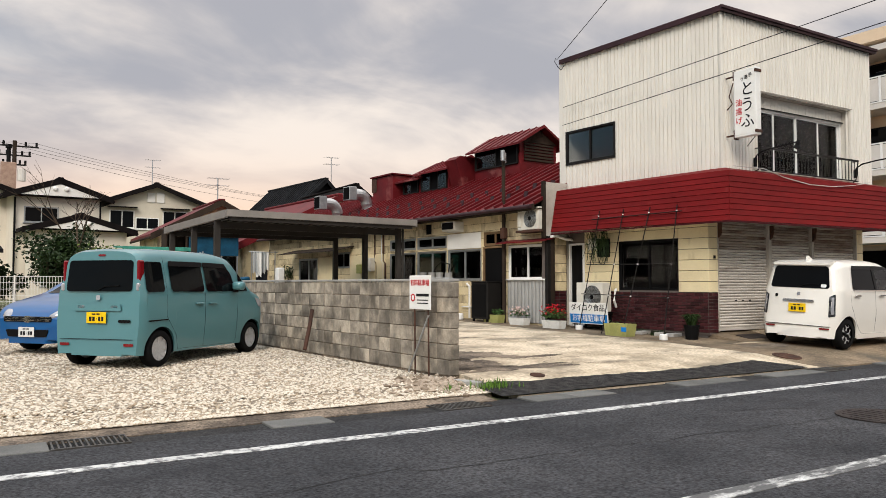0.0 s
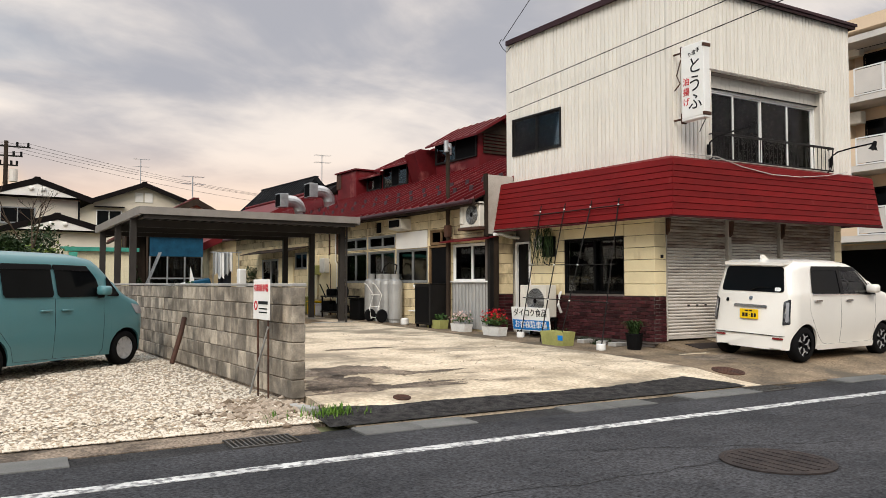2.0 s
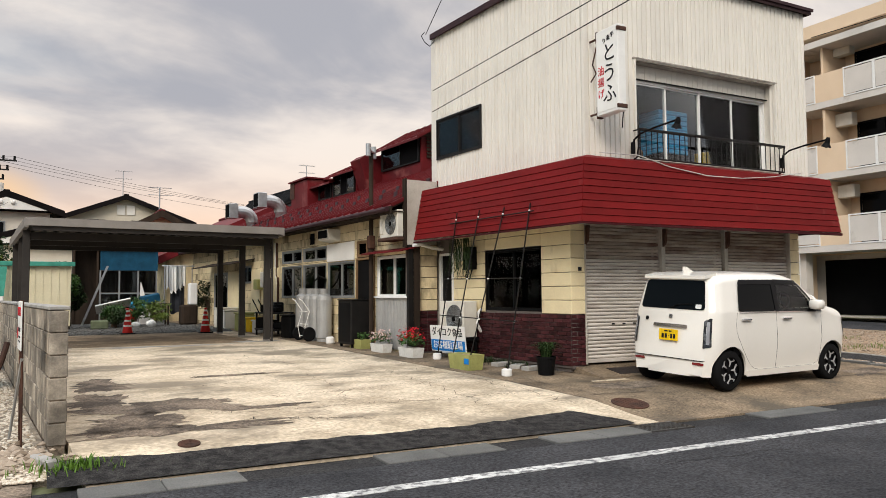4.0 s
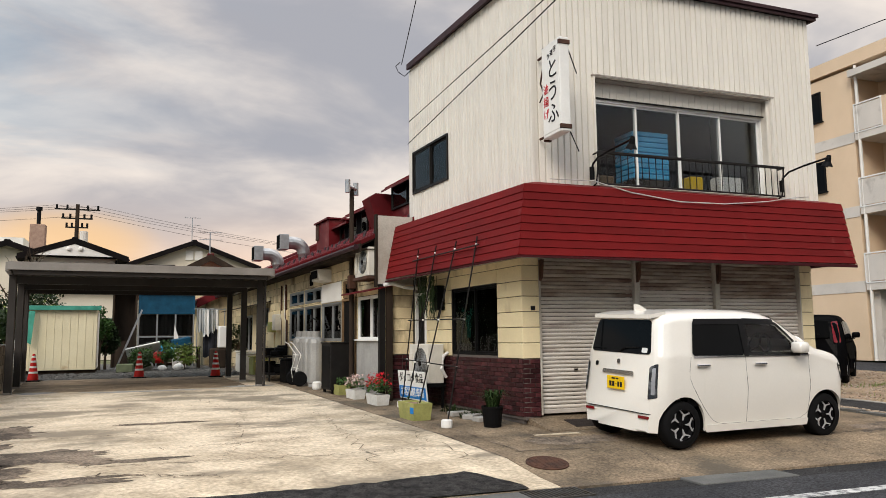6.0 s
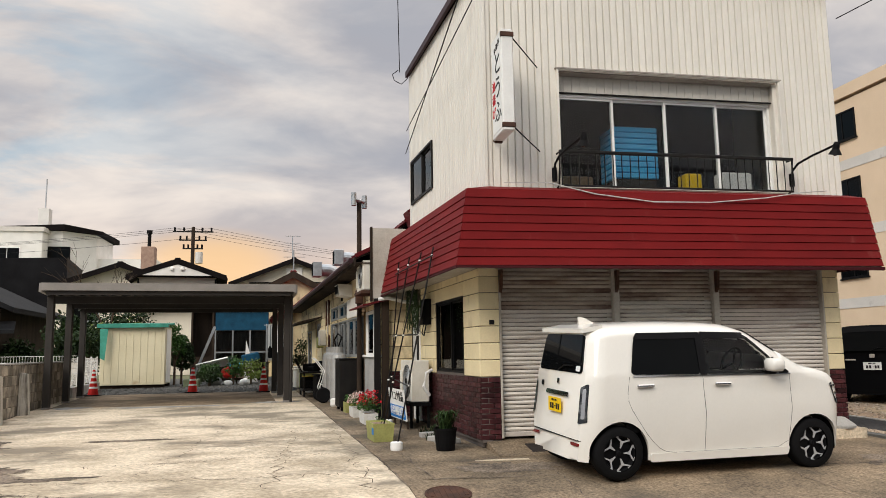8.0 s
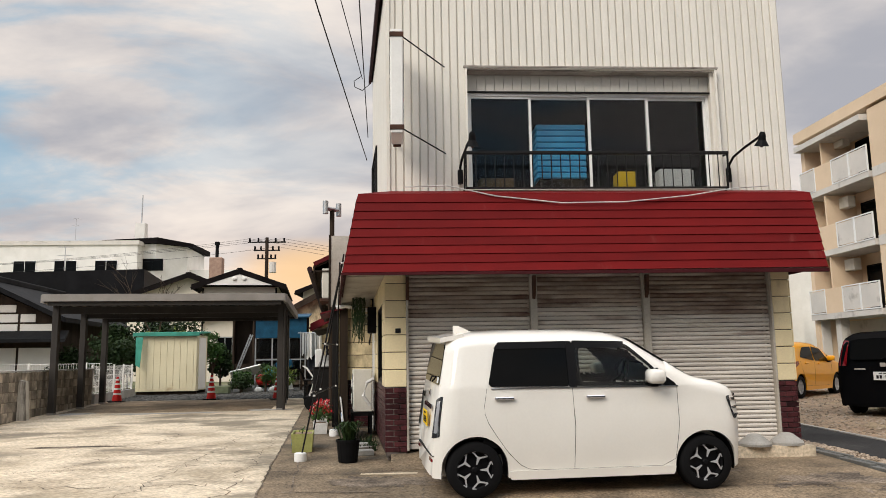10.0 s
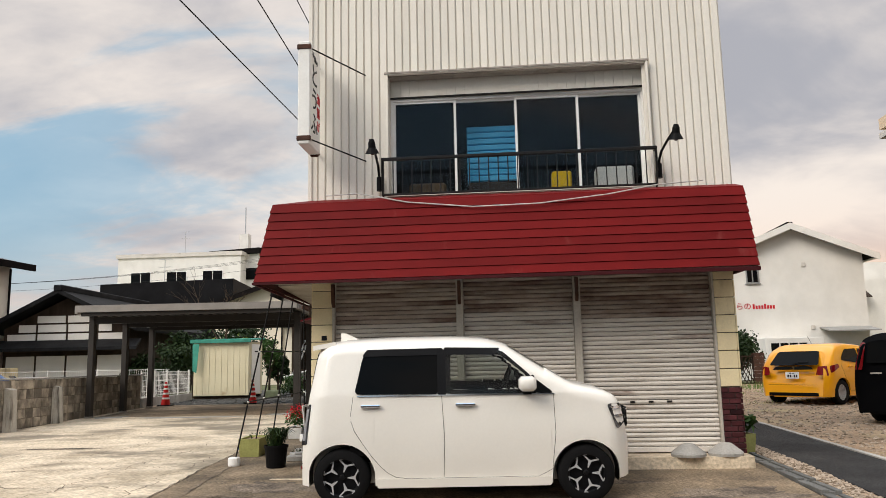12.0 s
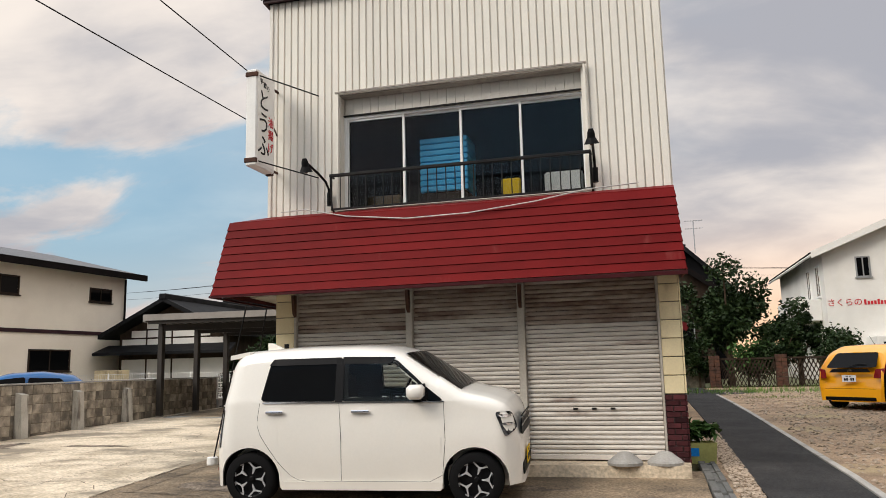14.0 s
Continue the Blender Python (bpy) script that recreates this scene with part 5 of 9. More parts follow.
# roof of standing-seam sheets
NSH = 46
w_ = LV / NSH
rl = math.hypot(RIDGE - EX, (RIDGE - EX) * SLOPE)
bm = box(0, rl, 0.0, w_ - 0.004, 0.0, 0.012)
bx(bm, 0, rl, -0.022, 0.022, 0.0, 0.075, 0.004)
sheet = finish(bm, "roof_sheet")
sheet.materials.append(M["red_roof"])
roof = part("roof", solid([(EX, 0.06, EAVE - 0.03), (EX, LV, EAVE - 0.03), (RIDGE, LV, roof_z(RIDGE) - 0.03), (RIDGE, 0.06, roof_z(RIDGE) - 0.03)], (0, 0, 0.025)), "wood_dark", workshop)
for i in range(NSH):
    part("roof_sheet", sheet, "red_roof", roof, m=Matrix.Translation((EX, 0.06 + i * w_, EAVE)) @ pose(0, 0, 0, 0, -math.degrees(math.atan(SLOPE)), 0))
part("roof_east", solid([(RIDGE, 0.06, roof_z(RIDGE)), (RIDGE, LV, roof_z(RIDGE)), (5.9, LV, EAVE), (5.9, 0.06, EAVE)], (0, 0, 0.03)), "red_roof", workshop)
part("fascia", box(EX - 0.03, EX, 0.06, LV, EAVE - 0.14, EAVE + 0.01), "wood_dark", workshop)
part("eave_soffit", box(EX, 0.0, 0.06, LV, EAVE - 0.1, EAVE - 0.08), "wood_dark", workshop)
bm = bmesh.new()
tube([(EX - 0.09, 0.1, EAVE - 0.05), (EX - 0.09, LV, EAVE - 0.1)], 0.05, 8, bm)
part("gutter_pipe", bm, "trim_dark", workshop)
guard = finish(solid([(0, -0.06, 0), (0, 0.06, 0), (0.03, 0.07, 0.16), (0.03, -0.07, 0.16)], (0.02, 0, 0)), "snow_guard")
guard.materials.append(M["trim_dark"])
for row, u in enumerate((0.15, 0.75)):
    for i in range(24):
        part("snow_guard", guard, "trim_dark", roof, m=pose(u, 0.4 + i * 0.667 + 0.33 * row, roof_z(u) + 0.01))


def lantern(v0, v1, u0, u1, eave, apex, name, label, windows, skirt=0.4):
    """A raised roof lantern with a gabled top."""
    t = thing(name, label, "roof lantern", "", "structure", LB)
    zb = roof_z(u0) - 0.05
    part("body", box(u0, u1, v0, v1, zb, eave), "red_roof", t)
    um = (u0 + u1) / 2
    for s, (a, b) in enumerate(((u0 - 0.28, um), (u1 + 0.28, um))):
        za = eave - (apex - eave) / abs(um - (u0 if s == 0 else u1)) * 0.28
        part("roof", solid([(a, v0 - 0.3, za), (a, v1 + 0.15, za), (b, v1 + 0.15, apex), (b, v0 - 0.3, apex)], (0, 0, 0.06)), "red_roof", t)
        for i in range(int((v1 - v0 + 0.45) / 0.33)):
            y = v0 - 0.28 + i * 0.33
            part("seam", solid([(a, y, za + 0.06), (a, y + 0.03, za + 0.06), (b, y + 0.03, apex + 0.06), (b, y, apex + 0.06)], (0, 0, 0.03)), "red_roof", t)
    part("gable", solid([(u0, v0 - 0.01, eave - 0.02), (u1, v0 - 0.01, eave - 0.02), (um, v0 - 0.01, apex - 0.02)], (0, -0.03, 0)), "wood_dark", t)
    if windows:
        # near-black sheet on the solid body stands for an unlit inside
        part("dark_band", box(u0 - 0.015, u0, v0 + 0.05, v1 - 0.05, zb + skirt + 0.02, eave - 0.03), "interior", t)
        sash_window(t, Matrix.Translation((u0 - 0.06, v1 - 0.06, zb + skirt)) @ VW, v1 - v0 - 0.12, eave - zb - skirt - 0.02, windows, "dark_metal", "glass", 0.03, "window")
        lou = bmesh.new()
        for i in range(7):
            z = zb + 0.5 + i * 0.095
            if z < eave - 0.08:
                bx(lou, u0 + 0.15, u1 - 0.15, v0 - 0.05, v0 - 0.02, z, z + 0.06)
        part("louvre", lou, "wood_dark", t, "weathered slatted louvre")
    return t


lantern(4.0, 6.2, 2.55, 4.05, 5.68, 6.12, "roof_lantern", "large roof lantern with dark panes and slatted louvres", 2)
lantern(7.25, 8.9, 2.25, 3.75, 5.26, 5.62, "roof_lantern", "middle roof lantern with square panes on the red roof", 3, 0.1)
lantern(9.05, 10.15, 2.3, 3.6, 5.08, 5.3, "roof_lantern", "small far roof lantern on the red roof", 2, 0.1)
hood = part("roof_hood", solid([(2.3, 6.45, 4.4), (3.1, 6.45, 4.6), (3.1, 6.45, 5.5), (2.15, 6.45, 5.52), (1.95, 6.45, 5.38)], (0, 0.6, 0)), "red_roof", m=LB)
tagged(hood, "slanted red sheet-metal roof hood with a louvre", "roof hood", "", "structure")
stack = thing("roof_stack", "square red sheet-metal stack with a brick-patterned edge", "chimney", "", "structure", LB)
part("shaft", box(1.95, 3.0, 10.3, 11.75, 4.0, 5.33, 0.01), "red_roof", stack)
part("brick_edge", box(1.92, 2.15, 11.45, 11.78, 4.8, 5.34), "rust", stack)
part("cap", box(1.87, 3.1, 10.22, 11.85, 5.34, 5.39), "red_roof", stack)


def duct(u, v, zr, label):
    d = thing("roof_duct", label, "duct", "roof ducts", "", LB)
    pts = [(u, v, zr - 0.1), (u, v, zr + 0.18)]
    for i in range(1, 8):
        a = math.pi / 2 * i / 7
        pts.append((u - 0.35 * (1 - math.cos(a)), v, zr + 0.18 + 0.35 * math.sin(a)))
    pts.append((u - 0.6, v, zr + 0.53))
    part("elbow", tube(pts, 0.21, 14), "galv", d, "curved galvanised elbow", smooth=False)
    part("mouth", box(u - 0.85, u - 0.55, v - 0.25, v + 0.25, zr + 0.29, zr + 0.78, 0.01), "galv", d)
    # near-black plate on the closed mouth paints the dark inside
    part("mouth_opening", box(u - 0.854, u - 0.85, v - 0.22, v + 0.22, zr + 0.32, zr + 0.75), "interior", d)


duct(0.81, 12.45, roof_z(0.81), "galvanised elbow duct near the eave")
duct(1.37, 11.2, roof_z(1.37), "galvanised elbow duct higher on the roof")

vp = thing("vent_pole", "galvanised vent pole with a T-shaped cap", "vent pipe", m=LB)
part("pole", rod(bmesh.new(), (-0.16, 1.53, 0.38), (-0.16, 1.53, 4.55), 0.048, 12), "wood_dark", vp, "dark rust-stained pole")
part("cap_bar", rod(bmesh.new(), (-0.28, 1.41, 4.58), (-0.04, 1.65, 4.58), 0.045, 12), "galv", vp)
for y in (-0.13, 0.13):
    part("cap_end", rod(bmesh.new(), (-0.16 + y, 1.53 + y, 4.46), (-0.16 + y, 1.53 + y, 4.72), 0.055, 12), "galv", vp)
part("lower_joint", box(-0.23, -0.09, 1.46, 1.6, 2.5, 2.78, 0.015), "rust", vp)


def ac_unit(m, w, h, d, label):
    """Outdoor unit; local x along the face, y out of the face, z up."""
    t = thing("air_conditioner", label, "air conditioner", m=m)
    part("casing", box(0, w, 0, d, 0, h, 0.012), "ac", t, "beige painted casing")
    part("fan_recess", lathe([(h * 0.4, 0), (h * 0.4, 0.006), (h * 0.38, 0.006), (0.02, 0.004)], 28, m=pose(w * 0.38, d, h * 0.5, -90, 0, 0)), "grate", t, "dark fan opening")
    g = bmesh.new()
    for k in range(9):
        r = h * 0.39 * (k + 1) / 9
        tube([(w * 0.38 + r * math.cos(a * math.pi / 12), d + 0.012, h * 0.5 + r * math.sin(a * math.pi / 12)) for a in range(25)], 0.004, 5, g)
    for k in range(12):
        a = k * math.pi / 6
        rod(g, (w * 0.38, d + 0.012, h * 0.5), (w * 0.38 + h * 0.39 * math.cos(a), d + 0.012, h * 0.5 + h * 0.39 * math.sin(a)), 0.003, 5)
    part("grille", g, "alu_grey", t)
    part("hub", lathe([(0.05, 0), (0.05, 0.012), (0.03, 0.02), (0.005, 0.02)], 14, m=pose(w * 0.38, d + 0.01, h * 0.5, -90, 0, 0)), "black", t)
    part("valve_cover", box(w * 0.8, w * 0.97, d, d + 0.02, h * 0.15, h * 0.75, 0.006), "ac", t)
    return t


ac_unit(LB @ Matrix.Translation((-0.02, 0.08, 2.66)) @ pose(0, 0, 0, 0, 0, 90), 0.74, 0.54, 0.3, "beige air conditioner hung on the workshop wall")
tagged(part("wall_bracket", box(-0.36, -0.02, 0.05, 0.85, 2.6, 2.655, 0.006), "rust", m=LB), "rusty wall bracket under the air conditioner", "bracket")
AC2 = Matrix.Translation((11.98, 12.62, 0.74)) @ pose(0, 0, 0, 0, 0, 90 + LEAN)
ac_unit(AC2, 0.8, 0.66, 0.3, "beige air conditioner on a dark stand by the shop wall")
st_ = thing("ac_stand", "dark steel stand under the air conditioner", "stand", m=AC2)
part("shelf", box(-0.02, 0.82, -0.02, 0.33, -0.06, -0.002), "black", st_)
for x in (0.0, 0.76):
    for y in (0.0, 0.28):
        part("leg", box(x, x + 0.04, y, y + 0.04, -0.42, -0.06), "black", st_)
hoses = part("ac_hose", tube([(12.0, 12.5, 1.25), (11.9, 12.42, 1.2), (11.85, 12.4, 1.0), (11.95, 12.44, 0.85)], 0.028, 8), "white")
tagged(hoses, "white insulated hose of the air conditioner", "hose")
mb = thing("meter_box", "dark electric meter boxes under the awning", "meter")
part("box", box(11.9, 12.1, 12.72, 13.0, 1.98, 2.4, 0.01), "black", mb)
part("pale_box", box(11.94, 12.1, 13.05, 13.35, 2.15, 2.42, 0.01), "ac", mb)
part("meter_glass", rod(bmesh.new(), (11.9, 12.86, 2.2), (11.86, 12.86, 2.2), 0.09, 16), "car_glass", mb)
part("wire_loop", tube([(11.95, 12.9, 2.0), (11.92, 12.95, 1.85), (11.93, 12.8, 1.8), (11.96, 12.75, 1.98)], 0.012), "wire", mb)
pipe = part("white_pipe", tube([(11.3, 13.9, 2.48), (11.5, 13.93, 2.5), (11.75, 13.95, 2.44), (12.05, 13.95, 2.42)], 0.035, 8), "white")
tagged(pipe, "white drain pipe under the awning's end", "pipe")
vh = thing("vent_hood", "pale sheet-metal vent hood under the eave", "vent", m=LB)
part("hood", solid([(-0.02, 3.4, 3.06), (-0.34, 3.4, 3.06), (-0.3, 3.4, 2.82), (-0.02, 3.4, 2.78)], (0, 0.62, 0)), "ac", vh)
# near-black plate on the hood's face stands for its shaded inside
part("opening", box(-0.345, -0.34, 3.45, 3.97, 2.86, 3.04), "interior", vh)
tagged(part("square_vent", box(-0.04, -0.02, 4.95, 5.2, 2.8, 3.08, 0.005), "interior", m=LB), "small dark square vent in the wall", "vent")
for v, z0, z1, mt, lb in ((8.3, 1.75, 2.2, "ac", "pale gas meter box on the workshop wall"), (8.9, 1.7, 2.0, "pot_green", "yellowish gas meter on the workshop wall"), (7.4, 0.7, 2.9, "rust", "")):
    if lb:
        tagged(part("gas_meter", box(-0.24, -0.025, v - 0.17, v + 0.17, z0, z1, 0.02), mt, m=LB), lb, "gas meter")
pp = thing("wall_pipes", "rusty and pale pipes running down the workshop wall", "pipes", m=LB)
for v, r, mt in ((7.5, 0.03, "rust"), (7.62, 0.02, "white"), (8.05, 0.025, "rust"), (3.1, 0.03, "white"), (2.75, 0.022, "white")):
    part("pipe", tube([(-0.05, v, 0.45), (-0.05, v, 2.0 if v > 5 else 1.3), (-0.05, v + 0.1, 2.1 if v > 5 else 1.36), (-0.05, v + 0.12, 3.0 if v > 5 else 1.38)], r, 7), mt, pp)
part("pipe", tube([(-0.08, 2.6, 0.75), (-0.08, 3.4, 0.75)], 0.02), "white", pp)
lean_to = part("lean_to_roof", solid([(-0.02, 9.6, 2.62), (-0.75, 9.6, 2.45), (-0.75, 14.3, 2.45), (-0.02, 14.3, 2.62)], (0, 0, 0.03)), "wood_dark", m=LB)
tagged(lean_to, "sagging board canopy on the workshop wall", "canopy", "", "structure")

# ---- gear along the workshop wall ----


def gas_cylinder(u, v, label):
    t = thing("gas_cylinder", label, "gas cylinder", "gas cylinders", m=LB @ pose(u, v, gz(14 + v)))
    part("body", lathe([(0.16, 0.0), (0.165, 0.04), (0.16, 0.06), (0.185, 0.1), (0.185, 0.98), (0.165, 1.06), (0.09, 1.12), (0.04, 1.13)], 18), "corr", t, "dull grey steel body")
    part("collar", lathe([(0.1, 1.1), (0.105, 1.24), (0.095, 1.24), (0.09, 1.12)], 14), "corr", t)
    part("valve", lathe([(0.02, 1.1), (0.025, 1.18), (0.035, 1.19), (0.035, 1.22), (0.01, 1.22)], 8), "rust", t)


for u, v in ((-0.28, 3.75), (-0.3, 4.15), (-0.28, 4.55), (-0.32, 4.95)):
    gas_cylinder(u, v, "tall grey gas cylinder against the workshop wall")
reg = part("gas_regulator", tube([(-0.28, 3.75, 1.68), (-0.2, 3.8, 1.9), (-0.25, 4.1, 1.98), (-0.3, 4.3, 1.85), (-0.25, 4.5, 1.7)], 0.018), "black", m=LB)
tagged(reg, "black hose loop above the gas cylinders", "hose")
cart = thing("hand_cart", "white tubular hand cart with black wheels", "hand cart", m=LB @ pose(-0.62, 4.2, gz(18.2)))
bm = bmesh.new()
for y in (-0.25, 0.2):
    tube([(0, y, 0.08), (-0.05, y, 0.35), (0.06, y, 0.7), (-0.12, y, 0.95), (-0.2, y, 1.0)], 0.014, 6, bm)
for z in (0.12, 0.4, 0.7):
    tube([(0, -0.25, z), (0, 0.2, z)], 0.012, 6, bm)
part("frame", bm, "white", cart)
for y in (-0.32, 0.3):
    part("wheel", lathe([(0.05, -0.03), (0.15, -0.035), (0.17, 0.0), (0.15, 0.035), (0.05, 0.03)], 18, m=pose(0.02, y, 0.17, 90, 0, 0)), "tyre", cart)
fridge = thing("dark_cabinet", "dark grey metal cabinet on short feet", "cabinet", m=LB @ pose(0, 0, gz(16.2)))
part("body", box(-0.52, -0.06, 1.75, 2.42, 0.07, 1.0, 0.015), "dark_metal", fridge)
part("lid", box(-0.535, -0.045, 1.735, 2.435, 1.0, 1.03, 0.008), "dark_metal", fridge)
part("door_seam", box(-0.524, -0.52, 1.8, 2.37, 0.12, 0.95), "black", fridge)
for u in (-0.48, -0.12):
    for v in (1.8, 2.36):
        part("foot", box(u, u + 0.05, v, v + 0.05, 0.0, 0.07), "black", fridge)
bucket = part("watering_can", lathe([(0.08, 0), (0.1, 0.03), (0.1, 0.14), (0.07, 0.17), (0.06, 0.17)], 14, m=LB @ pose(-0.45, 3.0, gz(17))), "white")
tagged(bucket, "small white watering can on the ground", "watering can")


def leaf_clump(bm, c, r, n, size, seed, flat=1.0):
    rnd = random.Random(seed)
    for _ in range(n):
        a, b = rnd.uniform(0, 6.283), math.acos(rnd.uniform(-0.4, 1))
        d = Vector((math.cos(a) * math.sin(b), math.sin(a) * math.sin(b), math.cos(b) * flat))
        p = Vector(c) + d * r * rnd.uniform(0.45, 1.05)
        q = Euler((rnd.uniform(-0.9, 0.9), rnd.uniform(-0.9, 0.9), rnd.uniform(0, 6.28))).to_matrix()
        s = size * rnd.uniform(0.6, 1.2)
        vs = [bm.verts.new(p + q @ Vector(v)) for v in ((-s * 0.5, 0, 0), (0, -s * 0.28, s * 0.08), (s * 0.55, 0, 0), (0, s * 0.28, s * 0.08))]
        bm.faces.new(vs)
    return bm


def planter(m, w, d, h, pot_mat, label, plant, seed, group=""):
    t = thing("planter", label, "planter", group, m=m)
    bm = bmesh.new()
    k = 0.88
    lo = [bm.verts.new((sx_ * w / 2 * k, sy * d / 2 * k, 0)) for sx_, sy in ((-1, -1), (1, -1), (1, 1), (-1, 1))]
    hi = [bm.verts.new((sx_ * w / 2, sy * d / 2, h)) for sx_, sy in ((-1, -1), (1, -1), (1, 1), (-1, 1))]
    hin = [bm.verts.new((sx_ * (w / 2 - 0.02), sy * (d / 2 - 0.02), h)) for sx_, sy in ((-1, -1), (1, -1), (1, 1), (-1, 1))]
    low = [bm.verts.new((sx_ * (w / 2 - 0.03), sy * (d / 2 - 0.03), h - 0.035)) for sx_, sy in ((-1, -1), (1, -1), (1, 1), (-1, 1))]
    bm.faces.new(lo[::-1])
    for ring, nxt in ((lo, hi), (hi, hin), (hin, low)):
        for i in range(4):
            j = (i + 1) % 4
            bm.faces.new((ring[i], ring[j], nxt[j], nxt[i]))
    bm.faces.new(low)
    part("pot", bm, pot_mat, t)
    rim = bmesh.new()
    frame_rect(rim, -w / 2 - 0.012, w / 2 + 0.012, -d / 2 - 0.012, d / 2 + 0.012, 0.014, -h - 0.004, -h + 0.025)
    part("rim", rim, pot_mat, t, m=pose(0, 0, 0, 90, 0, 0) @ Matrix.Diagonal((1, 1, 1, 1)))
    part("soil", box(-w / 2 + 0.03, w / 2 - 0.03, -d / 2 + 0.03, d / 2 - 0.03, h - 0.06, h - 0.025), "soil", t)
    rnd = random.Random(seed)
    for mt, n, size, spread, z0 in plant:
        bm = bmesh.new()
        for i in range(7):
            leaf_clump(bm, ((i / 6 - 0.5) * (w - 0.1), rnd.uniform(-0.03, 0.03), h + z0), spread, n, size, seed + i)
        part("foliage" if "leaf" in mt else "flowers", bm, mt, t, kind="stuff")
    return t


RZ = 90 + LEAN
planter(LB @ pose(-0.33, 1.72, gz(15.7), 0, 0, 90), 0.6, 0.24, 0.2, "pot_green", "olive green trough planter with low herbs", (("leaf", 26, 0.06, 0.1, 0.05),), 11)
planter(LB @ pose(-0.33, 0.75, gz(14.8), 0, 0, 90), 0.56, 0.22, 0.17, "pot_white", "white trough planter with pale pink flowers", (("leaf", 30, 0.06, 0.14, 0.08), ("petal_pink", 34, 0.05, 0.17, 0.13)), 12)
planter(Matrix.Translation((11.08, 13.55, gz(13.6))) @ pose(0, 0, 0, 0, 0, RZ), 0.58, 0.24, 0.18, "pot_white", "white trough planter with red flowers", (("leaf", 44, 0.07, 0.18, 0.1), ("petal_red", 26, 0.055, 0.2, 0.2)), 13)
pg = planter(Matrix.Translation((11.05, 11.4, gz(11.4))) @ pose(0, 0, 0, 0, 0, RZ), 0.62, 0.3, 0.25, "pot_green", "olive green trough planter with bare soil and poles", (("leaf", 2, 0.05, 0.05, 0.02),), 14)
part("sticker", box(-0.29, -0.16, 0.144, 0.147, 0.1, 0.19), "blue_ink", pg, "small blue label")
planter(pose(17.72, 11.0, gz(11.0), 0, 0, 8), 0.42, 0.28, 0.26, "pot_green", "olive green trough planter with broad leaves beside the shop", (("leaf", 16, 0.18, 0.16, 0.1),), 15)
tagged(part("planter_label", box(17.62, 17.72, 10.832, 10.838, 0.4, 0.5), "blue_ink"), "small blue and white sticker on the planter", "sticker")

bp = thing("potted_plant", "black plastic pot with dark grassy leaves", "potted plant", m=pose(11.76, 10.17, gz(10.17)))
part("pot", lathe([(0.115, 0), (0.12, 0.01), (0.145, 0.25), (0.155, 0.25), (0.155, 0.28), (0.14, 0.28), (0.135, 0.24), (0.01, 0.24)], 22), "black", bp)
rnd = random.Random(3)
bm = bmesh.new()
for i in range(150):
    a, ln, lean = rnd.uniform(0, 6.28), rnd.uniform(0.18, 0.36), rnd.uniform(0.25, 1.0)
    o = Vector((rnd.gauss(0, 0.04), rnd.gauss(0, 0.04), 0.24))
    d = Vector((math.cos(a), math.sin(a), 0))
    s = Vector((-d.y, d.x, 0)) * 0.009
    p1 = o + d * ln * lean * 0.45 + Vector((0, 0, ln * 0.75))
    p2 = o + d * ln * lean + Vector((0, 0, ln * (0.95 - 0.5 * lean)))
    v = [bm.verts.new(x) for x in (o - s, o + s, p1 + s, p1 - s, p2)]
    bm.faces.new(v[:4]), bm.faces.new((v[3], v[2], v[4]))
part("leaves", bm, "leaf_dark", bp, "dark strap leaves")

# climbing frame of slim green poles leaning on the awning
trellis = thing("plant_trellis", "slim dark garden poles tied together and leaned on the awning", "trellis")
tops = [Vector((11.47, 12.46, 2.86)), Vector((11.53, 11.78, 2.85)), Vector((11.6, 11.1, 2.84)), Vector((11.66, 10.42, 2.83))]
feet = [Vector((11.35, 13.0, gz(13))), Vector((11.1, 12.0, gz(12))), Vector((11.05, 11.35, gz(11.3))), Vector((11.15, 10.33, gz(10.3)))]
for a, b in zip(tops, feet):
    part("pole", rod(bmesh.new(), a + (a - b).normalized() * 0.12, b, 0.011, 7), "dark_metal", trellis)
part("cross_pole", rod(bmesh.new(), tops[0] + Vector((-0.02, 0.2, -0.06)), tops[3] + Vector((-0.02, -0.15, -0.02)), 0.011, 7), "dark_metal", trellis)
for k in (0.42, 0.68):
    part("cross_pole", rod(bmesh.new(), tops[0].lerp(feet[0], k) + Vector((-0.02, 0.1, 0)), tops[3].lerp(feet[3], k) + Vector((-0.02, -0.1, 0)), 0.009, 7), "dark_metal", trellis)
for a, b in zip(tops, feet):
    for k in (0.0, 0.42, 0.68):
        part("tie", lathe([(0.014, -0.012), (0.018, 0), (0.014, 0.012)], 8, m=Matrix.Translation(a.lerp(b, k))), "white", trellis, "white string tie")
rnd = random.Random(91)
bm = bmesh.new()
for i in range(70):
    x, y = 11.78 + rnd.uniform(-0.12, 0.08), 12.85 + rnd.uniform(-0.34, 0.3)
    h = rnd.uniform(0.25, 0.75)
    tube([(x, y, 2.55), (x + rnd.uniform(-0.04, 0.04), y + rnd.uniform(-0.08, 0.08), 2.55 - h * 0.5), (x + rnd.uniform(-0.05, 0.05), y + rnd.uniform(-0.1, 0.1), 2.55 - h)], 0.0045, 4, bm)
part("netting", bm, "leaf_dark", trellis, "dark green climbing net")
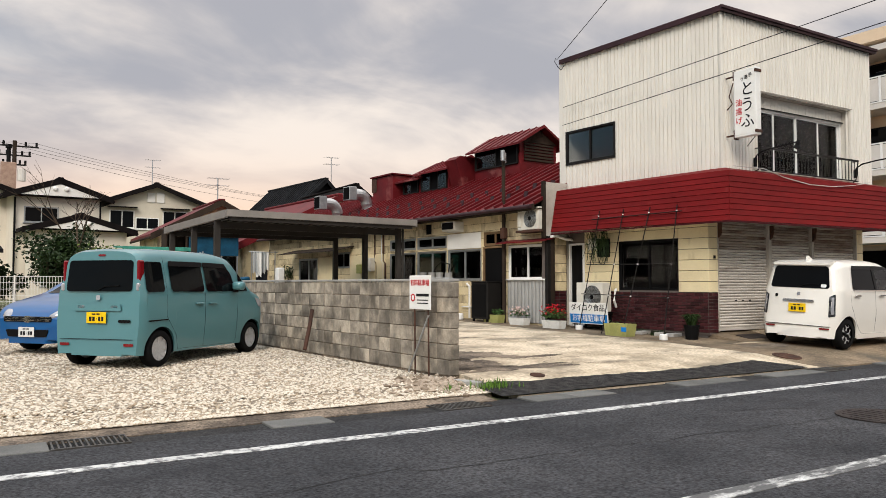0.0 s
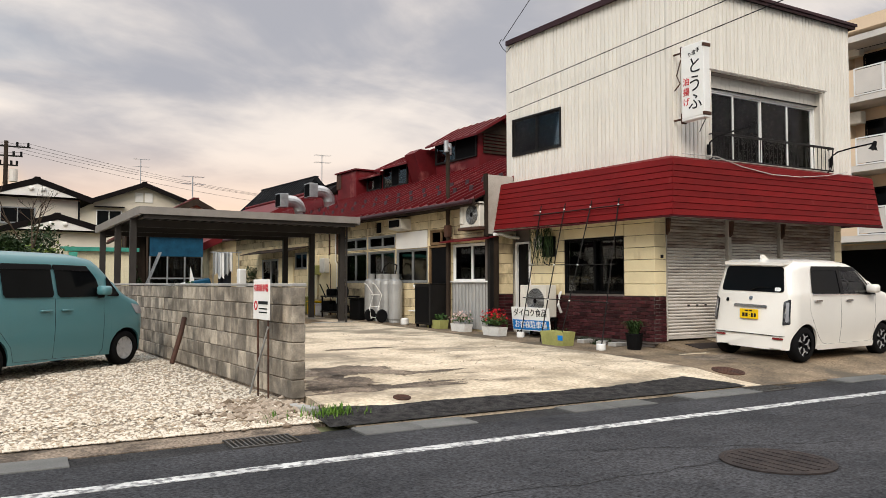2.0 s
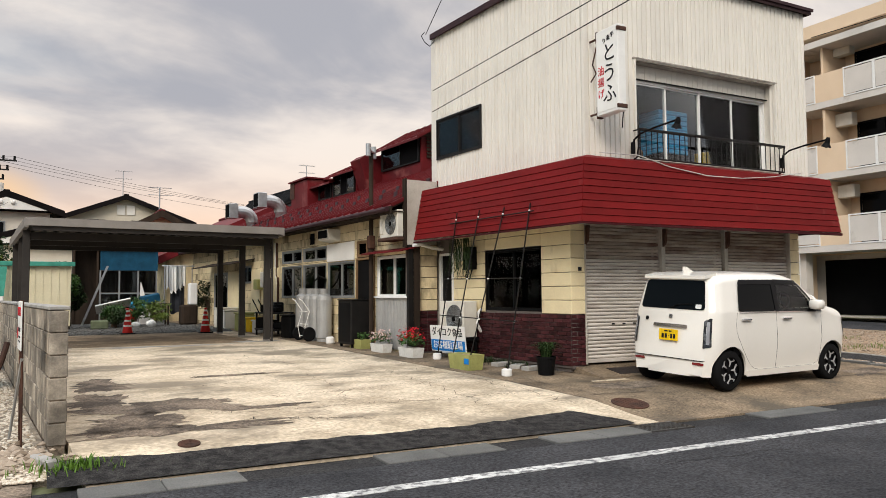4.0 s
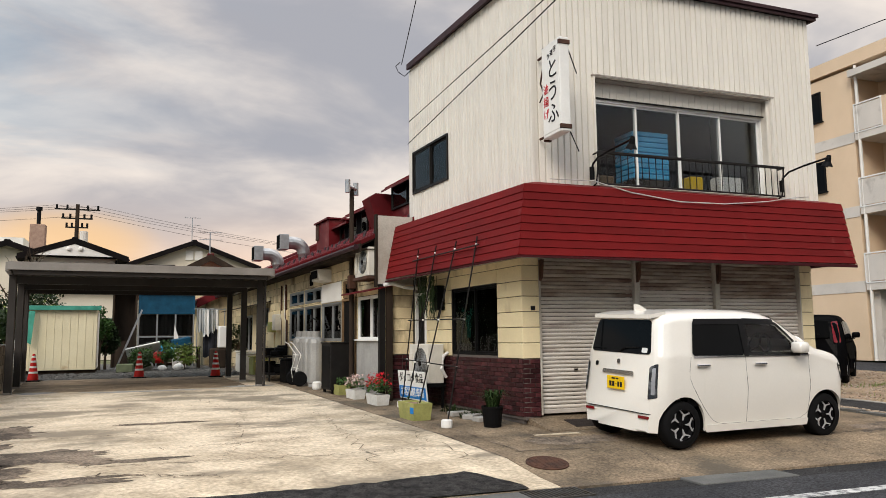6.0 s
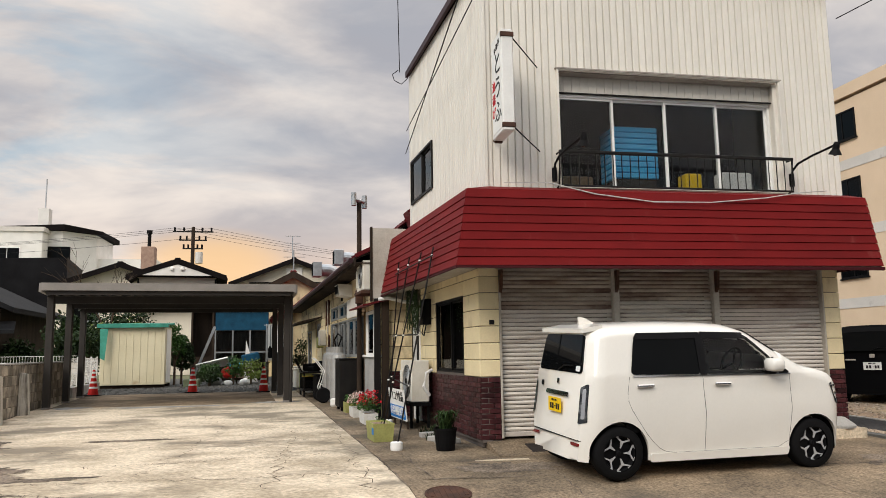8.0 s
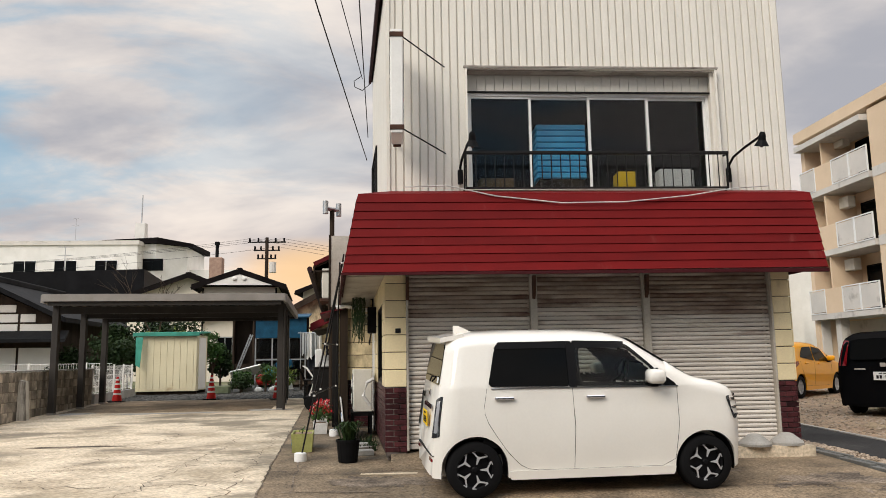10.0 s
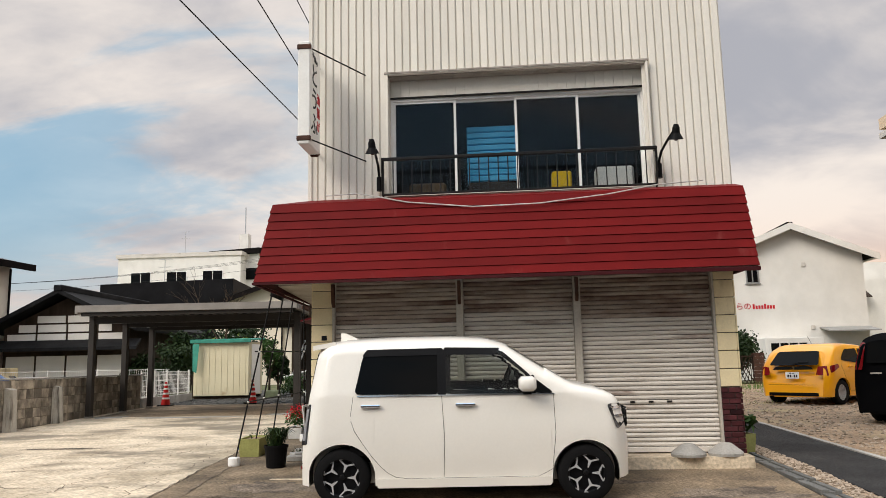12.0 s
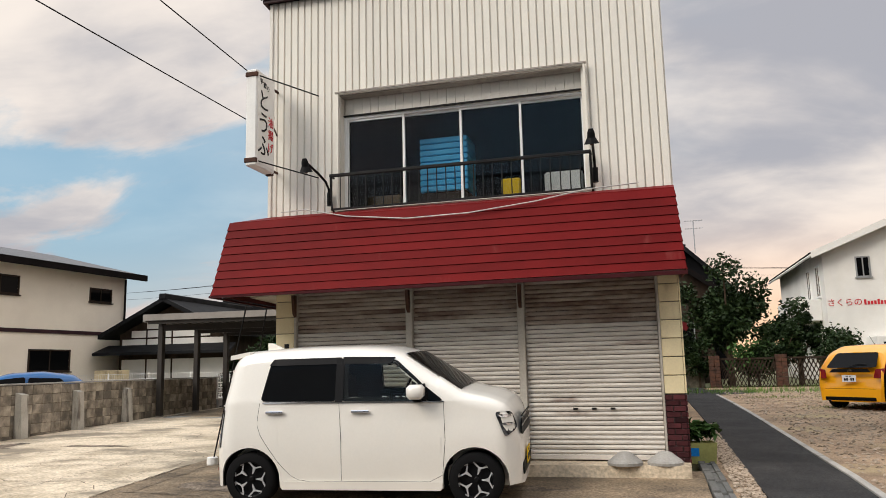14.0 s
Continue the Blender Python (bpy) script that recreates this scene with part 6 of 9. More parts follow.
for f in (feet[0], feet[3]):
    o = part("pole_weight", lathe([(0.075, 0), (0.08, 0.02), (0.078, 0.1), (0.06, 0.11), (0.01, 0.11)], 16, m=Matrix.Translation(f)), "white")
    tagged(o, "white plastic pot weighting a garden pole", "pole weight", "pole weights")

# parking notice board by the shop wall
nb = thing("notice_board", "white and blue customer parking board leaned by the wall", "sign board", m=Matrix.Translation((11.455, 13.42, 0.47)) @ pose(0, 0, 0, 6, 0, -85))
part("board", box(0, 1.15, 0.0, 0.02, 0, 0.48, 0.004), "white_sign", nb)
part("blue_field", box(0.02, 1.13, -0.004, 0.0, 0.02, 0.22), "blue_ink", nb, "blue lower half")
lettering("letter", "ダイコク食品", 0.17, Matrix.Translation((0.575, -0.004, 0.36)) @ pose(0, 0, 0, 90), "ink", nb)
lettering("letter", "お客様駐車場", 0.165, Matrix.Translation((0.575, -0.008, 0.12)) @ pose(0, 0, 0, 90), "white_sign", nb)
for x in (0.1, 1.02):
    part("leg", box(x, x + 0.03, 0.02, 0.05, -0.13, 0.45), "wood_dark", nb)
for i, (x, y, a) in enumerate(((11.9, 10.75, 10), (11.85, 11.1, 40), (11.8, 11.5, 5))):
    o = part("paving_brick", box(-0.16, 0.16, -0.09, 0.09, 0, 0.07, 0.008), "cap", m=pose(x, y, gz(y), 0, 0, a))
    tagged(o, "loose grey concrete brick by the shop wall", "brick", "loose bricks")
tuft("weeds", [(11.9, 11.2, 0.1, 120), (11.95, 11.7, 0.1, 90), (11.9, 12.1, 0.08, 60)], 0.13, "leaf_dark", "low dark weeds along the brick base", 41, "weeds")
bx_junk = thing("tool_trolley", "low steel trolley loaded with dark machinery", "trolley", m=LB @ pose(-0.55, 6.4, gz(20.4)))
for u in (-0.3, 0.3):
    for v in (-0.5, 0.5):
        part("leg", box(u - 0.02, u + 0.02, v - 0.02, v + 0.02, 0, 0.6), "dark_metal", bx_junk)
part("tray", box(-0.34, 0.34, -0.56, 0.56, 0.58, 0.62, 0.006), "dark_metal", bx_junk)
part("tray", box(-0.34, 0.34, -0.56, 0.56, 0.15, 0.19, 0.006), "dark_metal", bx_junk)
bm = bmesh.new()
for i in range(9):
    r = random.Random(60 + i)
    bx(bm, -0.16, 0.16, -0.13, 0.13, 0, r.uniform(0.12, 0.3), 0.03, pose(r.uniform(-0.2, 0.2), r.uniform(-0.42, 0.42), 0.19 if i < 4 else 0.62, 0, 0, r.uniform(0, 90)))
part("machinery", bm, "black", bx_junk)
bm = bmesh.new()
for y in (-0.2, 0.25):
    tube([(-0.3, y, 0.55), (-0.42, y, 0.8), (-0.5, y, 0.95)], 0.015, 6, bm)
part("handle", bm, "black", bx_junk)
for u, v, s, mt, lb in ((-0.4, 5.35, 0.5, "black", "teal-black motor under a dark cover"), (-0.5, 8.2, 0.35, "plate_yellow", "yellow plastic crate by the workshop wall"), (-0.45, 9.2, 0.45, "pot_green", "olive plastic tub by the workshop wall"), (-0.5, 10.6, 0.5, "ac", "pale plastic bin by the workshop wall"), (-0.4, 11.3, 0.55, "ac", "grey plastic bin by the workshop wall"), (-0.55, 7.6, 0.3, "white", "white sack by the workshop wall")):
    bm = box(-s / 2, s / 2, -s / 2, s / 2, 0, s * 1.1, 0.03)
    bx(bm, -s / 2 - 0.02, s / 2 + 0.02, -s / 2 - 0.02, s / 2 + 0.02, s * 1.1, s * 1.1 + 0.04, 0.01)
    tagged(part("storage_bin", bm, mt, m=LB @ pose(u, v, gz(14 + v), 0, 0, 12 * s)), lb, "bin")

# ---- carport ----
cp = thing("carport", "bronze-grey aluminium carport with a flat ribbed roof", "carport", kind="structure")
CF = [(4.62, 17.44), (9.83, 17.82), (9.44, 22.7), (4.2, 22.3)]
ztop = [3.07, 3.07, 2.95, 2.95]


def cpt(a, b):
    """A plan point of the carport roof: a across, b back."""
    p, q = Vector(CF[0]).lerp(Vector(CF[1]), a), Vector(CF[3]).lerp(Vector(CF[2]), a)
    return p.lerp(q, b)


P = [(*c, z - 0.06) for c, z in zip(CF, ztop)]
part("roof_sheet", solid(P, (0, 0, 0.03)), "carport", cp)
for i in range(24):
    a, b = i / 24 + 0.004, (i + 0.55) / 24
    q = [cpt(a, 0.02), cpt(b, 0.02), cpt(b, 0.98), cpt(a, 0.98)]
    part("roof_rib", solid([(p.x, p.y, 3.05 - 0.12 * k - 0.115) for p, k in zip(q, (0.02, 0.02, 0.98, 0.98))], (0, 0, 0.05)), "carport", cp)


def beam(name, p, q, w, z0, z1, dz, mt="carport"):
    p, q = Vector((p[0], p[1], 0)), Vector((q[0], q[1], 0))
    n = Vector((-(q - p).y, (q - p).x, 0)).normalized() * w / 2
    bm = bmesh.new()
    lo = [bm.verts.new(v + Vector((0, 0, z + d))) for z in (z0, z1) for v, d in ((p - n, 0), (p + n, 0), (q + n, dz), (q - n, dz))]
    for f in ((3, 2, 1, 0), (4, 5, 6, 7), (0, 1, 5, 4), (1, 2, 6, 5), (2, 3, 7, 6), (3, 0, 4, 7)):
        bm.faces.new([lo[i] for i in f])
    return part(name, bm, mt, cp)


beam("front_gutter", CF[0], CF[1], 0.1, 2.93, 3.09, 0, "carport_light")
beam("front_beam", cpt(0.02, 0.01), cpt(0.98, 0.01), 0.06, 2.84, 2.93, 0)
beam("side_beam", CF[0], CF[3], 0.08, 2.9, 3.08, -0.12, "carport_light")
beam("side_beam", CF[1], CF[2], 0.08, 2.9, 3.08, -0.12, "carport_light")
beam("back_beam", CF[3], CF[2], 0.08, 2.78, 2.96, 0)
for x0, x1, y0, y1 in ((4.61, 9.64, 18.21, 18.5), (4.49, 9.46, 20.05, 20.28), (4.32, 9.26, 21.91, 22.03)):
    beam("cross_beam", (x0, y0), (x1, y1), 0.09, 2.70, 2.86, 0)
    for x, y in ((x0, y0), (x1, y1)):
        part("post", box(x - 0.07, x + 0.07, y - 0.07, y + 0.07, gz(y) - 0.05, 2.9, 0.008), "carport", cp)
        part("post_base", box(x - 0.075, x + 0.075, y - 0.075, y + 0.075, gz(y) - 0.02, gz(y) + 0.04, 0.004), "carport_light", cp)
part("downpipe", tube([(9.74, 18.42, 2.9), (9.74, 18.42, gz(18.4))], 0.03, 8), "carport", cp)


def cone(x, y, label):
    t = thing("traffic_cone", label, "traffic cone", "traffic cones", m=pose(x, y, gz(y)))
    part("base", box(-0.19, 0.19, -0.19, 0.19, 0, 0.035, 0.01), "black", t)
    rr = lambda z: 0.135 - 0.155 * (z - 0.035)  # noqa: E731
    part("body", lathe([(rr(0.035), 0.03), (rr(0.7), 0.7), (0.02, 0.705)], 20), "red_plastic", t)
    for z in (0.2, 0.34, 0.48, 0.6):
        part("band", lathe([(rr(z) + 0.002, z), (rr(z) + 0.004, z + 0.005), (rr(z + 0.05) + 0.004, z + 0.045), (rr(z + 0.05) + 0.002, z + 0.05)], 20), "band_white", t)


cone(4.47, 22.6, "red traffic cone with white bands at the carport's back")
cone(6.99, 23.0, "red traffic cone with white bands at the carport's back")
cone(8.96, 22.5, "red traffic cone with white bands at the carport's back")

# ---- concrete block wall between the lots ----
bw = thing("block_wall", "grey concrete block wall with dark moss stains and pale mortar", "wall", kind="structure", m=Matrix.Translation((WX(8.2), 8.2, 0)) @ pose(0, 0, 0, 0, 0, LEAN))
WL = 13.6
BWT = 0.15
courses = 6
zb0 = 0.21
part("core", box(-BWT + 0.012, -0.012, 0.012, WL - 0.01, 0.1, zb0 + courses * 0.2 - 0.01), "patch", bw, "dark mortar")
bk = finish(box(-BWT, 0, 0, 0.289, 0, 0.192, 0.007), "block")
bk.materials.append(M["block"])
rnd = random.Random(8)
for r in range(courses):
    z = zb0 + r * 0.2
    for i in range(46):
        part("block", bk, "block", bw, m=pose(rnd.uniform(-0.004, 0.004), i * 0.2957 + rnd.uniform(-0.002, 0.002), z, 0, rnd.uniform(-0.6, 0.6), 0))
for i in range(23):
    part("coping", box(-BWT - 0.012, 0.012, i * 0.6 + 0.003, i * 0.6 + 0.597, zb0 + 1.2, zb0 + 1.235, 0.006), "cap", bw)
for k, v in enumerate((5.1, 6.85, 8.7)):
    o = part("buttress", solid([(0.013, v, gz(8.2 + v) - 0.05), (0.2, v, gz(8.2 + v) - 0.05), (0.15, v, 1.22), (0.013, v, 1.25)], (0, 0.2, 0)), "buttress", bw, "stained pale concrete buttress")

ps = thing("parking_sign", "white paid-parking board on thin rusty stakes", "sign", m=Matrix.Translation((4.74, 8.78, 0)) @ pose(0, 0, 0, 0, 0, -86))
part("board", box(0, 0.5, 0, 0.012, 1.05, 1.49, 0.003), "white_sign", ps)
lettering("letter", "有料駐車場", 0.088, Matrix.Translation((0.25, -0.003, 1.39)) @ pose(0, 0, 0, 90), "red_ink", ps)
for i, (a, b, z, h, mt) in enumerate(((0.17, 0.46, 1.235, 0.034, "ink"), (0.19, 0.44, 1.17, 0.013, "ink"), (0.19, 0.44, 1.13, 0.013, "ink"))):
    part("text_bar", box(a, b, -0.004, 0.0, z - h / 2, z + h / 2), mt, ps)
part("emblem", lathe([(0.052, 0), (0.052, 0.004), (0.034, 0.004), (0.034, 0)], 20, m=pose(0.09, -0.001, 1.2, 90, 0, 0), caps=False), "red_ink", ps)
for x in (0.1, 0.42):
    part("stake", rod(bmesh.new(), (x, 0.03, gz(8.5) - 0.05), (x, 0.016, 1.5), 0.011, 6), "rust", ps)
part("brace", rod(bmesh.new(), (0.06, -0.05, gz(8.5)), (0.43, 0.02, 0.98), 0.013, 6), "galv", ps)
tagged(part("rusty_stake", tube([(4.35, 11.6, gz(11.6)), (4.5, 11.75, 0.75), (4.55, 11.8, 0.95)], 0.035, 8), "rust"), "rusty pipe stub beside the block wall", "pipe")

# white mesh fence past the wall's end
fence = thing("mesh_fence", "low white steel mesh fence on a concrete kerb", "fence", kind="structure")
FX = lambda y: sx(5.0, y)  # noqa: E731
part("kerb", prism([(FX(21.8) - 0.08, 21.8), (FX(21.8) + 0.08, 21.8), (FX(26) + 0.08, 26), (FX(26) - 0.08, 26)], 0.4, 0.75), "cap", fence)
for i in range(5):
    y = 21.85 + i * 1.0
    part("post", rod(bmesh.new(), (FX(y), y, 0.7), (FX(y), y, 1.55), 0.025, 8), "white", fence)
bm = bmesh.new()
for i in range(42):
    y = 21.85 + i * 0.1
    rod(bm, (FX(y), y, 0.8), (FX(y), y, 1.5), 0.006, 5)
for z in (0.8, 0.95, 1.1, 1.25, 1.4, 1.5):
    rod(bm, (FX(21.85), 21.85, z), (FX(26), 26, z), 0.008, 5)
part("mesh", bm, "white", fence)
fence2 = thing("mesh_fence", "white steel mesh fence behind the gravel lot", "fence", kind="structure")
for i in range(9):
    x = -12 + i * 1.8
    part("post", rod(bmesh.new(), (x, 25.6, 0.45), (x, 25.6, 1.62), 0.024, 8), "white", fence2)
bm = bmesh.new()
for i in range(190):
    x = -12 + i * 0.08
    rod(bm, (x, 25.6, 0.65), (x, 25.6, 1.58), 0.005, 4)
for k in range(6):
    rod(bm, (-12, 25.6, 0.65 + 0.186 * k), (3.2, 25.6, 0.65 + 0.186 * k), 0.007, 5)
part("mesh", bm, "white", fence2)

# ---- cars ----


def smooth_curve(pts, n=1):
    xs, zs_ = np.array([p[0] for p in pts]), np.array([p[1] for p in pts])
    gx = np.linspace(xs[0], xs[-1], 240)
    gz_ = np.interp(gx, xs, zs_)
    k = 9
    pad = np.pad(gz_, k // 2, mode="edge")
    for _ in range(n):
        sm = np.convolve(pad, np.ones(k) / k, mode="valid")
        pad = np.pad(sm, k // 2, mode="edge")
    return lambda x: float(np.interp(x, gx, sm))


def rounded(poly, r, n=4):
    """Rounds the corners of a plan polygon."""
    out = []
    k = len(poly)
    for i in range(k):
        p, a, b = Vector(poly[i]), Vector(poly[i - 1]), Vector(poly[(i + 1) % k])
        da, db = (a - p), (b - p)
        ra, rb = min(r, da.length * 0.45), min(r, db.length * 0.45)
        s, e = p + da.normalized() * ra, p + db.normalized() * rb
        for j in range(n + 1):
            t = j / n
            out.append(s * (1 - t) ** 2 + p * 2 * t * (1 - t) + e * t * t)
    return out


def patch(pts, off):
    """A thin curved plate on an outline that lies on the body."""
    bm = bmesh.new()
    a = [bm.verts.new(p) for p in pts]
    f = bm.faces.new(a)
    b = [bm.verts.new(Vector(p) + Vector(off)) for p in pts]
    bm.faces.new(b[::-1])
    for i in range(len(pts)):
        j = (i + 1) % len(pts)
        bm.faces.new((a[i], b[i], b[j], a[j]))
    bmesh.ops.triangulate(bm, faces=[f for f in bm.faces if len(f.verts) > 4])
    return bm


def car(name, label, m, L, w, roof, belt, axles, wr, paint, side_glass, lean, rim, details):
    t = thing(name, label, "car", "parked cars", m=m @ Matrix.Diagonal((details.get("long", 1.0), 1, details.get("tall", 1.0), 1)))
    R = smooth_curve(roof)
    ar = wr + 0.055
    sill = 0.2

    def plan(x):
        nose = details.get("nose", 0.5)
        d0, d1 = max(0.0, 0.28 - x) / 0.28, max(0.0, x - (L - nose)) / nose
        return w - details.get("tail", 0.13) * d0 ** 3 - 0.19 * d1 ** 3

    def edge(x):
        z = sill + 0.04 * max(0, x - L + 0.4) / 0.4
        for ax in axles:
            d = abs(x - ax)
            if d < ar:
                z = max(z, wr + math.sqrt(ar * ar - d * d) * 1.0)
        return z

    def half(x, z):
        h = plan(x)
        h -= 0.05 * max(0.0, 0.5 - z) / 0.3 * 0.6
        h += 0.012 * math.exp(-((z - 0.72) / 0.16) ** 2)
        if z > belt:
            h -= 0.11 * (z - belt) / 0.5
        top = R(x)
        d = top - z
        if d < 0.14:
            h -= (0.2 if top > belt + 0.25 else 0.09) * (1 - math.sqrt(max(0.0, 1 - (1 - max(d, 0) / 0.14) ** 2)))
        return max(h, 0.05)

    def lx(x, z):
        """Leans the tail and draws in the nose."""
        f = max(0.0, 1 - x / 0.75)
        g = 0.0
        for (za, xa), (zb, xb) in zip(lean, lean[1:]):
            if za <= z <= zb:
                g = xa + (xb - xa) * (z - za) / (zb - za)
        if z > lean[-1][0]:
            g = lean[-1][1]
        return x + g * f

    xs = sorted({round(v, 4) for v in list(np.linspace(0, L, 46)) + [0.015, 0.04, 0.09, L - 0.02, L - 0.06] + [ax + ar * math.cos(a) for ax in axles for a in np.linspace(0, math.pi, 19)] + [ax + s * (ar + 0.001) for ax in axles for s in (-1, 1)]})
    fr = (0.0, 0.06, 0.16, 0.3, 0.45, 0.6, 0.72, 0.82, 0.9, 0.95, 0.98, 1.0)
    if details.get("cabin"):
        xs = sorted({*xs, *np.round(np.linspace(1.4, 2.5, 46), 4)})
        fr = fr[:5] + tuple(np.linspace(0.5, 0.9, 26)) + fr[9:]
    xs = [x for x in xs if 0 <= x <= L]
    bm = bmesh.new()
    rings = []
    for x in xs:
        e, top = edge(x), R(x)
        inner = plan(x) - 0.26
        pts = [(0, 0.19), (inner, 0.19), (inner, min(e + 0.02, top - 0.1)), (half(x, e) - 0.03, e + 0.01)]
        for f in fr:
            z = e + (top - e) * f
            pts.append((half(x, z), z))
        pts.append((half(x, top) * 0.5, top + 0.008))
        pts.append((0, top + 0.012))
        ring = [bm.verts.new((lx(x, z), -y, z)) for y, z in pts] + [bm.verts.new((lx(x, z), y, z)) for y, z in pts[-2:0:-1]]
        rings.append(ring)
    n = len(rings[0])
    for a, b in zip(rings, rings[1:]):
        for k in range(n):
            j = (k + 1) % n
            bm.faces.new((a[k], a[j], b[j], b[k]))
    bm.faces.new(rings[0][::-1]), bm.faces.new(rings[-1])
    cab = details.get("cabin")
    if cab:
        hole = [(x, z) for x, z in cab]

        def inside(x, z):
            return all((b[0] - a[0]) * (z - a[1]) - (b[1] - a[1]) * (x - a[0]) > 0 for a, b in zip(hole, hole[1:] + hole[:1]))

        gone = [f for f in bm.faces if len(f.verts) == 4 and all(abs(v.co.y) > 0.3 and inside(v.co.x, v.co.z) for v in f.verts)]
        bmesh.ops.delete(bm, geom=gone, context="FACES")
    me = finish(bm, "body", True)
    me.set_sharp_from_angle(angle=radians(38))
    body = part("body", me, paint, t)

    def side(pts, s, eps=0.004):
        return [(lx(x, z), s * (half(x, z) + eps), z) for x, z in pts]

    def rear(pts, eps=0.004):
        out = []
        for y, z in pts:
            x = 0.0
            a = abs(y)
            if a > half(0.0, z):
                for q in np.linspace(0, 0.5, 60):
                    if half(q, z) >= a:
                        x = q
                        break
            out.append((lx(x, z) - eps, y, z))
        return out

    def dense(poly, r=0.04):
        p = rounded(poly, r)
        out = []
        for i in range(len(p)):
            a, b = p[i], p[(i + 1) % len(p)]
            k = max(1, int((b - a).length / 0.09))
            out += [a.lerp(b, j / k) for j in range(k)]
        return out

    def pane_sheet(poly, s, eps):
        ring = [(p.x, p.y) for p in dense(poly, 0.05)]
        xa, xb = min(p[0] for p in ring) + 0.001, max(p[0] for p in ring) - 0.001
        bm = bmesh.new()
        prev = None
        for x in np.linspace(xa, xb, 30):
            zz = [a[1] + (b[1] - a[1]) * (x - a[0]) / (b[0] - a[0]) for a, b in zip(ring, ring[1:] + ring[:1]) if (a[0] - x) * (b[0] - x) <= 0 and abs(b[0] - a[0]) > 1e-6]
            lo, hi = min(zz), max(zz)
            cur = [bm.verts.new(p) for p in side([(x, lo + (hi - lo) * q / 7) for q in range(8)], s, eps)]
            if prev:
                for q in range(7):
                    bm.faces.new((prev[q], cur[q], cur[q + 1], prev[q + 1]))
            prev = cur
        return bm

    for s in (-1, 1):
        for k, poly in enumerate(side_glass):
            clear = k == details.get("clear_pane", -1)
            pane = part("side_window", pane_sheet(poly, s, 0.013), "car_glass" if clear else "autoglass", t, "clear lightly tinted glass" if clear else "dark tinted glass", smooth=True)
            pane.visible_shadow = not clear
            if clear:
                mid = Vector((sum(p[0] for p in poly) / len(poly), sum(p[1] for p in poly) / len(poly)))
                ring = dense(poly, 0.05)
                bm = bmesh.new()
                o_, i_ = side([(p.x, p.y) for p in ring], s, 0.008), side([(p.x + (mid.x - p.x) * 0.13, p.y + (mid.y - p.y) * 0.2) for p in ring], s, 0.008)
                o_, i_ = [bm.verts.new(v) for v in o_], [bm.verts.new(v) for v in i_]
                for a in range(len(o_)):
                    b = (a + 1) % len(o_)
                    bm.faces.new((o_[a], o_[b], i_[b], i_[a]))
                part("window_surround", bm, "rim_dark", t, "black window surround")
        for poly in details.get("side_black", ()):
            part("window_visor", patch(side(dense(poly, 0.02), s, 0.014), (0, s * 0.008, 0)), "rim_dark", t)
        for ln in details.get("seams", ()):
            pts = []
            for (x0, z0), (x1, z1) in zip(ln, ln[1:]):
                k = max(1, int(math.hypot(x1 - x0, z1 - z0) / 0.06))
                pts += [(x0 + (x1 - x0) * j / k, z0 + (z1 - z0) * j / k) for j in range(k)]
            pts.append(ln[-1])
            part("door_seam", tube(side(pts, s, -0.0005), 0.0026, 4), "black", t)
        for hx, hz in details.get("handles", ()):
            c = side([(hx, hz)], s)[0]
            bm = bmesh.new()
            bx(bm, c[0] - 0.1, c[0] + 0.1, c[1] + (0 if s > 0 else -0.035), c[1] + (0.035 if s > 0 else 0), hz - 0.014, hz + 0.016, 0.008)
            part("door_handle", bm, details.get("handle_mat", "chrome"), t)
        mxp = details["mirror"]
        c = side([mxp], s)[0]
        bm = bx(bmesh.new(), c[0] - 0.085, c[0] + 0.085, min(c[1] + s * 0.02, c[1] + s * 0.2), max(c[1] + s * 0.02, c[1] + s * 0.2), mxp[1] - 0.06, mxp[1] + 0.085, 0.03)
        mir = part("door_mirror", bm, paint, t, smooth=True)
        part("mirror_base", bx(bmesh.new(), c[0] - 0.04, c[0] + 0.05, min(c[1] - s * 0.01, c[1] + s * 0.08), max(c[1] - s * 0.01, c[1] + s * 0.08), mxp[1] - 0.1, mxp[1] - 0.05, 0.01), "black", mir)
        for poly, mt in details.get("side_lamps", ()):
            part("headlight" if mt == "lamp_clear" else "side_lamp", patch(side(dense(poly, 0.04), s, 0.004), (0, s * 0.008, 0)), mt, t)
        if details.get("sill_skirt"):
            part("sill_skirt", patch(side(dense([(axles[0] + ar + 0.02, 0.18), (axles[1] - ar - 0.02, 0.18), (axles[1] - ar - 0.0, 0.27), (axles[0] + ar + 0.02, 0.27)], 0.02), s, 0.006), (0, s * 0.012, 0)), paint, t)
    if cab:
        bm = bmesh.new()
        rows = []
        for x in np.linspace(0.5, 2.5, 81):
            top = R(x) - 0.06
            rows.append([[bm.verts.new((lx(x, z), s * (half(x, z) - 0.035), z)) for z in np.linspace(0.5, top, 44)] for s in (-1, 1)])
        for p, q in zip(rows, rows[1:]):
            for k in (0, 1):
                for i in range(43):
                    quad = (p[k][i], q[k][i], q[k][i + 1], p[k][i + 1])
                    if not all(inside(v.co.x, v.co.z) for v in quad):
                        bm.faces.new(quad)
            bm.faces.new((p[0][43], q[0][43], q[1][43], p[1][43]))
        part("cabin_lining", bm, "interior", t, "dark cabin lining")
        part("cabin_floor", box(0.5, 2.6, -0.6, 0.6, 0.42, 0.5), "interior", t)
        part("dashboard", box(2.3, 2.62, -0.6, 0.6, 0.5, 1.08, 0.05), "black", t)
